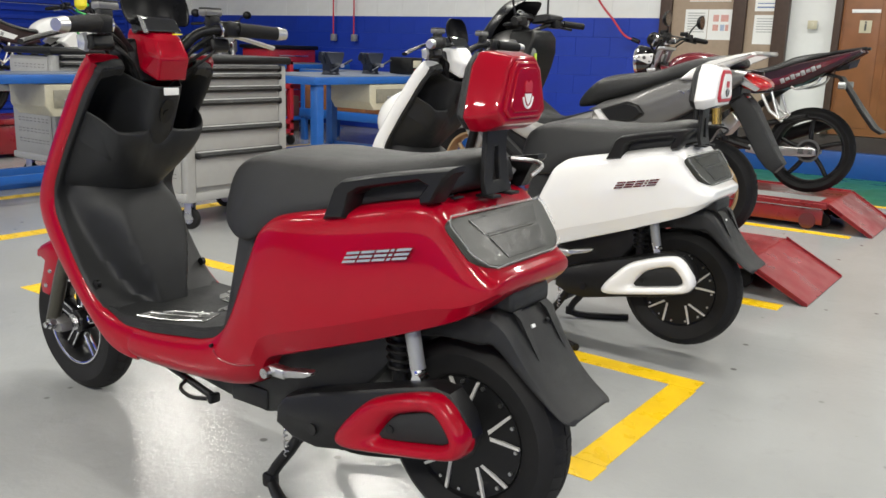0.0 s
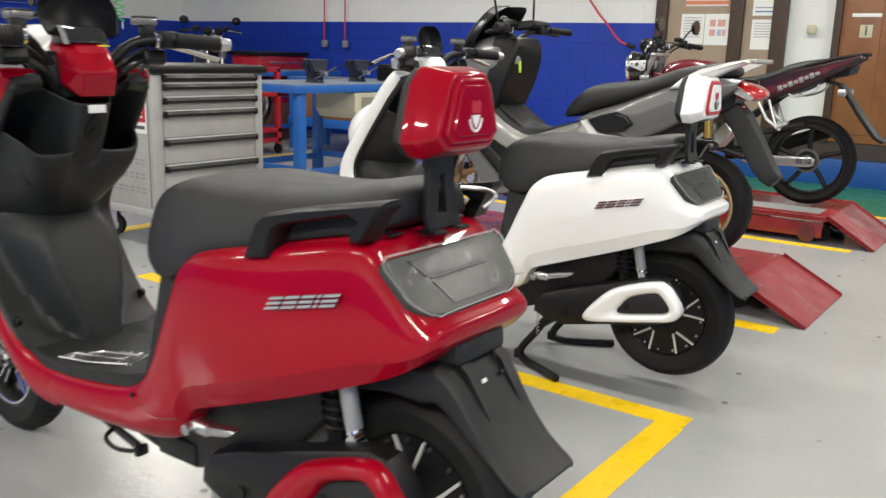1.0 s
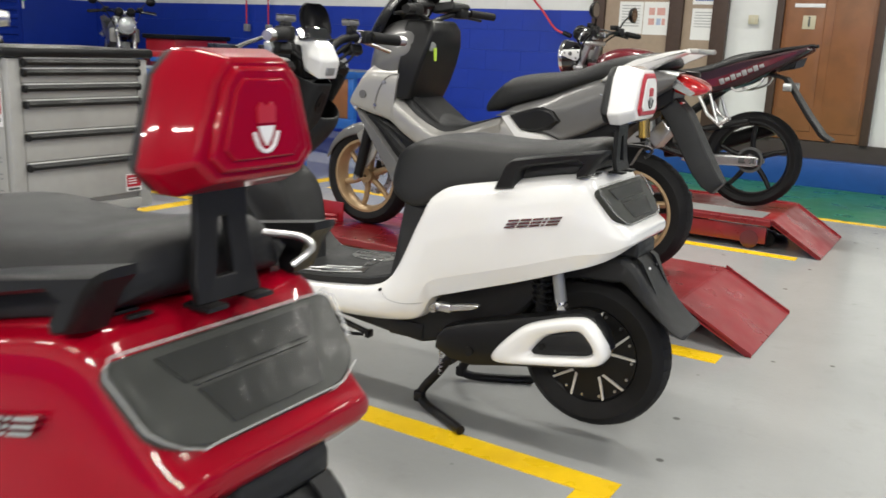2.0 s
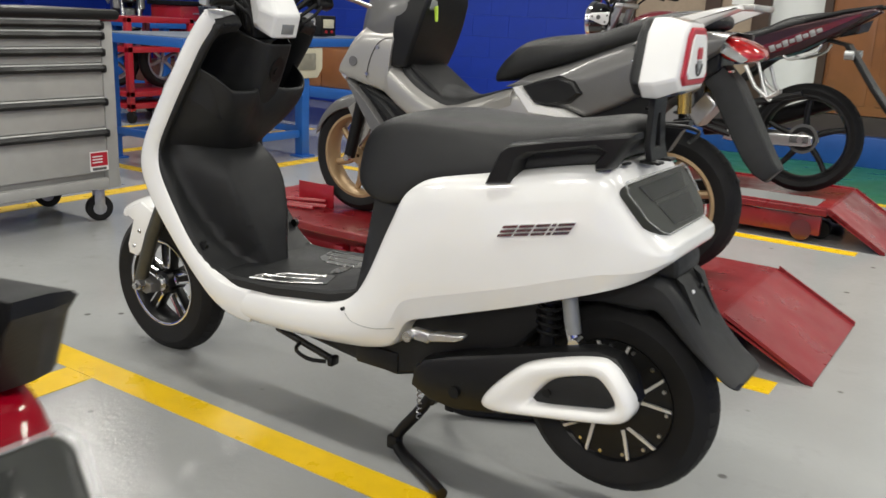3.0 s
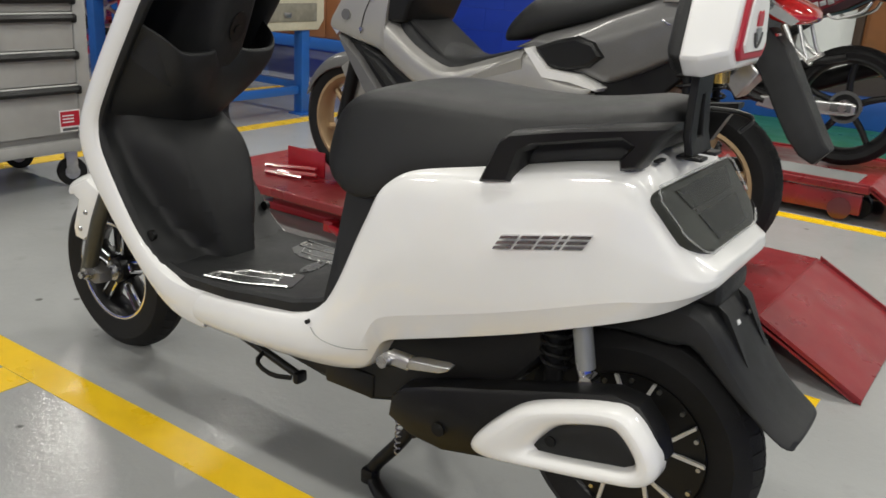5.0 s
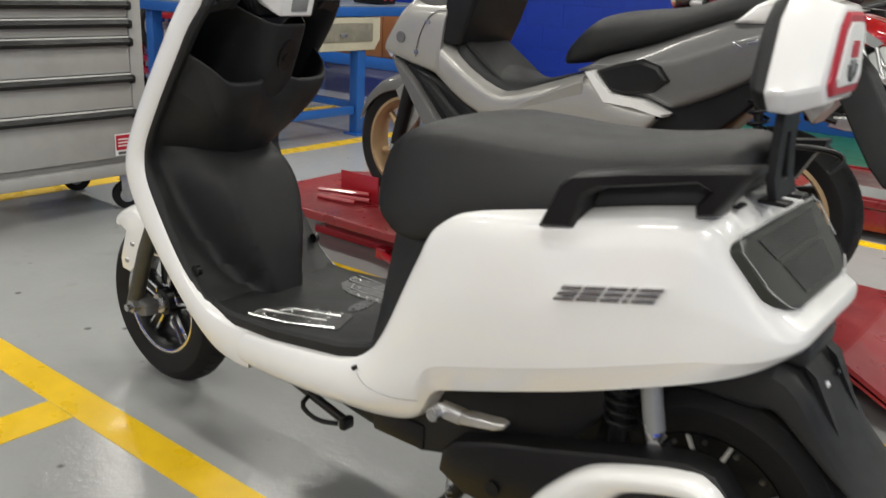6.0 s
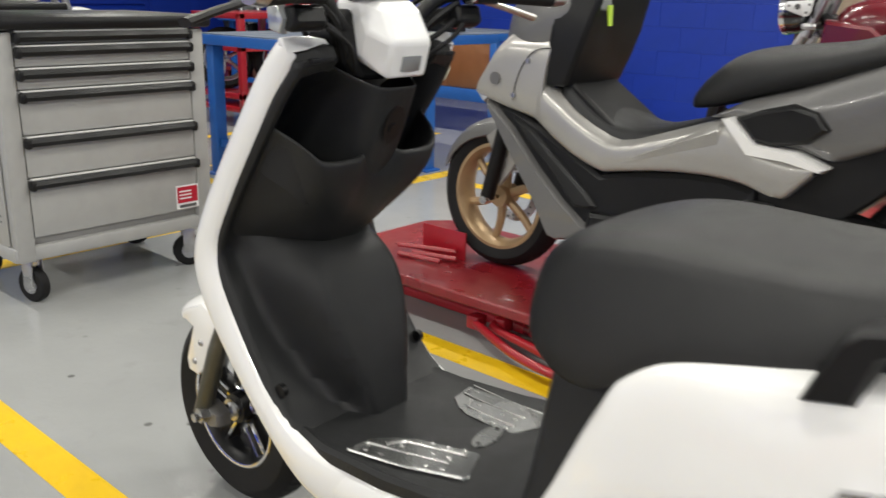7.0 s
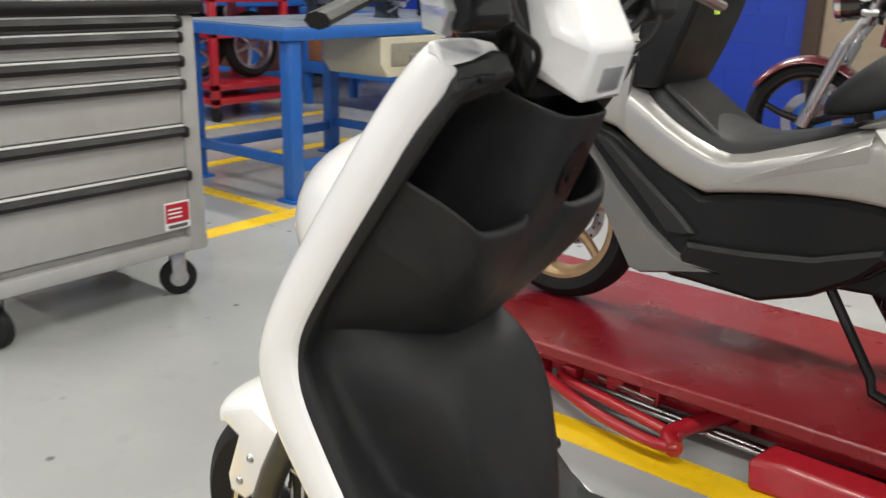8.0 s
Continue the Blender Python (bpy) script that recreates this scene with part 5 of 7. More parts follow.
tube(b2, [(-3.70, 8.6, 1.19), (-3.62, 8.6, 1.16)], 0.022, 10)
part("coupling", b2, M["plastic_black"], hs_)
# roller shutter in the west wall
e = new("roller_shutter", None)
e.location = (X0, 0, 0)
tagged(e, "closed blue ribbed roller shutter", "shutter")
for k in range(24):
    b2 = bmesh.new()
    loft(b2, [[(0.01, yy, 0.02 + k * 0.1), (0.045, yy, 0.03 + k * 0.1), (0.05, yy, 0.075 + k * 0.1), (0.01, yy, 0.112 + k * 0.1)] for yy in (3.4, 7.55)])
    part("slat", b2, M["wall_blue"], e)
b2 = bmesh.new()
box(b2, (X0 + 0.02, 8.16, 0.7), (0.03, 1.1, 1.39))
structure("wall_west_dado", b2, M["wall_blue"], "blue painted lower wall beside the shutter")


# ---- motorcycle lifts ----
def lift(name_label, xt, xr, h, y0, y1, xf, mech):
    L_ = new("motorcycle_lift", None)
    L_.location = (xf, (y0 + y1) / 2, 0)
    tagged(L_, name_label, "motorcycle lift", "motorcycle lifts")
    w = (y1 - y0) / 2
    lr, lt = xr - xf, xt - xf
    b2 = bmesh.new()
    loft(b2, [[(0.09, -w, q), (lr, -w, q), (lr, w, q), (0.09, w, q), (0.0, w - 0.1, q), (0.0, -w + 0.1, q)] for q in (h - 0.035, h)])
    dk_ = part("platform", b2, M["lift_red"], L_, "scuffed red steel platform", bevel=0.006)
    for sg in (-1, 1):
        if not mech:
            b2 = bmesh.new()
            box(b2, ((0.1 + lr) / 2, sg * (w - 0.008), h + 0.004), (lr - 0.1, 0.012, 0.012), 0.003)
            part("edge_strip", b2, M["lift_red"], dk_)
        b2 = bmesh.new()
        box(b2, (lr * 0.56, sg * (w - (0.17 if mech else 0.04)), 0.03 + (h - 0.07) / 2), (lr * 0.86, 0.02, h - 0.08), 0.004)
        part("side_beam", b2, M["tool_red"] if mech else M["lift_red"], L_)
    sl = math.atan2(h, lt - lr)
    b2 = bmesh.new()
    loft(b2, [[(lr + 0.005, yy, h - 0.002), (lt, yy, 0.004), (lt - 0.02, yy, 0.001), (lr + 0.005, yy, h - 0.022)] for yy in (-w, w)])
    rp = part("ramp", b2, M["lift_red"], L_, "hinged red steel loading ramp", bevel=0.002)
    for sg in (-1, 1):
        b2 = bmesh.new()
        loft(b2, [[(lr + 0.005, yy, h + 0.01), (lt, yy, 0.015), (lt, yy, 0.0), (lr + 0.005, yy, h - 0.012)] for yy in (sg * w, sg * (w - 0.008))])
        part("ramp_edge", b2, M["lift_red"], rp)
    b2 = bmesh.new()
    tube(b2, [(lr, -w + 0.01, h - 0.012), (lr, w - 0.01, h - 0.012)], 0.012, 8)
    part("hinge", b2, M["lift_red"], L_)
    b2 = bmesh.new()
    box(b2, (lr * 0.45, 0, 0.02), (lr * 0.7, w * (1.0 if mech else 1.5), 0.03), 0.004)
    part("base_frame", b2, M["tool_red"], L_)
    for sg in (-1, 1):
        b2 = bmesh.new()
        disc_y(b2, (lr - 0.11, 0.055), 0.05, sg * (w - 0.07), sg * (w - 0.02), 20)
        part("roller", b2, M["maroon"], L_)
        b2 = bmesh.new()
        disc_y(b2, (lr - 0.04, 0.05), 0.045, sg * (w - 0.16), sg * (w - 0.12), 20)
        part("castor", b2, M["rubber"], L_)
    return L_


lift1 = lift("red steel motorcycle lift lowered to the floor, scuffed", -0.722, -1.005, 0.155, 3.90, 4.575, -3.26, True)
lift2 = lift("dark red motorcycle lift with its ramp down", -0.79, -1.065, 0.175, 5.73, 6.45, -3.5, False)
lift3 = lift("dark red motorcycle lift by the back wall", 1.45, 1.25, 0.28, -0.3, 0.3, -0.55, False)
lift3.matrix_basis = pose(-8.69, 7.55, 0, 0, 0, 150) @ Matrix.Translation((-0.55, 0, 0))
lift4 = lift("dark red motorcycle lift behind the benches", 1.5, 1.35, 0.32, -0.3, 0.3, -0.6, False)
lift4.matrix_basis = pose(-7.5, 4.95, 0, 0, 0, -90) @ Matrix.Translation((-0.6, 0, 0))
# pale worn strip on the second lift
b2 = bmesh.new()
box(b2, (2.1, -0.2, 0.1765), (0.55, 0.22, 0.003))
part("worn_plate", b2, M["tank_grey"], lift2, "pale worn steel plate")
# front wheel guide and its small bars on the first lift
b2 = bmesh.new()
box(b2, (0.38, -0.075, 0.205), (0.2, 0.006, 0.1), 0.001)
part("wheel_guide", b2, M["tool_red"], lift1, "upright red wheel guide plate")
for p0, p1 in (((0.22, -0.14, 0.175), (0.46, -0.1, 0.19)), ((0.27, -0.19, 0.165), (0.45, -0.17, 0.168)), ((0.30, -0.15, 0.165), (0.48, -0.12, 0.172))):
    b2 = bmesh.new()
    tube(b2, [p0, p1], 0.009, 8)
    part("guide_bar", b2, M["tool_red"], lift1)
# foot pump linkage beside the first lift
e = new("foot_pump", None)
e.location = (-2.55, 3.93, 0)
tagged(e, "red foot pump linkage lying under the lift edge", "foot pump")
for nm, pts, r, mt in (("lever", [(0.0, 0.02, 0.058), (0.03, 0.0, 0.055), (0.22, -0.085, 0.05), (0.385, -0.115, 0.045), (0.44, -0.10, 0.045)], 0.014, "tool_red"), ("lever", [(0.075, 0.06, 0.058), (0.075, 0.02, 0.055), (0.26, -0.02, 0.05), (0.43, -0.055, 0.045)], 0.014, "tool_red"), ("pedal", [(0.44, -0.11, 0.045), (0.405, -0.055, 0.047), (0.455, 0.045, 0.06), (0.50, 0.10, 0.07)], 0.021, "tool_red"), ("rod", [(0.10, 0.05, 0.03), (0.50, 0.03, 0.03), (0.68, 0.03, 0.025)], 0.008, "steel"), ("rod", [(0.12, 0.075, 0.03), (0.52, 0.05, 0.03), (0.70, 0.05, 0.025)], 0.008, "steel"), ("cylinder", [(0.14, 0.10, 0.045), (0.31, 0.075, 0.045)], 0.018, "maroon")):
    b2 = bmesh.new()
    tube(b2, spline(pts, 14) if len(pts) > 2 else [tuple(q) for q in pts], r, 10)
    part(nm, b2, M[mt], e)
for px, py, d in ((0.0, 0.025, 0.05), (0.075, 0.065, 0.045), (0.19, 0.10, 0.05), (0.29, 0.09, 0.055), (0.51, 0.11, 0.06)):
    b2 = bmesh.new()
    box(b2, (px, py, 0.055), (d, 0.05, 0.045), 0.008)
    part("bracket", b2, M["tool_red"], e)
b2 = bmesh.new()
disc_y(b2, (0.535, 0.075), 0.011, 0.07, 0.09, 6)
part("bolt", b2, M["orange_plate"], e, "rusty bolt")
b2 = bmesh.new()
loft(b2, [[(0.60, -0.09, 0.0), (0.585, -0.07, 0.06), (0.62, 0.0, 0.085), (0.64, 0.06, 0.0)], [(0.66, -0.085, 0.0), (0.66, -0.06, 0.065), (0.68, 0.0, 0.085), (0.70, 0.06, 0.0)], [(0.88, -0.085, 0.0), (0.88, -0.06, 0.06), (0.88, 0.0, 0.08), (0.88, 0.06, 0.0)]])
part("pedal_box", b2, M["tool_red"], e, bevel=0.01)


# ---- roller tool cabinets ----
def tool_cabinet(m, label):
    c = new("tool_cabinet", None)
    c.matrix_basis = m
    tagged(c, label, "tool cabinet", "tool cabinets")
    W, D = 0.74, 0.54
    b2 = bmesh.new()
    box(b2, (-D / 2, W / 2, 0.53), (D - 0.03, W - 0.012, 0.72), 0.006)
    body = part("body", b2, M["cab_grey"], c)
    for yy in (0.03, W - 0.03):
        b2 = bmesh.new()
        box(b2, (-0.012, yy, 0.53), (0.055, 0.062, 0.745), 0.012)
        part("corner_post", b2, M["cab_grey"], body)
    b2 = bmesh.new()
    box(b2, (-D / 2, W / 2, 0.185), (D + 0.02, W + 0.02, 0.05), 0.01)
    part("plinth", b2, M["cab_grey"], body)
    b2 = bmesh.new()
    box(b2, (-D / 2 + 0.01, W / 2, 0.928), (D + 0.06, W + 0.05, 0.045), 0.016)
    part("top_tray", b2, M["plastic_black"], c, "moulded black plastic top tray")
    tops = (0.905, 0.86, 0.790, 0.72, 0.575, 0.437, 0.236)
    for zt, zb in zip(tops, tops[1:]):
        b2 = bmesh.new()
        box(b2, (0.0, W / 2, (zt + zb) / 2), (0.02, W - 0.125, zt - zb - 0.006), 0.003)
        d = part("drawer", b2, M["cab_grey"], c)
        b2 = bmesh.new()
        loft(b2, [[(0.008, yy, zt - 0.005), (0.034, yy, zt - 0.006), (0.041, yy, zt - 0.02), (0.034, yy, zt - 0.033), (0.008, yy, zt - 0.037)] for yy in (0.068, W - 0.066)])
        part("handle", b2, M["plastic_black"], d, "full-width black handle")
        for yy in (0.068, W - 0.066):
            b2 = bmesh.new()
            box(b2, (0.025, yy, zt - 0.022), (0.034, 0.022, 0.036), 0.010)
            part("handle_cap", b2, M["plastic_black"], d)
        b2 = bmesh.new()
        box(b2, (0.017, W / 2, zt - 0.0025), (0.016, W - 0.135, 0.005), 0.001)
        part("handle_strip", b2, M["white_metal"], d, "bright folded drawer lip")
    b2 = bmesh.new()
    box(b2, (0.0115, W - 0.105, 0.29), (0.003, 0.092, 0.088))
    lg = part("label", b2, M["white_print"], c, "red and white maker's label")
    b2 = bmesh.new()
    box(b2, (0.0135, W - 0.105, 0.299), (0.002, 0.084, 0.06))
    part("label_field", b2, M["brand_red"], lg)
    for k in range(3):
        b2 = bmesh.new()
        box(b2, (0.015, W - 0.115, 0.286 + k * 0.013), (0.002, 0.05, 0.005))
        part("label_bar", b2, M["white_print"], lg)
    b2 = bmesh.new()
    box(b2, (0.0135, W - 0.105, 0.256), (0.002, 0.07, 0.011))
    part("label_bar", b2, M["print_dark"], lg)
    # perforated flanks
    for yy, sg in ((-0.002, -1), (W + 0.002, 1)):
        b2 = bmesh.new()
        box(b2, (-D / 2, yy + sg * 0.002, 0.54), (D - 0.06, 0.004, 0.66), 0.001)
        fl = part("perforated_panel", b2, M["cab_grey"], c)
        b2 = bmesh.new()
        for i in range(8):
            for j in range(8):
                x_, z_ = -0.075 - j * 0.05, 0.29 + i * 0.075
                if x_ > -0.2 and 0.5 < z_ < 0.80:
                    continue
                for dx, dz in ((0, 0), (0.016, 0), (0, 0.02), (0.016, 0.02)):
                    box(b2, (x_ - dx, yy + sg * 0.0045, z_ + dz), (0.006, 0.002, 0.006))
        tagged(part("perforations", b2, M["print_dark"], fl), kind="stuff")
        b2 = bmesh.new()
        box(b2, (-0.10, yy + sg * 0.006, 0.685), (0.13, 0.002, 0.17))
        part("label", b2, M["white_print"], fl, "red and white maker's label")
        b2 = bmesh.new()
        box(b2, (-0.10, yy + sg * 0.0075, 0.71), (0.115, 0.002, 0.105))
        part("label_field", b2, M["brand_red"], fl)
        for k in range(3):
            b2 = bmesh.new()
            box(b2, (-0.10, yy + sg * 0.009, 0.685 + k * 0.024), (0.075, 0.002, 0.01))
            part("label_bar", b2, M["white_print"], fl)
        b2 = bmesh.new()
        box(b2, (-0.10, yy + sg * 0.0075, 0.63), (0.1, 0.002, 0.018))
        part("label_bar", b2, M["print_dark"], fl)
    for px, py, a in ((-0.06, 0.07, 0.3), (-0.06, W - 0.07, 1.2), (-D + 0.07, 0.07, 0.5), (-D + 0.07, W - 0.07, 0.9)):
        b2 = bmesh.new()
        disc_y(b2, (0, 0.06), 0.06, -0.017, 0.017, 24)
        mm = Matrix.Translation((px, py, 0)) @ Matrix.Rotation(a, 4, "Z")
        bmesh.ops.transform(b2, verts=b2.verts, matrix=mm)
        w_ = part("castor", b2, M["rubber"], c, "black swivel castor", bevel=0.006)
        b2 = bmesh.new()
        disc_y(b2, (0, 0.06), 0.03, -0.02, 0.02, 16)
        box(b2, (0.0, 0.022, 0.105), (0.045, 0.005, 0.1), 0.001)
        box(b2, (0.0, -0.022, 0.105), (0.045, 0.005, 0.1), 0.001)
        box(b2, (0.0, 0.0, 0.155), (0.07, 0.07, 0.012), 0.002)
        bmesh.ops.transform(b2, verts=b2.verts, matrix=mm)
        part("fork", b2, M["steel"], w_)
    return c


cab = tool_cabinet(pose(-3.778, 3.066, 0), "grey steel roller tool cabinet with black drawer handles")
cab2 = tool_cabinet(pose(-5.6, 3.4, 0), "grey tool cabinet standing behind the blue bench")


# ---- workbenches ----
def workbench(x0, x1, y0, y1, legs_y, label, drawer=None):
    e2 = new("workbench", None)
    e2.location = (x1, y0, 0)
    tagged(e2, label, "workbench", "workbenches")
    w, l = x1 - x0, y1 - y0
    b2 = bmesh.new()
    box(b2, (-w / 2, l / 2, 0.768), (w, l, 0.055), 0.004)
    part("top_frame", b2, M["bench_blue"], e2, "blue painted steel top frame")
    b2 = bmesh.new()
    box(b2, (-w / 2, l / 2, 0.7985), (w - 0.02, l - 0.02, 0.006), 0.001)
    part("worktop", b2, M["worktop"], e2, "worn blue-grey steel work surface")
    for yy in legs_y:
        for xx in (-0.055, -w + 0.055):
            b2 = bmesh.new()
            box(b2, (xx, yy - y0, 0.372), (0.07, 0.07, 0.735), 0.004)
            lg2 = part("leg", b2, M["bench_blue"], e2)
            b2 = bmesh.new()
            box(b2, (xx, yy - y0, 0.006), (0.12, 0.12, 0.012), 0.002)
            part("foot_plate", b2, M["bench_blue"], lg2)
        b2 = bmesh.new()
        box(b2, (-w / 2, yy - y0, 0.185), (w - 0.2, 0.04, 0.045), 0.003)
        part("cross_rail", b2, M["bench_blue"], e2)
    b2 = bmesh.new()
    box(b2, (-w + 0.055, (legs_y[0] + legs_y[-1]) / 2 - y0, 0.16), (0.04, legs_y[-1] - legs_y[0] - 0.09, 0.05), 0.003)
    part("rail", b2, M["bench_blue"], e2)
    b2 = bmesh.new()
    box(b2, (-0.055, (legs_y[0] + legs_y[-1]) / 2 - y0, 0.16), (0.04, legs_y[-1] - legs_y[0] - 0.09, 0.05), 0.003)
    part("rail", b2, M["bench_blue"], e2)
    if drawer:
        ya, yb = drawer[0] - y0, drawer[1] - y0
        b2 = bmesh.new()
        loft(b2, [[(xx, ya, 0.735), (xx, yb, 0.735), (xx, yb, 0.60), (xx, yb - 0.05, 0.535), (xx, ya + 0.05, 0.535), (xx, ya, 0.60)] for xx in (-0.42, -0.004)])
        d = part("drawer", b2, M["cream"], e2, "cream steel under-bench drawer", bevel=0.006)
        b2 = bmesh.new()
        box(b2, (0.0, (ya + yb) / 2, 0.645), (0.006, (yb - ya) * 0.74, 0.11), 0.004)
        part("drawer_front", b2, M["drawer_grey"], d)
        b2 = bmesh.new()
        box(b2, (0.006, (ya + yb) / 2 - 0.05, 0.63), (0.012, 0.06, 0.03), 0.004)
        part("drawer_catch", b2, M["steel"], d)
    return e2


workbench(-5.285, -4.43, 4.74, 6.37, (4.82, 5.78), "blue steel workbench with a worn top, vices on it", (5.36, 5.93))
workbench(-5.5, -5.08, 2.0, 3.75, (2.1, 3.62), "blue steel workbench in front of a tool cabinet", (3.05, 3.45))
workbench(-8.3, -7.45, 6.9, 8.5, (7.05, 8.3), "blue steel workbench against the blue wall")
b2 = bmesh.new()
box(b2, (-5.78, 2.9, 0.03), (0.13, 1.6, 0.06), 0.006)
tagged(part("foot_rail", b2, M["bench_blue"]), "blue steel rail along the bench foot", "rail")


def vise(x, y, a, label):
    e2 = new("bench_vice", None)
    e2.matrix_basis = pose(x, y, 0.8015, 0, 0, a)
    tagged(e2, label, "vice", "bench vices")
    b2 = bmesh.new()
    disc_y(b2, (0, 0), 0.075, 0, 0.03, 20, 0.06)
    bmesh.ops.transform(b2, verts=b2.verts, matrix=Matrix.Rotation(radians(90), 4, "X"))
    box(b2, (0.0, 0, 0.055), (0.13, 0.09, 0.07), 0.012)
    part("base", b2, M["vise_blue"], e2)
    for k, (px, nm) in enumerate(((-0.035, "fixed_jaw"), (0.065, "moving_jaw"))):
        b2 = bmesh.new()
        loft(b2, [[(px - 0.045, -0.045, 0.08), (px + 0.035, -0.045, 0.08), (px + 0.035, 0.045, 0.08), (px - 0.045, 0.045, 0.08)], [(px - 0.03, -0.075, 0.15), (px + 0.025, -0.075, 0.15), (px + 0.025, 0.075, 0.15), (px - 0.03, 0.075, 0.15)], [(px - 0.03, -0.075, 0.175), (px + 0.025, -0.075, 0.175), (px + 0.025, 0.075, 0.175), (px - 0.03, 0.075, 0.175)]])
        part(nm, b2, M["vise_blue"], e2, bevel=0.006)
    b2 = bmesh.new()
    tube(b2, [(0.05, 0, 0.075), (0.2, 0, 0.075)], 0.016, 10)
    part("screw", b2, M["steel"], e2)
    b2 = bmesh.new()
    tube(b2, [(0.185, -0.09, 0.03), (0.185, 0.09, 0.12)], 0.008, 8)
    part("handle", b2, M["vise_blue"], e2)
    b2 = bmesh.new()
    box(b2, (-0.10, 0, 0.13), (0.12, 0.075, 0.06), 0.014)
    part("anvil", b2, M["vise_blue"], e2)


vise(-4.75, 5.25, -20, "dark blue cast iron bench vice")
vise(-4.85, 5.85, -20, "dark blue cast iron bench vice, further along the bench")
e = new("power_supply", None)
e.location = (-4.7, 6.15, 0.8015)
tagged(e, "small black bench power supply", "power supply")
b2 = bmesh.new()
box(b2, (0, 0, 0.075), (0.24, 0.16, 0.14), 0.008)
part("case", b2, M["plastic_black"], e)
b2 = bmesh.new()
box(b2, (0.1215, 0, 0.09), (0.003, 0.11, 0.06), 0.001)
part("display", b2, M["cream"], e)
for yy in (-0.03, 0.03):
    b2 = bmesh.new()
    box(b2, (0.124, yy, 0.035), (0.012, 0.02, 0.02), 0.004)
    part("knob", b2, M["tool_red"], e)
b2 = bmesh.new()
box(b2, (-7.8, 7.4, 0.21), (0.5, 0.6, 0.42), 0.008)
cr = tagged(part("crate", b2, M["brown_crate"]), "brown cardboard carton on the floor", "crate")
b2 = bmesh.new()
box(b2, (-7.8, 7.4, 0.423), (0.49, 0.05, 0.005), 0.001)
part("tape", b2, M["board_tan"], cr)

# low blue bench with brown front boards, behind the vice bench
e = new("storage_bench", None)
e.location = (-5.9, 7.0, 0)
tagged(e, "blue steel storage bench with brown varnished front boards", "workbench")
for nm, c, d, mt, lb in (("top_frame", (0, 0.3, 0.735), (1.9, 0.6, 0.05), "bench_blue", ""), ("worktop", (0, 0.3, 0.763), (1.88, 0.58, 0.006), "worktop", "worn grey work surface"), ("lower_rail", (0, 0.03, 0.30), (1.9, 0.06, 0.09), "bench_blue", "")):
    b2 = bmesh.new()
    box(b2, c, d, 0.004)
    part(nm, b2, M[mt], e, lb)
for k in range(4):
    b2 = bmesh.new()
    box(b2, (-0.705 + 0.47 * k, 0.03, 0.5275), (0.462, 0.022, 0.361), 0.004)
    part("front_board", b2, M["wood_door"], e, "brown varnished board")
for px in (-0.91, 0.91):
    for py in (0.04, 0.56):
        b2 = bmesh.new()
        box(b2, (px, py, 0.3545), (0.06, 0.06, 0.709), 0.004)
        part("leg", b2, M["bench_blue"], e)

# ---- red wheel stand, red tool chest ----
e = new("wheel_stand", None)
e.location = (-6.85, 6.25, 0)
tagged(e, "red steel trolley holding loose motorcycle tyres", "trolley")
for px, py in ((-0.3, -0.32), (0.3, -0.32), (-0.3, 0.32), (0.3, 0.32)):
    b2 = bmesh.new()
    box(b2, (px, py, 0.48), (0.05, 0.05, 0.76), 0.004)
    part("upright", b2, M["tool_red"], e)
    b2 = bmesh.new()
    disc_y(b2, (px, 0.05), 0.05, py - 0.015, py + 0.015, 16)
    part("castor", b2, M["rubber"], e)
for zz in (0.14, 0.24, 0.6, 0.84):
    b2 = bmesh.new()
    box(b2, (0, 0, zz), (0.65, 0.69, 0.045), 0.004)
    part("tray", b2, M["tool_red"], e)
for k, (px, py) in enumerate(((-6.95, 6.05), (-6.75, 6.42))):
    w2 = new("loose_tyre", None)
    w2.matrix_basis = pose(px, py, 0.264, 0, 0, 70 + 20 * k)
    tagged(w2, "loose black motorcycle tyre on the red trolley", "tyre", "loose tyres")
    wheel(w2, "tyre", 0, 0.24, 0.24, 0.09, 0.17, 0.03, M["alloy"], "spokes", 0.0, 6, False)
e = new("tool_chest", None)
e.location = (-8.35, 8.15, 0)
tagged(e, "red tool chest with a black lid on a stand", "tool chest")
for zz, h in ((0.2, 0.38), (0.62, 0.38)):
    b2 = bmesh.new()
    box(b2, (0, 0, zz + h / 2 - 0.04), (0.5, 0.8, h), 0.01)
    ch = part("chest", b2, M["tool_red"], e)
    for j in range(2):
        b2 = bmesh.new()
        box(b2, (0.255, 0, zz + 0.05 + j * 0.16), (0.012, 0.74, 0.13), 0.004)
        d = part("drawer", b2, M["tool_red"], ch)
        b2 = bmesh.new()
        box(b2, (0.266, 0, zz + 0.1 + j * 0.16), (0.014, 0.5, 0.014), 0.003)
        part("handle", b2, M["steel"], d)
b2 = bmesh.new()
box(b2, (0, 0, 0.985), (0.56, 0.86, 0.05), 0.012)
part("lid", b2, M["plastic_black"], e)
for px, py in ((-0.2, -0.33), (0.2, -0.33), (-0.2, 0.33), (0.2, 0.33)):
    b2 = bmesh.new()
    disc_y(b2, (px, 0.06), 0.06, py - 0.02, py + 0.02, 16)
    box(b2, (px, py, 0.13), (0.05, 0.05, 0.08), 0.004)
    part("castor", b2, M["rubber"], e)

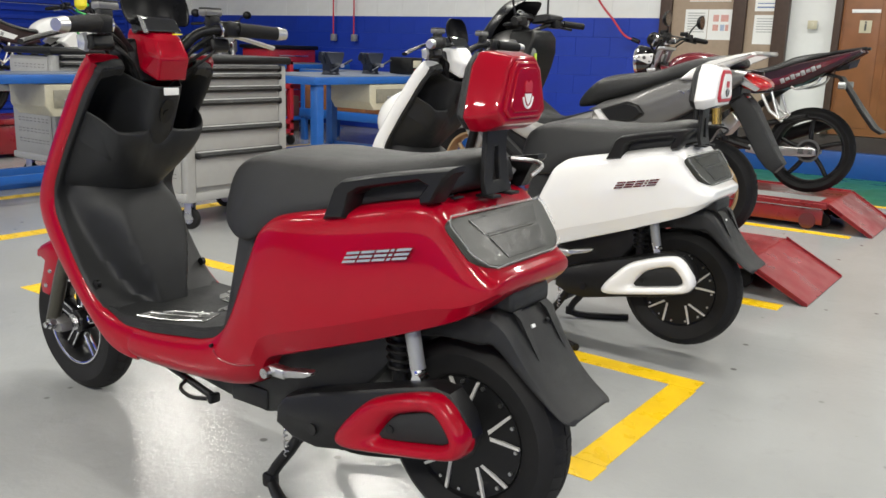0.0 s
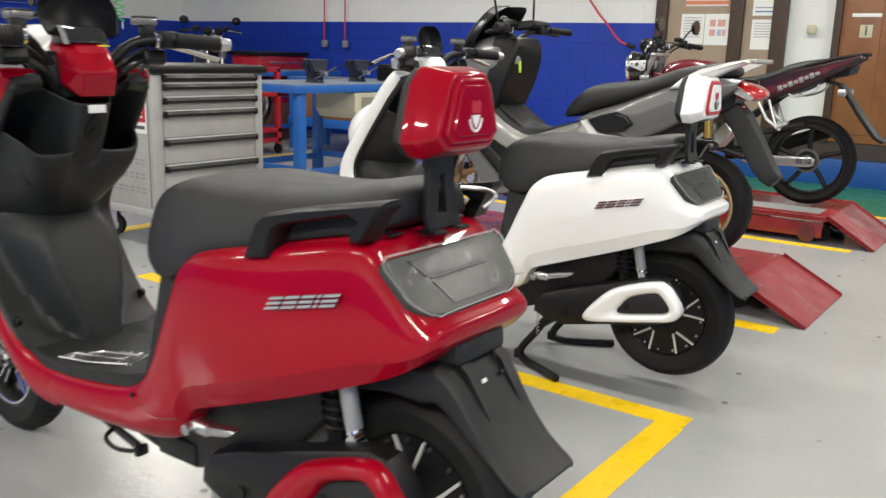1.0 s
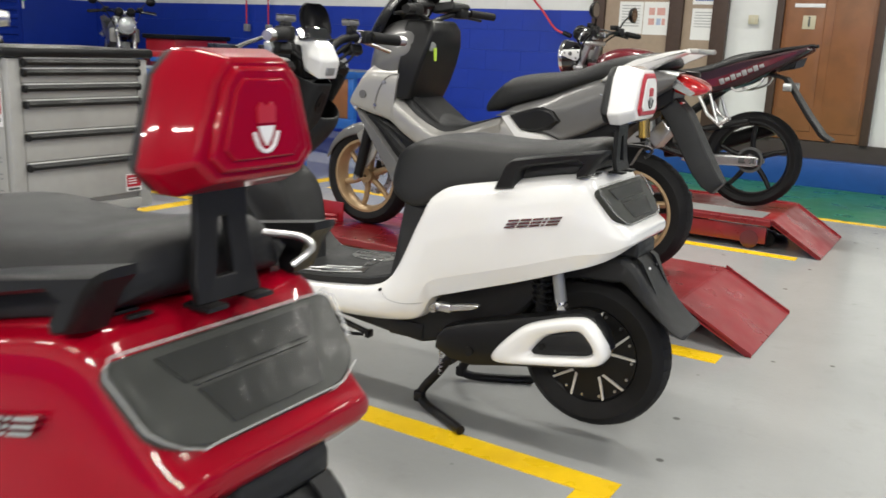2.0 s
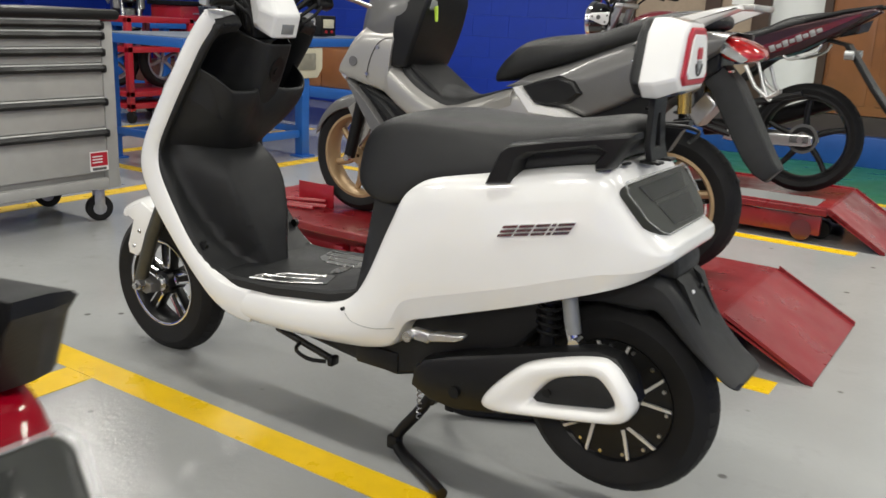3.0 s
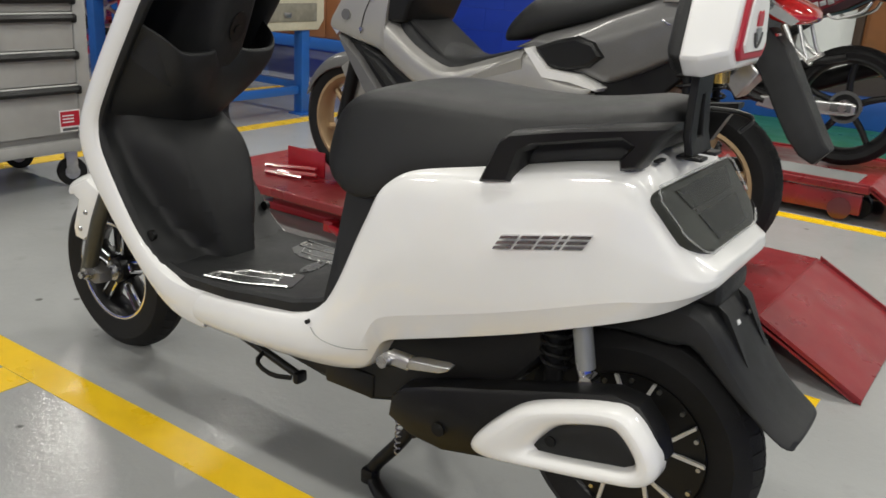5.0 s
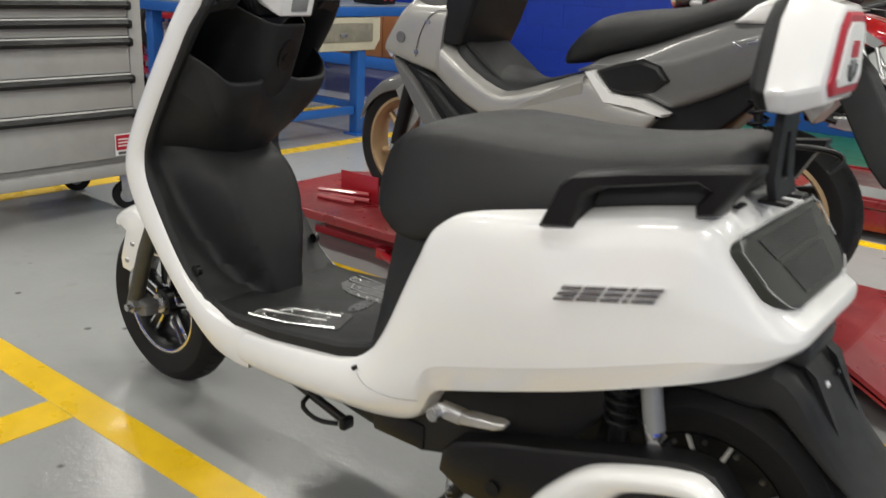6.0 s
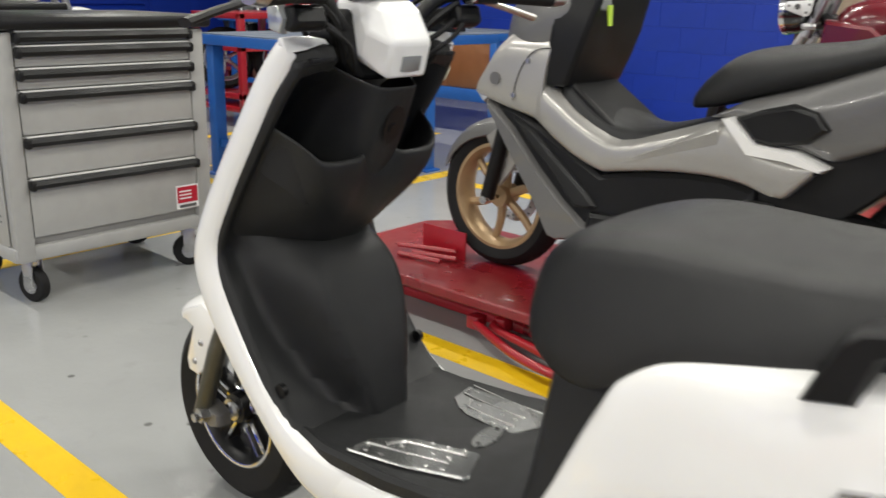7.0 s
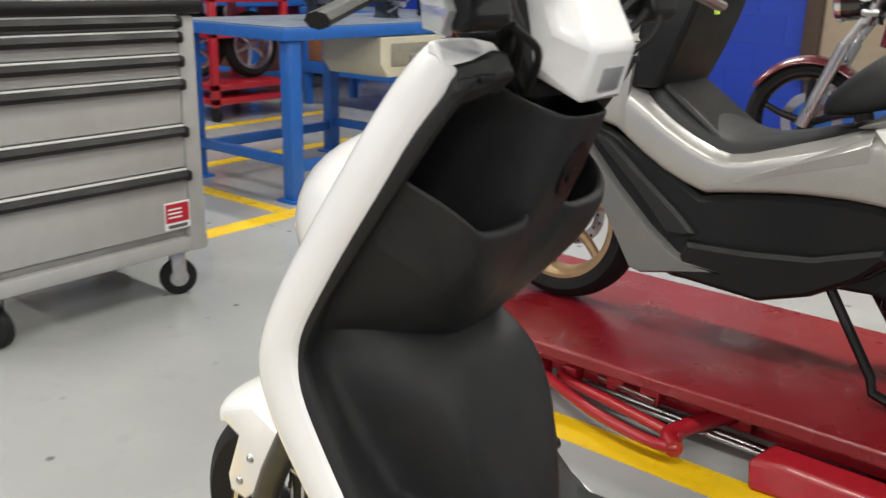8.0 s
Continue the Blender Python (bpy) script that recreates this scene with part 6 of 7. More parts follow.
# coiled green air lines hanging from the ceiling
for hx, hy, hz in ((-6.9, 4.48, 1.0), (-9.2, 6.6, 1.3)):
    b2 = bmesh.new()
    n = 26 * 8
    tube(b2, [(hx + 0.05 * math.cos(k * math.pi / 4), hy + 0.05 * math.sin(k * math.pi / 4), hz + (H - 0.02 - hz) * k / n) for k in range(n + 1)], 0.008, 6)
    ho = tagged(part("air_line", b2, M["green_cord"]), "coiled green air line hanging from the ceiling", "hose", "green air lines")
    b2 = bmesh.new()
    tube(b2, [(hx + 0.05, hy, hz), (hx + 0.05, hy, hz - 0.08)], 0.014, 8)
    part("coupling", b2, M["steel"], ho)
b2 = bmesh.new()
loft(b2, [[(-6.79 + 0.05 * math.cos(a) * r, 4.4 + 0.05 * math.sin(a) * r, q) for a in (2 * math.pi * j / 14 for j in range(14))] for q, r in ((1.25, 0.5), (1.28, 1.0), (1.33, 1.0), (1.36, 0.6))])
yr = tagged(part("hose_reel", b2, M["sticker_yellow"]), "small yellow hose balancer hanging on a cord", "hose balancer")
b2 = bmesh.new()
tube(b2, [(-6.79, 4.4, 1.35), (-6.79, 4.4, H)], 0.004, 6)
part("cord", b2, M["plastic_black"], yr)

# ---- maxi scooter on the first lift ----
def sided(name, poly, y_in, y_out, mat, parent, label="", inset=0.015, bulge=0.0, bevel=0.0):
    """The same plate on both flanks, one part each."""
    for sg in (-1, 1):
        b2 = bmesh.new()
        slab(b2, poly, sg * y_in, sg * y_out, inset, sg * bulge)
        part(name, b2, M[mat], parent, label, sharp=30, bevel=bevel)


def sections(name, rows, mat, parent, label="", sub=2, top=0.74):
    """A soft body lofted along x from rows of (x, z low, z high, half width)."""
    rings = []
    for s, zb, zt, hw in rows:
        h = zt - zb
        half = [(0.0, zt), (0.5 * hw, zt - 0.004), (top * hw, zt - 0.1 * h), (0.95 * hw, zb + 0.62 * h), (hw, zb + 0.3 * h), (0.9 * hw, zb + 0.03 * h), (0.6 * hw, zb), (0.0, zb)]
        rings.append([(s, -w, q) for w, q in half] + [(s, w, q) for w, q in reversed(half[1:-1])])
    b2 = bmesh.new()
    loft(b2, rings)
    return part(name, b2, M[mat], parent, label, subsurf=sub, sharp=85)


def skin(name, stations, profile, mat, parent, label="", fine=3):
    """A curved panel on both flanks: stations give its lower and upper edge, the profile its half width from one to the other."""
    for sg in (-1, 1):
        rings = []
        for k in range((len(stations) - 1) * fine + 1):
            i = min(k // fine, len(stations) - 2)
            f = k / fine - i
            a = [u + (v - u) * f for u, v in zip(stations[i], stations[i + 1])]
            row = []
            for h, y in profile:
                x, z = a[0] + (a[2] - a[0]) * h, a[1] + (a[3] - a[1]) * h
                row.append((x, sg * y, z))
            rings.append(row)
        b2 = bmesh.new()
        loft(b2, rings, closed=False, caps=False)
        part(name, b2, M[mat], parent, label, sharp=60, subsurf=1, solid=0.003)


mx = new("maxi_scooter", None)
mx.location = (-2.9, 4.238, 0)
tagged(mx, "grey and silver maxi scooter with gold wheels on the red lift", "scooter")
LZ = 0.157
nf = wheel(mx, "front_wheel", 0.222, LZ + 0.24, 0.24, 0.105, 0.172, 0.035, M["gold_wheel"], "spokes", 0.0, 6, False)
b2 = bmesh.new()
lathe_y(b2, [(0.07, 0.058), (0.1, 0.058), (0.1, 0.053), (0.07, 0.053)], (0.222, 0, LZ + 0.24), 40)
part("brake_disc", b2, M["steel"], nf, "drilled steel brake disc")
b2 = bmesh.new()
for k in range(24):
    a = 2 * math.pi * k / 24
    disc_y(b2, (0.222 + (0.08 + 0.01 * (k % 2)) * math.cos(a), LZ + 0.24 + (0.08 + 0.01 * (k % 2)) * math.sin(a)), 0.005, 0.052, 0.0595, 8)
tagged(part("disc_hole", b2, M["print_dark"], nf), kind="stuff")
nr = wheel(mx, "rear_wheel", 1.575, LZ + 0.245, 0.245, 0.13, 0.17, 0.04, M["gold_wheel"], "spokes", 0.0, 6, False)
for sg in (-1, 1):
    b2 = bmesh.new()
    tube(b2, [(0.36, sg * 0.085, 0.86), (0.285, sg * 0.085, 0.66)], 0.019, 12)
    tube(b2, [(0.29, sg * 0.085, 0.68), (0.215, sg * 0.085, 0.40)], 0.025, 12, 0.024)
    fk = part("fork_leg", b2, M["plastic_black"], mx, "black fork leg")
    b2 = bmesh.new()
    disc_y(b2, (0.222, LZ + 0.24), 0.014, sg * 0.1, sg * 0.118, 10)
    part("axle_bolt", b2, M["steel"], fk)
# front mudguard
b2 = bmesh.new()
rings = []
for k in range(10):
    a = radians(165 - k * 14)
    rr = 0.262
    d = Vector((math.cos(a), 0, math.sin(a)))
    c = Vector((0.222, 0, LZ + 0.24)) + d * rr
    hw = 0.045 + 0.025 * math.sin(min(1, k / 4) * math.pi / 2)
    rings.append([c + Vector((0, -hw, 0)) - d * 0.06 * (0.4 + 0.6 * math.sin(k / 9 * math.pi)), c + Vector((0, -hw * 0.9, 0)) - d * 0.008, c + d * 0.008, c + Vector((0, hw * 0.9, 0)) - d * 0.008, c + Vector((0, hw, 0)) - d * 0.06 * (0.4 + 0.6 * math.sin(k / 9 * math.pi))])
loft(b2, rings, closed=False)
mgd = part("front_mudguard", b2, M["gunmetal"], mx, subsurf=1, solid=0.004)
sided("mudguard_side", [(0.19, 0.60), (0.30, 0.68), (0.36, 0.62), (0.30, 0.50), (0.25, 0.44), (0.235, 0.52)], 0.06, 0.072, "silver_paint", mgd, inset=0.004)
# silver flank fairing
skin("flank_fairing", ((0.225, 0.748, 0.24, 0.80), (0.28, 0.728, 0.29, 0.90), (0.34, 0.712, 0.345, 0.945), (0.40, 0.70, 0.43, 0.947), (0.445, 0.688, 0.51, 0.946), (0.46, 0.68, 0.492, 0.868), (0.475, 0.672, 0.478, 0.796), (0.52, 0.64, 0.525, 0.766), (0.58, 0.605, 0.585, 0.726), (0.64, 0.58, 0.645, 0.694), (0.69, 0.566, 0.70, 0.672), (0.73, 0.573, 0.735, 0.665), (0.78, 0.581, 0.78, 0.672), (0.85, 0.592, 0.85, 0.695), (0.92, 0.599, 0.93, 0.722), (1.0, 0.602, 1.0, 0.748), (1.05, 0.60, 1.05, 0.764), (1.09, 0.596, 1.085, 0.73), (1.12, 0.59, 1.125, 0.697), (1.17, 0.575, 1.18, 0.69), (1.205, 0.575, 1.23, 0.685), (1.27, 0.645, 1.28, 0.67)), ((0.0, 0.12), (0.0, 0.160), (0.05, 0.168), (0.14, 0.172), (0.22, 0.174), (0.30, 0.1755), (0.38, 0.1765), (0.46, 0.177), (0.54, 0.177), (0.62, 0.1765), (0.70, 0.1755), (0.76, 0.174), (0.81, 0.171), (0.87, 0.163), (0.94, 0.149), (1.0, 0.134), (1.0, 0.10)), "silver_paint", mx, "silver painted flank fairing", 4)
# wedge pressed out of the fairing, widening to the rear
for sg in (-1, 1):
    b2 = bmesh.new()
    rings = []
    for k in range(13):
        f = k / 12
        x, low, high, lift_y = 0.755 + 0.275 * f, 0.603 + 0.088 * f, 0.609 + 0.118 * f, 0.1765 + 0.009 * min(1.0, f * 2.5)
        rings.append([(x, sg * 0.165, low), (x, sg * 0.1775, low), (x, sg * lift_y, high), (x, sg * (lift_y - 0.002), high + 0.004 * f), (x, sg * 0.1725, high + 0.016 * f), (x, sg * 0.16, high + 0.016 * f)])
    loft(b2, rings)
    part("fairing_wedge", b2, M["silver_paint"], mx, "", sharp=25)
# the blade below the tail panel, its highlight painted in with a paler silver
sided("trim_blade", [(1.03, 0.757), (1.058, 0.764), (1.125, 0.704), (1.225, 0.696), (1.30, 0.664), (1.288, 0.652), (1.20, 0.668), (1.105, 0.672)], 0.12, 0.1835, "silver_bright", mx, "silver trim with its white highlight put into the colour", 0.004)
for sg in (-1, 1):
    b2 = bmesh.new()
    disc_y(b2, (0.305, 0.80), 0.019, sg * 0.168, sg * 0.1815, 20)
    part("round_badge", b2, M["gunmetal"], mx, "plain round badge")
    for q in ((0.425, 0.86), (0.375, 0.755), (1.25, 0.668)):
        b2 = bmesh.new()
        disc_y(b2, q, 0.008, sg * 0.168, sg * 0.181, 10)
        part("rivet", b2, M["steel"], mx)
# seam across the nose of the fairing
for sg in (-1, 1):
    b2 = bmesh.new()
    tube(b2, spline([(0.372, sg * 0.1775, 0.74), (0.385, sg * 0.1785, 0.80), (0.415, sg * 0.1785, 0.86), (0.455, sg * 0.1775, 0.892), (0.498, sg * 0.174, 0.898)], 16), 0.0016, 5)
    part("panel_seam", b2, M["plastic_dark"], mx, "fine seam across the fairing nose")
# front lamp nose
sided("headlamp", [(0.205, 0.755), (0.225, 0.80), (0.275, 0.80), (0.285, 0.74), (0.25, 0.71)], 0.05, 0.165, "lamp_glass", mx, "clear headlamp corner", 0.012)
# black lower fairing with its maroon-grey edge
sided("lower_fairing", [(0.28, 0.722), (0.34, 0.724), (0.456, 0.676), (0.57, 0.614), (0.677, 0.56), (0.76, 0.582), (0.93, 0.604), (1.05, 0.606), (1.13, 0.588), (1.14, 0.50), (1.06, 0.43), (0.95, 0.37), (0.845, 0.335), (0.62, 0.335), (0.53, 0.36), (0.45, 0.47), (0.36, 0.60)], 0.08, 0.150, "plastic_black", mx, "black lower fairing", 0.02)
sided("step_panel", [(0.655, 0.447), (0.80, 0.454), (0.946, 0.472), (1.09, 0.52), (1.105, 0.49), (1.043, 0.428), (0.95, 0.37), (0.845, 0.333), (0.62, 0.347), (0.64, 0.40)], 0.1, 0.172, "plastic_black", mx, "", 0.016)
sided("scoop", [(0.36, 0.692), (0.44, 0.664), (0.52, 0.597), (0.64, 0.505), (0.685, 0.462), (0.655, 0.446), (0.60, 0.445), (0.52, 0.53), (0.42, 0.62)], 0.1, 0.166, "plastic_dark", mx, inset=0.014)
sided("lower_blade", [(0.262, 0.735), (0.30, 0.712), (0.37, 0.655), (0.47, 0.548), (0.56, 0.465), (0.635, 0.41), (0.66, 0.401), (0.757, 0.394), (0.76, 0.381), (0.62, 0.352), (0.55, 0.337), (0.515, 0.345), (0.45, 0.452), (0.36, 0.575), (0.27, 0.70)], 0.1, 0.176, "gunmetal", mx, "dark grey fairing blade", 0.01)
b2 = bmesh.new()
loft(b2, [[(s, -hw, zb), (s, -hw, zt), (s, hw, zt), (s, hw, zb)] for s, zb, zt, hw in ((0.42, 0.62, 0.90, 0.09), (0.55, 0.47, 0.80, 0.12), (0.75, 0.38, 0.66, 0.13), (1.1, 0.40, 0.70, 0.13), (1.3, 0.50, 0.74, 0.12), (1.55, 0.74, 0.86, 0.1), (1.72, 0.86, 0.93, 0.08))])
part("chassis_core", b2, M["plastic_black"], mx, bevel=0.01)
# inner leg shield and the tunnel
sections("tunnel", ((0.49, 0.70, 0.86, 0.13), (0.53, 0.68, 0.815, 0.145), (0.58, 0.65, 0.775, 0.15), (0.64, 0.62, 0.735, 0.15), (0.70, 0.60, 0.706, 0.15), (0.76, 0.60, 0.694, 0.15), (0.85, 0.62, 0.715, 0.15), (0.95, 0.65, 0.745, 0.148), (1.03, 0.68, 0.765, 0.14)), "plastic_dark", mx, "dark plastic centre tunnel", 1, 0.86)
b2 = bmesh.new()
loft(b2, [[(s0, -hw, q), (s1, -hw * 0.9, q), (s1 + 0.01, 0, q), (s1, hw * 0.9, q), (s0, hw, q)] for q, s0, s1, hw in ((0.79, 0.47, 0.54, 0.165), (0.87, 0.48, 0.575, 0.17), (0.95, 0.49, 0.605, 0.17), (1.03, 0.49, 0.63, 0.16), (1.10, 0.49, 0.64, 0.135), (1.14, 0.49, 0.62, 0.11))])
part("inner_shield", b2, M["plastic_black"], mx, "black inner leg shield", bevel=0.012)
b2 = bmesh.new()
box(b2, (0.625, -0.10, 1.03), (0.02, 0.05, 0.05), 0.01)
part("key_socket", b2, M["tank_grey"], mx)
b2 = bmesh.new()
tube(b2, [(0.64, -0.10, 1.02), (0.647, -0.105, 0.965)], 0.009, 8, 0.007, 0.4)
part("key_tag", b2, M["fluo"], mx, "fluorescent yellow key tag")
# front cowl, screen, dash
sections("front_cowl", ((0.24, 0.80, 0.90, 0.04), (0.29, 0.78, 1.03, 0.12), (0.36, 0.80, 1.13, 0.165), (0.46, 0.85, 1.15, 0.175), (0.54, 0.92, 1.14, 0.165), (0.60, 0.98, 1.12, 0.14)), "gunmetal", mx, "dark grey front cowl", 2)
b2 = bmesh.new()
loft(b2, [[(s + 0.16 * (w / hw) ** 2, w, q) for w in [hw * (j / 6 - 1) for j in range(13)]] for q, s, hw in ((1.04, 0.20, 0.12), (1.10, 0.235, 0.15), (1.17, 0.285, 0.16), (1.23, 0.335, 0.15), (1.275, 0.38, 0.12), (1.295, 0.41, 0.07))], closed=False)
part("windscreen", b2, M["screen_black"], mx, "dark smoked windscreen", solid=0.005, subsurf=1)
b2 = bmesh.new()
box(b2, (0, 0, 0), (0.12, 0.15, 0.04), 0.015, Matrix.Translation((0.47, 0, 1.185)) @ Matrix.Rotation(radians(-35), 4, "Y"))
part("dash", b2, M["plastic_black"], mx)
b2 = bmesh.new()
lathe_y(b2, [(0.045, -0.004), (0.05, -0.004), (0.05, 0.004), (0.045, 0.004)], (0, 0, 0), 24)
bmesh.ops.transform(b2, verts=b2.verts, matrix=Matrix.Translation((0.505, -0.02, 1.2)) @ Matrix.Rotation(radians(60), 4, "Y") @ Matrix.Rotation(radians(90), 4, "X"))
part("dial_ring", b2, M["tank_grey"], mx)
for sg in (-1, 1):
    b2 = bmesh.new()
    tube(b2, spline([(0.55, 0, 1.13), (0.56, sg * 0.12, 1.165), (0.60, sg * 0.22, 1.185), (0.655, sg * 0.35, 1.175)], 12), 0.012, 10)
    bar = part("handlebar", b2, M["plastic_black"], mx)
    b2 = bmesh.new()
    tube(b2, [(0.61, sg * 0.24, 1.183), (0.665, sg * 0.37, 1.174)], 0.018, 12)
    part("grip", b2, M["rubber"], bar)
    b2 = bmesh.new()
    box(b2, (0.585, sg * 0.19, 1.18), (0.06, 0.07, 0.05), 0.012)
    part("switch_housing", b2, M["plastic_black"], bar)
    b2 = bmesh.new()
    tube(b2, [(0.56, sg * 0.2, 1.17), (0.60, sg * 0.36, 1.155)], 0.007, 8)
    part("brake_lever", b2, M["plastic_black"], bar)
    b2 = bmesh.new()
    tube(b2, [(0.55, sg * 0.17, 1.2), (0.53, sg * 0.2, 1.36)], 0.006, 8)
    part("mirror_stem", b2, M["plastic_black"], bar)
b2 = bmesh.new()
loft(b2, [[(0.50, 0.07, 1.17), (0.60, 0.11, 1.19), (0.63, 0.22, 1.2), (0.56, 0.20, 1.17)], [(0.49, 0.07, 1.22), (0.59, 0.11, 1.235), (0.62, 0.22, 1.225), (0.55, 0.20, 1.22)]])
part("bar_cover", b2, M["plastic_black"], mx, bevel=0.012)
# seat, tail panels, grab rail
sections("seat", ((0.885, 0.757, 0.79, 0.06), (0.92, 0.762, 0.835, 0.10), (0.98, 0.772, 0.89, 0.125), (1.03, 0.79, 0.924, 0.138), (1.14, 0.825, 0.942, 0.15), (1.26, 0.86, 0.952, 0.152), (1.32, 0.885, 0.966, 0.15), (1.385, 0.905, 0.988, 0.147), (1.44, 0.925, 1.01, 0.142), (1.50, 0.94, 1.026, 0.136), (1.58, 0.955, 1.042, 0.125), (1.68, 0.975, 1.045, 0.09), (1.72, 0.99, 1.02, 0.05)), "vinyl", mx, "stepped black vinyl seat", 2)
skin("tail_panel", ((0.99, 0.752, 0.995, 0.758), (1.06, 0.757, 1.06, 0.80), (1.125, 0.70, 1.13, 0.824), (1.225, 0.695, 1.22, 0.855), (1.30, 0.672, 1.32, 0.90), (1.41, 0.72, 1.42, 0.94), (1.50, 0.77, 1.51, 0.962), (1.62, 0.85, 1.62, 0.977), (1.70, 0.90, 1.70, 0.979), (1.74, 0.93, 1.76, 0.974)), ((0.0, 0.06), (0.0, 0.138), (0.06, 0.148), (0.2, 0.153), (0.5, 0.157), (0.62, 0.156), (0.68, 0.152), (0.85, 0.138), (1.0, 0.122), (1.0, 0.05)), "gunmetal", mx, "dark grey tail panel", 3)
sided("side_pocket", [(1.062, 0.762), (1.115, 0.708), (1.165, 0.70), (1.25, 0.718), (1.296, 0.755), (1.262, 0.795), (1.20, 0.808), (1.12, 0.785)], 0.12, 0.176, "plastic_black", mx, "black moulded side insert", 0.012)
for sg in (-1, 1):
    for k, (px, pz, w) in enumerate(((1.47, 0.868, 0.03), (1.51, 0.878, 0.03), (1.55, 0.888, 0.03), (1.59, 0.898, 0.03))):
        b2 = bmesh.new()
        box(b2, (0, 0, 0), (w, 0.003, 0.006), 0.0005, Matrix.Translation((px, sg * 0.158, pz)) @ Matrix.Rotation(radians(-20 if k % 2 else 25), 4, "Y"))
        part("badge_bar", b2, M["chrome"], mx)
    b2 = bmesh.new()
    slab(b2, [(1.445, 0.922), (1.50, 0.972), (1.58, 1.014), (1.70, 1.046), (1.775, 1.06), (1.785, 1.045), (1.70, 1.008), (1.61, 0.958), (1.535, 0.925)], sg * 0.11, sg * 0.16, 0.012)
    part("grab_rail", b2, M["silver_bright"], mx, "silver grab rail")
b2 = bmesh.new()
box(b2, (1.79, 0, 1.052), (0.05, 0.24, 0.02), 0.008)
part("grab_bridge", b2, M["silver_paint"], mx)
sections("tail_lamp", ((1.70, 0.90, 0.975, 0.10), (1.76, 0.885, 0.965, 0.10), (1.81, 0.885, 0.945, 0.085), (1.84, 0.90, 0.925, 0.05)), "tail_red", mx, "red tail lamp", 1)
for sg in (-1, 1):
    b2 = bmesh.new()
    loft(b2, [[(1.70, sg * 0.10, 0.925), (1.73, sg * 0.108, 0.945), (1.72, sg * 0.09, 0.955)], [(1.79, sg * 0.095, 0.885), (1.81, sg * 0.10, 0.898), (1.80, sg * 0.08, 0.905)]])
    part("indicator", b2, M["lamp_glass"], mx, "clear indicator lens")
# mudguard and plate carrier behind the rear wheel
b2 = bmesh.new()
loft(b2, [[(s - d, -hw, q - 0.03), (s - d * 0.3, -hw, q - 0.005), (s + 0.012, -hw * 0.75, q + 0.012), (s + 0.012, hw * 0.75, q + 0.012), (s - d * 0.3, hw, q - 0.005), (s - d, hw, q - 0.03), (s - d * 0.8, 0, q - 0.036)] for s, q, hw, d in ((1.64, 0.88, 0.06, 0.03), (1.715, 0.86, 0.06, 0.06), (1.765, 0.81, 0.06, 0.066), (1.80, 0.75, 0.058, 0.066), (1.84, 0.68, 0.058, 0.064), (1.878, 0.615, 0.058, 0.06), (1.905, 0.572, 0.056, 0.048), (1.922, 0.55, 0.046, 0.026))])
part("rear_mudguard", b2, M["plastic_dark"], mx, "long curved black plate carrier", bevel=0.006)
b2 = bmesh.new()
box(b2, (1.74, -0.02, 0.845), (0.012, 0.05, 0.03), 0.004)
part("reflector", b2, M["tail_red"], mx)
# drive case, springs, silencer, pegs
b2 = bmesh.new()
slab(b2, [(1.05, 0.40), (1.15, 0.53), (1.35, 0.55), (1.60, 0.50), (1.70, 0.42), (1.66, 0.34), (1.50, 0.33), (1.20, 0.36)], -0.06, -0.135, 0.02)
part("drive_case", b2, M["plastic_black"], mx, "black drive case")
b2 = bmesh.new()
slab(b2, [(1.16, 0.42), (1.24, 0.50), (1.40, 0.515), (1.56, 0.47), (1.60, 0.40), (1.40, 0.37), (1.22, 0.38)], -0.13, -0.145, 0.01)
part("case_cover", b2, M["gunmetal"], mx)
for sg in (-1, 1):
    b2 = bmesh.new()
    n = 70
    tube(b2, [(1.56 - 0.02 * k / n + 0.026 * math.cos(k * 0.72), sg * 0.13 + 0.026 * math.sin(k * 0.72), 0.50 + 0.24 * k / n) for k in range(n + 1)], 0.005, 6)
    sp = part("shock_spring", b2, M["plastic_black"], mx)
    b2 = bmesh.new()
    tube(b2, [(1.565, sg * 0.13, 0.46), (1.535, sg * 0.13, 0.80)], 0.013, 10)
    part("damper", b2, M["plastic_black"], sp)
    b2 = bmesh.new()
    tube(b2, [(1.64, sg * 0.13, 0.72), (1.63, sg * 0.13, 0.83)], 0.022, 14)
    part("gas_reservoir", b2, M["gold"], sp, "gold shock absorber reservoir")
b2 = bmesh.new()
loft(b2, [[(s, y_ + dy, q + dz) for dy, dz in ((-0.035, -0.05), (0.035, -0.05), (0.045, 0.03), (-0.03, 0.045))] for s, y_, q in ((1.05, 0.12, 0.34), (1.3, 0.16, 0.36), (1.75, 0.19, 0.45))])
part("silencer", b2, M["plastic_black"], mx, bevel=0.012)
b2 = bmesh.new()
loft(b2, [[(1.62, -0.05, 0.72), (1.68, -0.06, 0.79), (1.72, -0.06, 0.75), (1.66, -0.05, 0.67)], [(1.62, 0.05, 0.72), (1.68, 0.06, 0.79), (1.72, 0.06, 0.75), (1.66, 0.05, 0.67)]])
part("hanger_plate", b2, M["alloy"], mx, bevel=0.006)
for sg in (-1, 1):
    b2 = bmesh.new()
    box(b2, (1.14, sg * 0.16, 0.54), (0.08, 0.05, 0.035), 0.01)
    part("foot_peg", b2, M["alloy"], mx, "folded aluminium foot peg")
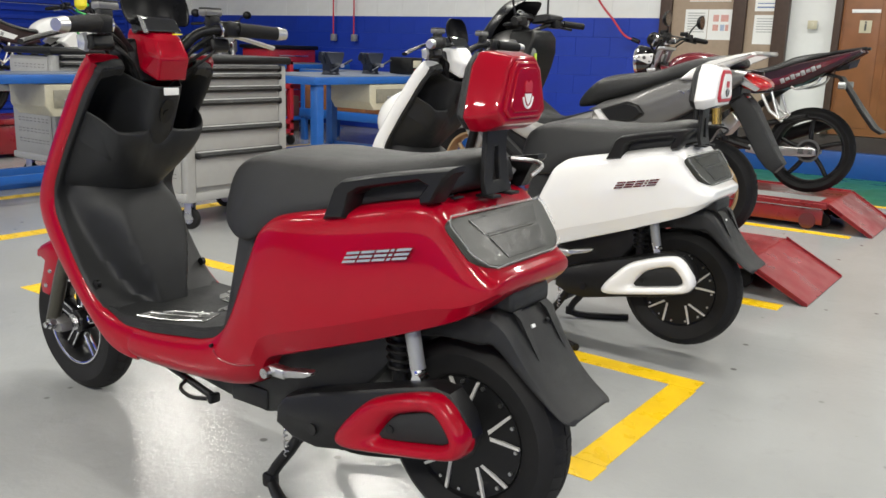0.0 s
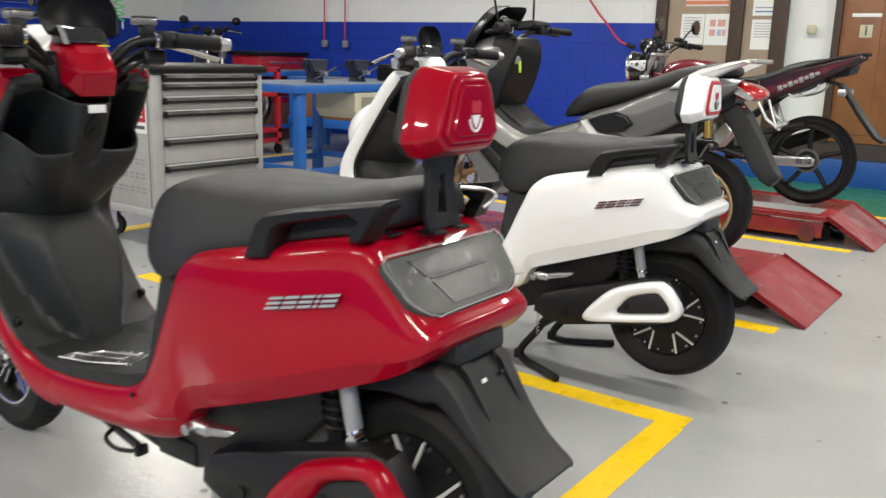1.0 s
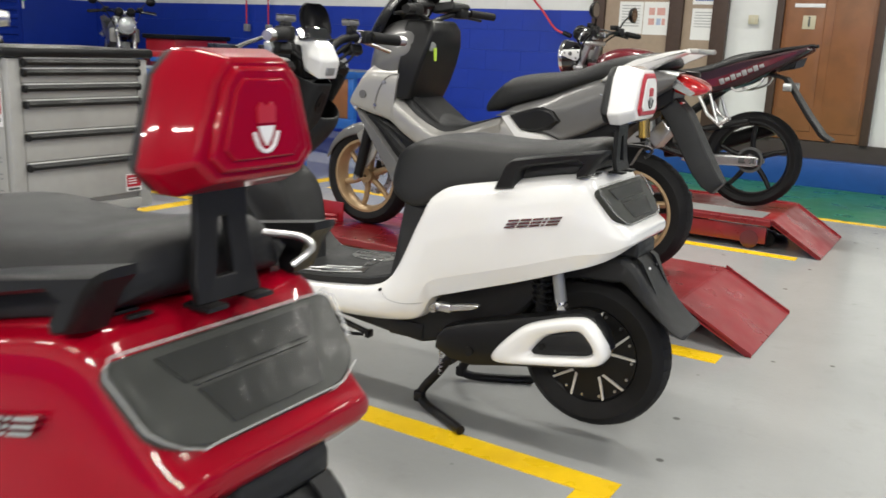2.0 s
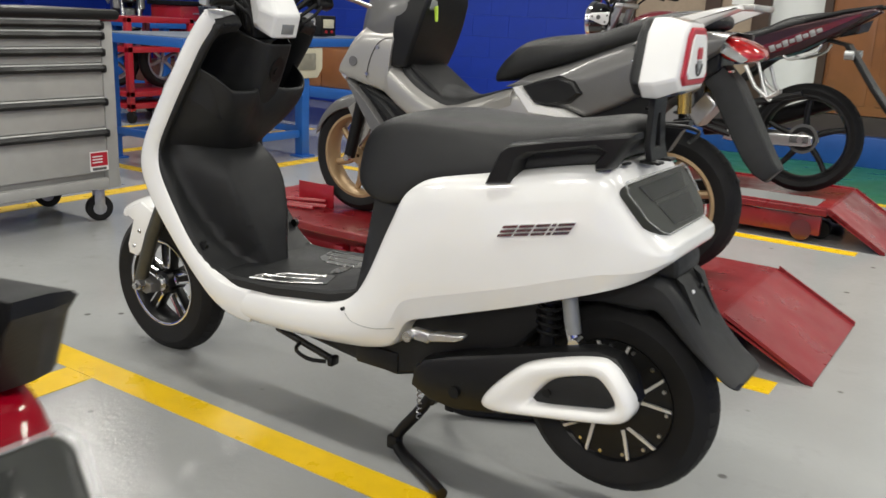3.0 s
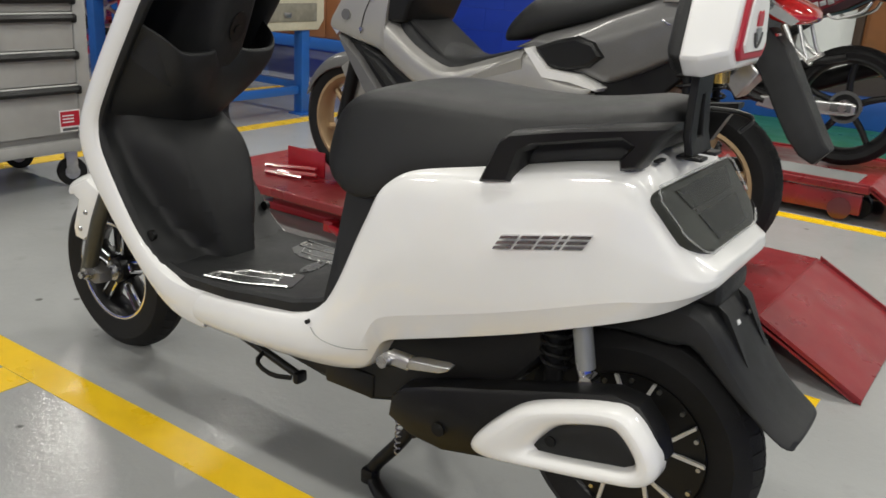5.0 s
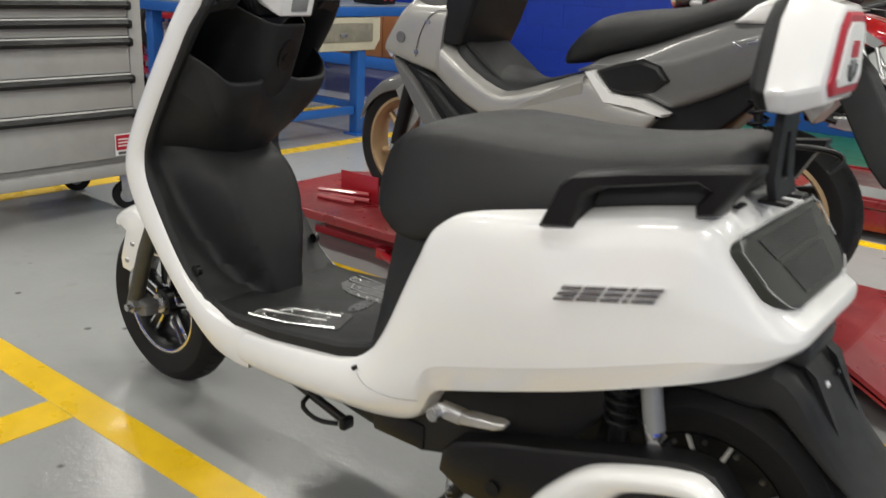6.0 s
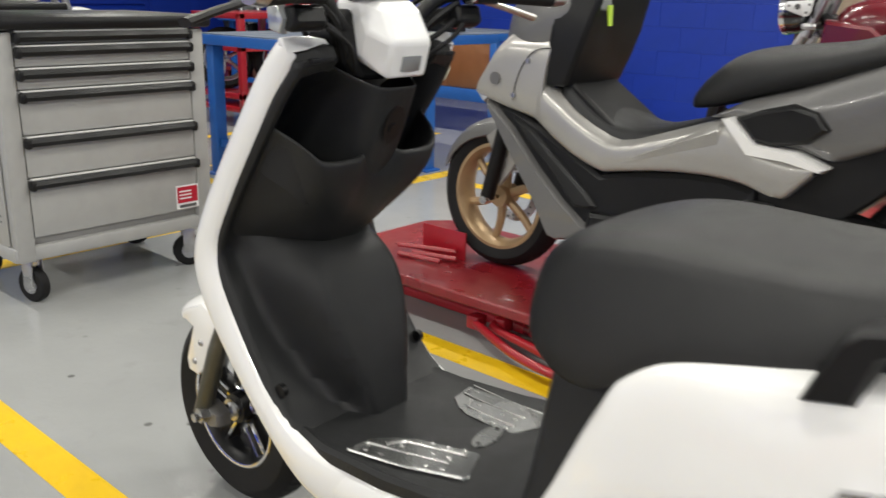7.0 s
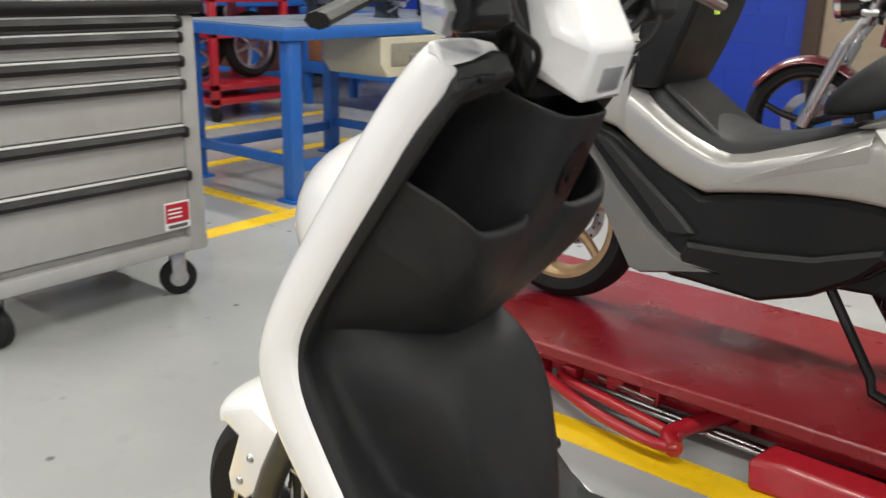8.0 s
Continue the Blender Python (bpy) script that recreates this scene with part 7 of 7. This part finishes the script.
for sg in (-1, 1):
    b2 = bmesh.new()
    tube(b2, [(0.98, sg * 0.12, 0.40), (1.10, sg * 0.14, 0.22), (1.11, sg * 0.15, 0.19), (1.17, sg * 0.15, 0.17)], 0.012, 8)
    part("stand_leg", b2, M["plastic_black"], mx, "black centre stand leg")


# ---- motorcycles ----
def motorcycle(m, label, paint, lamp_round=False):
    vx = new("motorcycle", None)
    vx.matrix_basis = m
    tagged(vx, label, "motorcycle", "motorcycles")
    bk = M["plastic_black"]
    rw_ = wheel(vx, "rear_wheel", 1.115, 0.275, 0.275, 0.10, 0.215, 0.035, bk, "spokes", 0.0, 5, False)
    fw_ = wheel(vx, "front_wheel", -0.19, 0.27, 0.27, 0.085, 0.215, 0.03, bk, "spokes", 0.0, 5, False)
    b2 = bmesh.new()
    lathe_y(b2, [(0.06, -0.062), (0.075, -0.062), (0.075, -0.056), (0.06, -0.056)], (1.115, 0, 0.275), 36)
    part("sprocket", b2, M["print_dark"], rw_, "oily rear sprocket ring")
    b2 = bmesh.new()
    disc_y(b2, (1.115, 0.275), 0.062, -0.06, -0.045, 24)
    part("sprocket_carrier", b2, bk, rw_)
    b2 = bmesh.new()
    disc_y(b2, (1.115, 0.275), 0.035, -0.085, -0.06, 18)
    part("axle_plate", b2, M["steel"], rw_)
    b2 = bmesh.new()
    lathe_y(b2, [(0.09, 0.055), (0.13, 0.055), (0.13, 0.06), (0.09, 0.06)], (-0.19, 0, 0.27), 36)
    part("brake_disc", b2, M["steel"], fw_)
    for sg in (-1, 1):
        b2 = bmesh.new()
        slab(b2, [(0.72, 0.235), (0.74, 0.285), (0.80, 0.29), (1.02, 0.295), (1.15, 0.30), (1.17, 0.29), (1.17, 0.25), (1.14, 0.238), (0.98, 0.232), (0.80, 0.225)], sg * 0.07, sg * 0.095, 0.006)
        sa = part("swing_arm", b2, M["alloy"], vx, "bare aluminium swing arm", bevel=0.003)
        b2 = bmesh.new()
        slab(b2, [(1.06, 0.255), (1.06, 0.288), (1.15, 0.292), (1.15, 0.258)], sg * 0.094, sg * 0.1, 0.002)
        part("axle_adjuster", b2, M["print_dark"], sa)
        b2 = bmesh.new()
        disc_y(b2, (1.115, 0.275), 0.017, sg * 0.095, sg * 0.118, 12)
        part("axle_nut", b2, M["steel"], sa)
        b2 = bmesh.new()
        tube(b2, [(0.45, sg * 0.08, 0.34), (0.76, sg * 0.08, 0.26)], 0.02, 8)
        part("arm_pivot", b2, bk, sa)
        b2 = bmesh.new()
        tube(b2, [(-0.19, sg * 0.085, 0.27), (-0.06, sg * 0.085, 0.62)], 0.026, 12)
        tube(b2, [(-0.07, sg * 0.085, 0.60), (0.0, sg * 0.085, 0.72)], 0.018, 12)
        part("fork_leg", b2, M["steel"], vx, "chromed fork leg")
        b2 = bmesh.new()
        tube(b2, [(0.005, sg * 0.085, 0.70), (0.075, sg * 0.085, 0.90)], 0.021, 12)
        part("upper_fork", b2, M["alloy"], vx, "bare aluminium upper fork tube")
        b2 = bmesh.new()
        tube(b2, spline([(0.10, 0, 0.935), (0.11, sg * 0.08, 0.94), (0.13, sg * 0.12, 0.965), (0.17, sg * 0.24, 0.965), (0.215, sg * 0.345, 0.955)], 14), 0.011, 8)
        bar = part("handlebar", b2, bk, vx)
        b2 = bmesh.new()
        tube(b2, [(0.178, sg * 0.255, 0.964), (0.22, sg * 0.365, 0.953)], 0.018, 12)
        part("grip", b2, M["rubber"], bar)
        b2 = bmesh.new()
        tube(b2, [(0.22, sg * 0.362, 0.953), (0.226, sg * 0.378, 0.951)], 0.015, 10)
        part("bar_end", b2, bk, bar)
        b2 = bmesh.new()
        box(b2, (0.155, sg * 0.205, 0.972), (0.05, 0.05, 0.052), 0.01)
        box(b2, (0.125, sg * 0.185, 1.0), (0.045, 0.06, 0.03), 0.008)
        part("switch_housing", b2, bk, bar)
        b2 = bmesh.new()
        tube(b2, spline([(0.12, sg * 0.20, 0.965), (0.115, sg * 0.27, 0.955), (0.15, sg * 0.37, 0.94)], 8), 0.007, 8, 0.006)
        part("brake_lever", b2, M["alloy"] if sg < 0 else bk, bar)
        b2 = bmesh.new()
        tube(b2, spline([(0.14, sg * 0.19, 0.96), (0.07, sg * 0.16, 0.90), (0.03, sg * 0.11, 0.80), (0.06, sg * 0.06, 0.70)], 12), 0.006, 6)
        tube(b2, spline([(0.13, sg * 0.17, 0.97), (0.02, sg * 0.13, 0.985), (-0.03, sg * 0.06, 0.93), (0.02, sg * 0.05, 0.86)], 12), 0.006, 6)
        part("control_cable", b2, bk, bar)
        b2 = bmesh.new()
        tube(b2, spline([(0.15, sg * 0.20, 0.99), (0.165, sg * 0.225, 1.035), (0.18, sg * 0.27, 1.07), (0.185, sg * 0.30, 1.08)], 8), 0.006, 8)
        part("mirror_stem", b2, bk, bar)
        b2 = bmesh.new()
        loft(b2, [[(xx, sg * 0.32 + r * 1.1 * math.cos(q), 1.085 + r * math.sin(q)) for q in (2 * math.pi * j / 18 for j in range(18))] for xx, r in ((0.165, 0.015), (0.172, 0.034), (0.184, 0.046), (0.196, 0.05), (0.202, 0.05))])
        mr = part("mirror", b2, bk, bar, "round black mirror")
        b2 = bmesh.new()
        loft(b2, [[(xx, sg * 0.32 + 0.048 * math.cos(q), 1.085 + 0.043 * math.sin(q)) for q in (2 * math.pi * j / 18 for j in range(18))] for xx in (0.2015, 0.204)])
        part("mirror_glass", b2, M["mirror_reflection"], mr)
    # triple clamps, instrument pods
    for q, px in ((0.895, 0.07), (0.745, 0.02)):
        b2 = bmesh.new()
        box(b2, (px, 0, q), (0.07, 0.23, 0.028), 0.01)
        part("fork_clamp", b2, M["alloy"], vx, "bare aluminium fork clamp")
    for k in range(2):
        b2 = bmesh.new()
        loft(b2, [[(0.02 + px + r * 0.5 * math.sin(q), (k - 0.5) * 0.13 + r * math.cos(q), 0.945 + pz + r * 0.87 * math.sin(q)) for q in (2 * math.pi * j / 20 for j in range(20))] for px, pz, r in ((-0.05, 0.03, 0.03), (-0.035, 0.02, 0.047), (0.005, 0.0, 0.05), (0.012, -0.004, 0.046))])
        ip = part("instrument_pod", b2, bk, vx, "round black instrument pod")
        b2 = bmesh.new()
        loft(b2, [[(0.02 + px + r * 0.5 * math.sin(q), (k - 0.5) * 0.13 + r * math.cos(q), 0.945 + pz + r * 0.87 * math.sin(q)) for q in (2 * math.pi * j / 20 for j in range(20))] for px, pz, r in ((0.003, 0.001, 0.0515), (0.012, -0.004, 0.0515), (0.0125, -0.004, 0.047))], caps=False)
        part("bezel", b2, M["chrome"], ip, "chrome bezel ring")
    b2 = bmesh.new()
    box(b2, (0.085, -0.02, 0.945), (0.04, 0.05, 0.05), 0.008)
    part("bar_clamp", b2, M["chrome"], vx, "chromed handlebar clamp")
    b2 = bmesh.new()
    box(b2, (0.10, 0.06, 0.95), (0.035, 0.03, 0.035), 0.006)
    part("bar_clamp", b2, M["chrome"], vx, "chromed handlebar clamp")
    # head lamp: deep black bowl, chrome rim, drilled white bracket
    b2 = bmesh.new()
    loft(b2, [[(px, r * math.cos(q), 0.807 + r * math.sin(q)) for q in (2 * math.pi * j / 28 for j in range(28))] for px, r in ((0.03, 0.03), (0.01, 0.065), (-0.03, 0.09), (-0.075, 0.1), (-0.105, 0.102))])
    hl = part("headlamp", b2, M["glass_dark"], vx, "round black headlamp bowl")
    b2 = bmesh.new()
    loft(b2, [[(px, r * math.cos(q), 0.807 + r * math.sin(q)) for q in (2 * math.pi * j / 28 for j in range(28))] for px, r in ((-0.100, 0.104), (-0.108, 0.108), (-0.122, 0.107), (-0.13, 0.098), (-0.124, 0.09))], caps=False)
    part("lamp_rim", b2, M["chrome"], hl, "chrome headlamp rim")
    b2 = bmesh.new()
    loft(b2, [[(px, r * math.cos(q), 0.807 + r * math.sin(q)) for q in (2 * math.pi * j / 28 for j in range(28))] for px, r in ((-0.115, 0.094), (-0.135, 0.075), (-0.143, 0.04), (-0.146, 0.01))])
    part("lamp_glass", b2, M["lamp_glass"], hl, "clear headlamp glass")
    for sg in (-1, 1):
        b2 = bmesh.new()
        slab(b2, [(-0.10, 0.835), (-0.088, 0.85), (0.035, 0.858), (0.04, 0.845), (0.012, 0.79), (-0.01, 0.786), (-0.095, 0.815)], sg * 0.103, sg * 0.108, 0.002)
        lb = part("lamp_bracket", b2, M["white_print"], hl, "white drilled lamp bracket")
        for px, pz, r in ((-0.04, 0.828, 0.013), (-0.078, 0.831, 0.006), (0.012, 0.838, 0.006), (0.0, 0.803, 0.006)):
            b2 = bmesh.new()
            disc_y(b2, (px, pz), r, sg * 0.106, sg * 0.1095, 12)
            part("hole", b2, M["print_dark"], lb)
    # front mudguard
    b2 = bmesh.new()
    rings = []
    for k in range(8):
        a = radians(150 - k * 15)
        d = Vector((math.cos(a), 0, math.sin(a)))
        c = Vector((-0.19, 0, 0.27)) + d * 0.29
        rings.append([c + Vector((0, -0.06, 0)) - d * 0.03, c + Vector((0, -0.045, 0)), c + d * 0.006, c + Vector((0, 0.045, 0)), c + Vector((0, 0.06, 0)) - d * 0.03])
    loft(b2, rings, closed=False)
    part("front_mudguard", b2, M[paint], vx, subsurf=1, solid=0.004)
    # tank, seat, tail
    sections("tank", ((0.10, 0.70, 0.80, 0.07), (0.18, 0.68, 0.86, 0.14), (0.30, 0.68, 0.885, 0.16), (0.45, 0.69, 0.87, 0.145), (0.56, 0.70, 0.81, 0.10), (0.60, 0.71, 0.77, 0.07)), paint, vx, "", 2)
    sided("tank_cowl", [(0.08, 0.62), (0.10, 0.78), (0.30, 0.76), (0.42, 0.66), (0.30, 0.56)], 0.08, 0.17, paint, vx, "", 0.02)
    sections("seat", ((0.55, 0.72, 0.765, 0.09), (0.64, 0.72, 0.765, 0.115), (0.76, 0.735, 0.785, 0.12), (0.88, 0.765, 0.82, 0.115), (0.94, 0.79, 0.865, 0.11), (1.06, 0.83, 0.89, 0.10), (1.18, 0.865, 0.905, 0.075), (1.24, 0.88, 0.90, 0.04)), "vinyl", vx, "stepped black seat", 2)
    sided("tail_cowl", [(0.56, 0.64), (0.60, 0.72), (0.80, 0.765), (1.0, 0.83), (1.16, 0.872), (1.36, 0.925), (1.375, 0.905), (1.22, 0.80), (1.05, 0.70), (0.88, 0.64), (0.74, 0.62)], 0.03, 0.11, "maroon_black", vx, "blackish red tail cowl", 0.012)
    sided("cowl_flash", [(0.78, 0.70), (0.90, 0.735), (1.10, 0.82), (1.30, 0.895), (1.31, 0.885), (1.12, 0.785), (0.95, 0.695), (0.82, 0.665)], 0.10, 0.1135, paint, vx, "dark red flash on the tail cowl", 0.002)
    for sg in (-1, 1):
        for k in range(8):
            b2 = bmesh.new()
            px = 0.92 + k * 0.03
            box(b2, (0, 0, 0), (0.026, 0.003, 0.032 - 0.012 * (k % 2)), 0.001, Matrix.Translation((px, sg * 0.115, 0.712 + (px - 0.92) * 0.46)) @ Matrix.Rotation(radians(-24), 4, "Y"))
            part("badge_bar", b2, M["tank_grey"], vx)
        b2 = bmesh.new()
        tube(b2, spline([(0.98, sg * 0.12, 0.68), (1.02, sg * 0.13, 0.665), (1.12, sg * 0.125, 0.70), (1.15, sg * 0.115, 0.745)], 8), 0.007, 8)
        part("hand_hold", b2, M["alloy"], vx)
        b2 = bmesh.new()
        tube(b2, [(1.05, sg * 0.09, 0.85), (1.22, sg * 0.085, 0.90), (1.385, sg * 0.06, 0.93)], 0.013, 8, 0.01)
        part("grab_rail", b2, bk, vx)
    b2 = bmesh.new()
    loft(b2, [[(1.22, -0.045, 0.80), (1.30, -0.04, 0.845), (1.345, 0, 0.87), (1.30, 0.04, 0.845), (1.22, 0.045, 0.80)], [(1.21, -0.045, 0.78), (1.29, -0.04, 0.80), (1.33, 0, 0.815), (1.29, 0.04, 0.80), (1.21, 0.045, 0.78)]])
    part("tail_lamp", b2, M["glass_dark"], vx, "smoked tail lamp")
    b2 = bmesh.new()
    loft(b2, [[(s, -hw, q), (s + 0.02, -hw, q + 0.012), (s + 0.02, hw, q + 0.012), (s, hw, q)] for s, q, hw in ((1.14, 0.76, 0.06), (1.24, 0.74, 0.06), (1.30, 0.66, 0.06), (1.38, 0.55, 0.07), (1.47, 0.44, 0.075), (1.52, 0.41, 0.07))])
    part("rear_mudguard", b2, M["plastic_black"], vx, "dark plastic rear mudguard", bevel=0.005)
    for sg in (-1, 1):
        b2 = bmesh.new()
        tube(b2, [(1.26, sg * 0.05, 0.70), (1.27, sg * 0.1, 0.70)], 0.012, 8)
        loft(b2, [[(px, sg * 0.11 + 0.022 * math.cos(a), 0.70 + 0.022 * math.sin(a)) for a in (2 * math.pi * j / 12 for j in range(12))] for px in (1.26, 1.30)])
        part("indicator", b2, M["tank_grey"], vx)
    # frame, engine, pegs, silencer
    b2 = bmesh.new()
    for sg in (-1, 1):
        tube(b2, spline([(0.06, sg * 0.04, 0.78), (0.30, sg * 0.1, 0.66), (0.55, sg * 0.1, 0.52), (0.58, sg * 0.09, 0.30)], 10), 0.026, 10)
        tube(b2, [(0.55, sg * 0.09, 0.60), (1.15, sg * 0.06, 0.80)], 0.016, 8)
        tube(b2, [(0.58, sg * 0.09, 0.40), (0.98, sg * 0.07, 0.72)], 0.014, 8)
    part("frame", b2, bk, vx)
    b2 = bmesh.new()
    box(b2, (0.36, 0, 0.38), (0.36, 0.22, 0.22), 0.03)
    box(b2, (0.24, 0, 0.55), (0.15, 0.15, 0.16), 0.02, Matrix.Rotation(0, 4, "Y"))
    part("engine", b2, M["tank_grey"], vx, "grey cast engine")
    for sg in (-1, 1):
        b2 = bmesh.new()
        tube(b2, [(0.80, sg * 0.11, 0.62), (0.86, sg * 0.115, 0.52), (0.95, sg * 0.12, 0.455)], 0.011, 8)
        tube(b2, [(0.86, sg * 0.11, 0.64), (0.90, sg * 0.115, 0.53), (0.93, sg * 0.12, 0.47)], 0.009, 8)
        tube(b2, [(0.93, sg * 0.12, 0.465), (1.0, sg * 0.16, 0.51)], 0.011, 8)
        part("peg_bracket", b2, M["alloy"], vx, "silver peg bracket")
    b2 = bmesh.new()
    tube(b2, [(0.55, 0.14, 0.26), (0.8, 0.15, 0.30), (1.22, 0.16, 0.47)], 0.045, 12)
    part("silencer", b2, bk, vx)
    b2 = bmesh.new()
    tube(b2, [(0.60, -0.10, 0.52), (0.80, -0.06, 0.42), (1.08, -0.05, 0.50)], 0.02, 8)
    part("chain_guard", b2, bk, vx)
    b2 = bmesh.new()
    tube(b2, [(0.5, -0.14, 0.2), (0.62, -0.2, 0.005)], 0.011, 8)
    part("side_stand", b2, bk, vx)
    return vx


motorcycle(pose(-2.4, 6.09, 0.186), "dark red motorcycle with black wheels on the second lift", "maroon")
motorcycle(pose(-8.69, 7.55, 0.282, 0, 0, 150), "grey naked motorcycle with a round headlamp by the back wall", "gunmetal", True)
motorcycle(pose(-7.5, 4.95, 0.322, 0, 0, -90), "white motorcycle on a lift behind the benches", "paint_white", True)
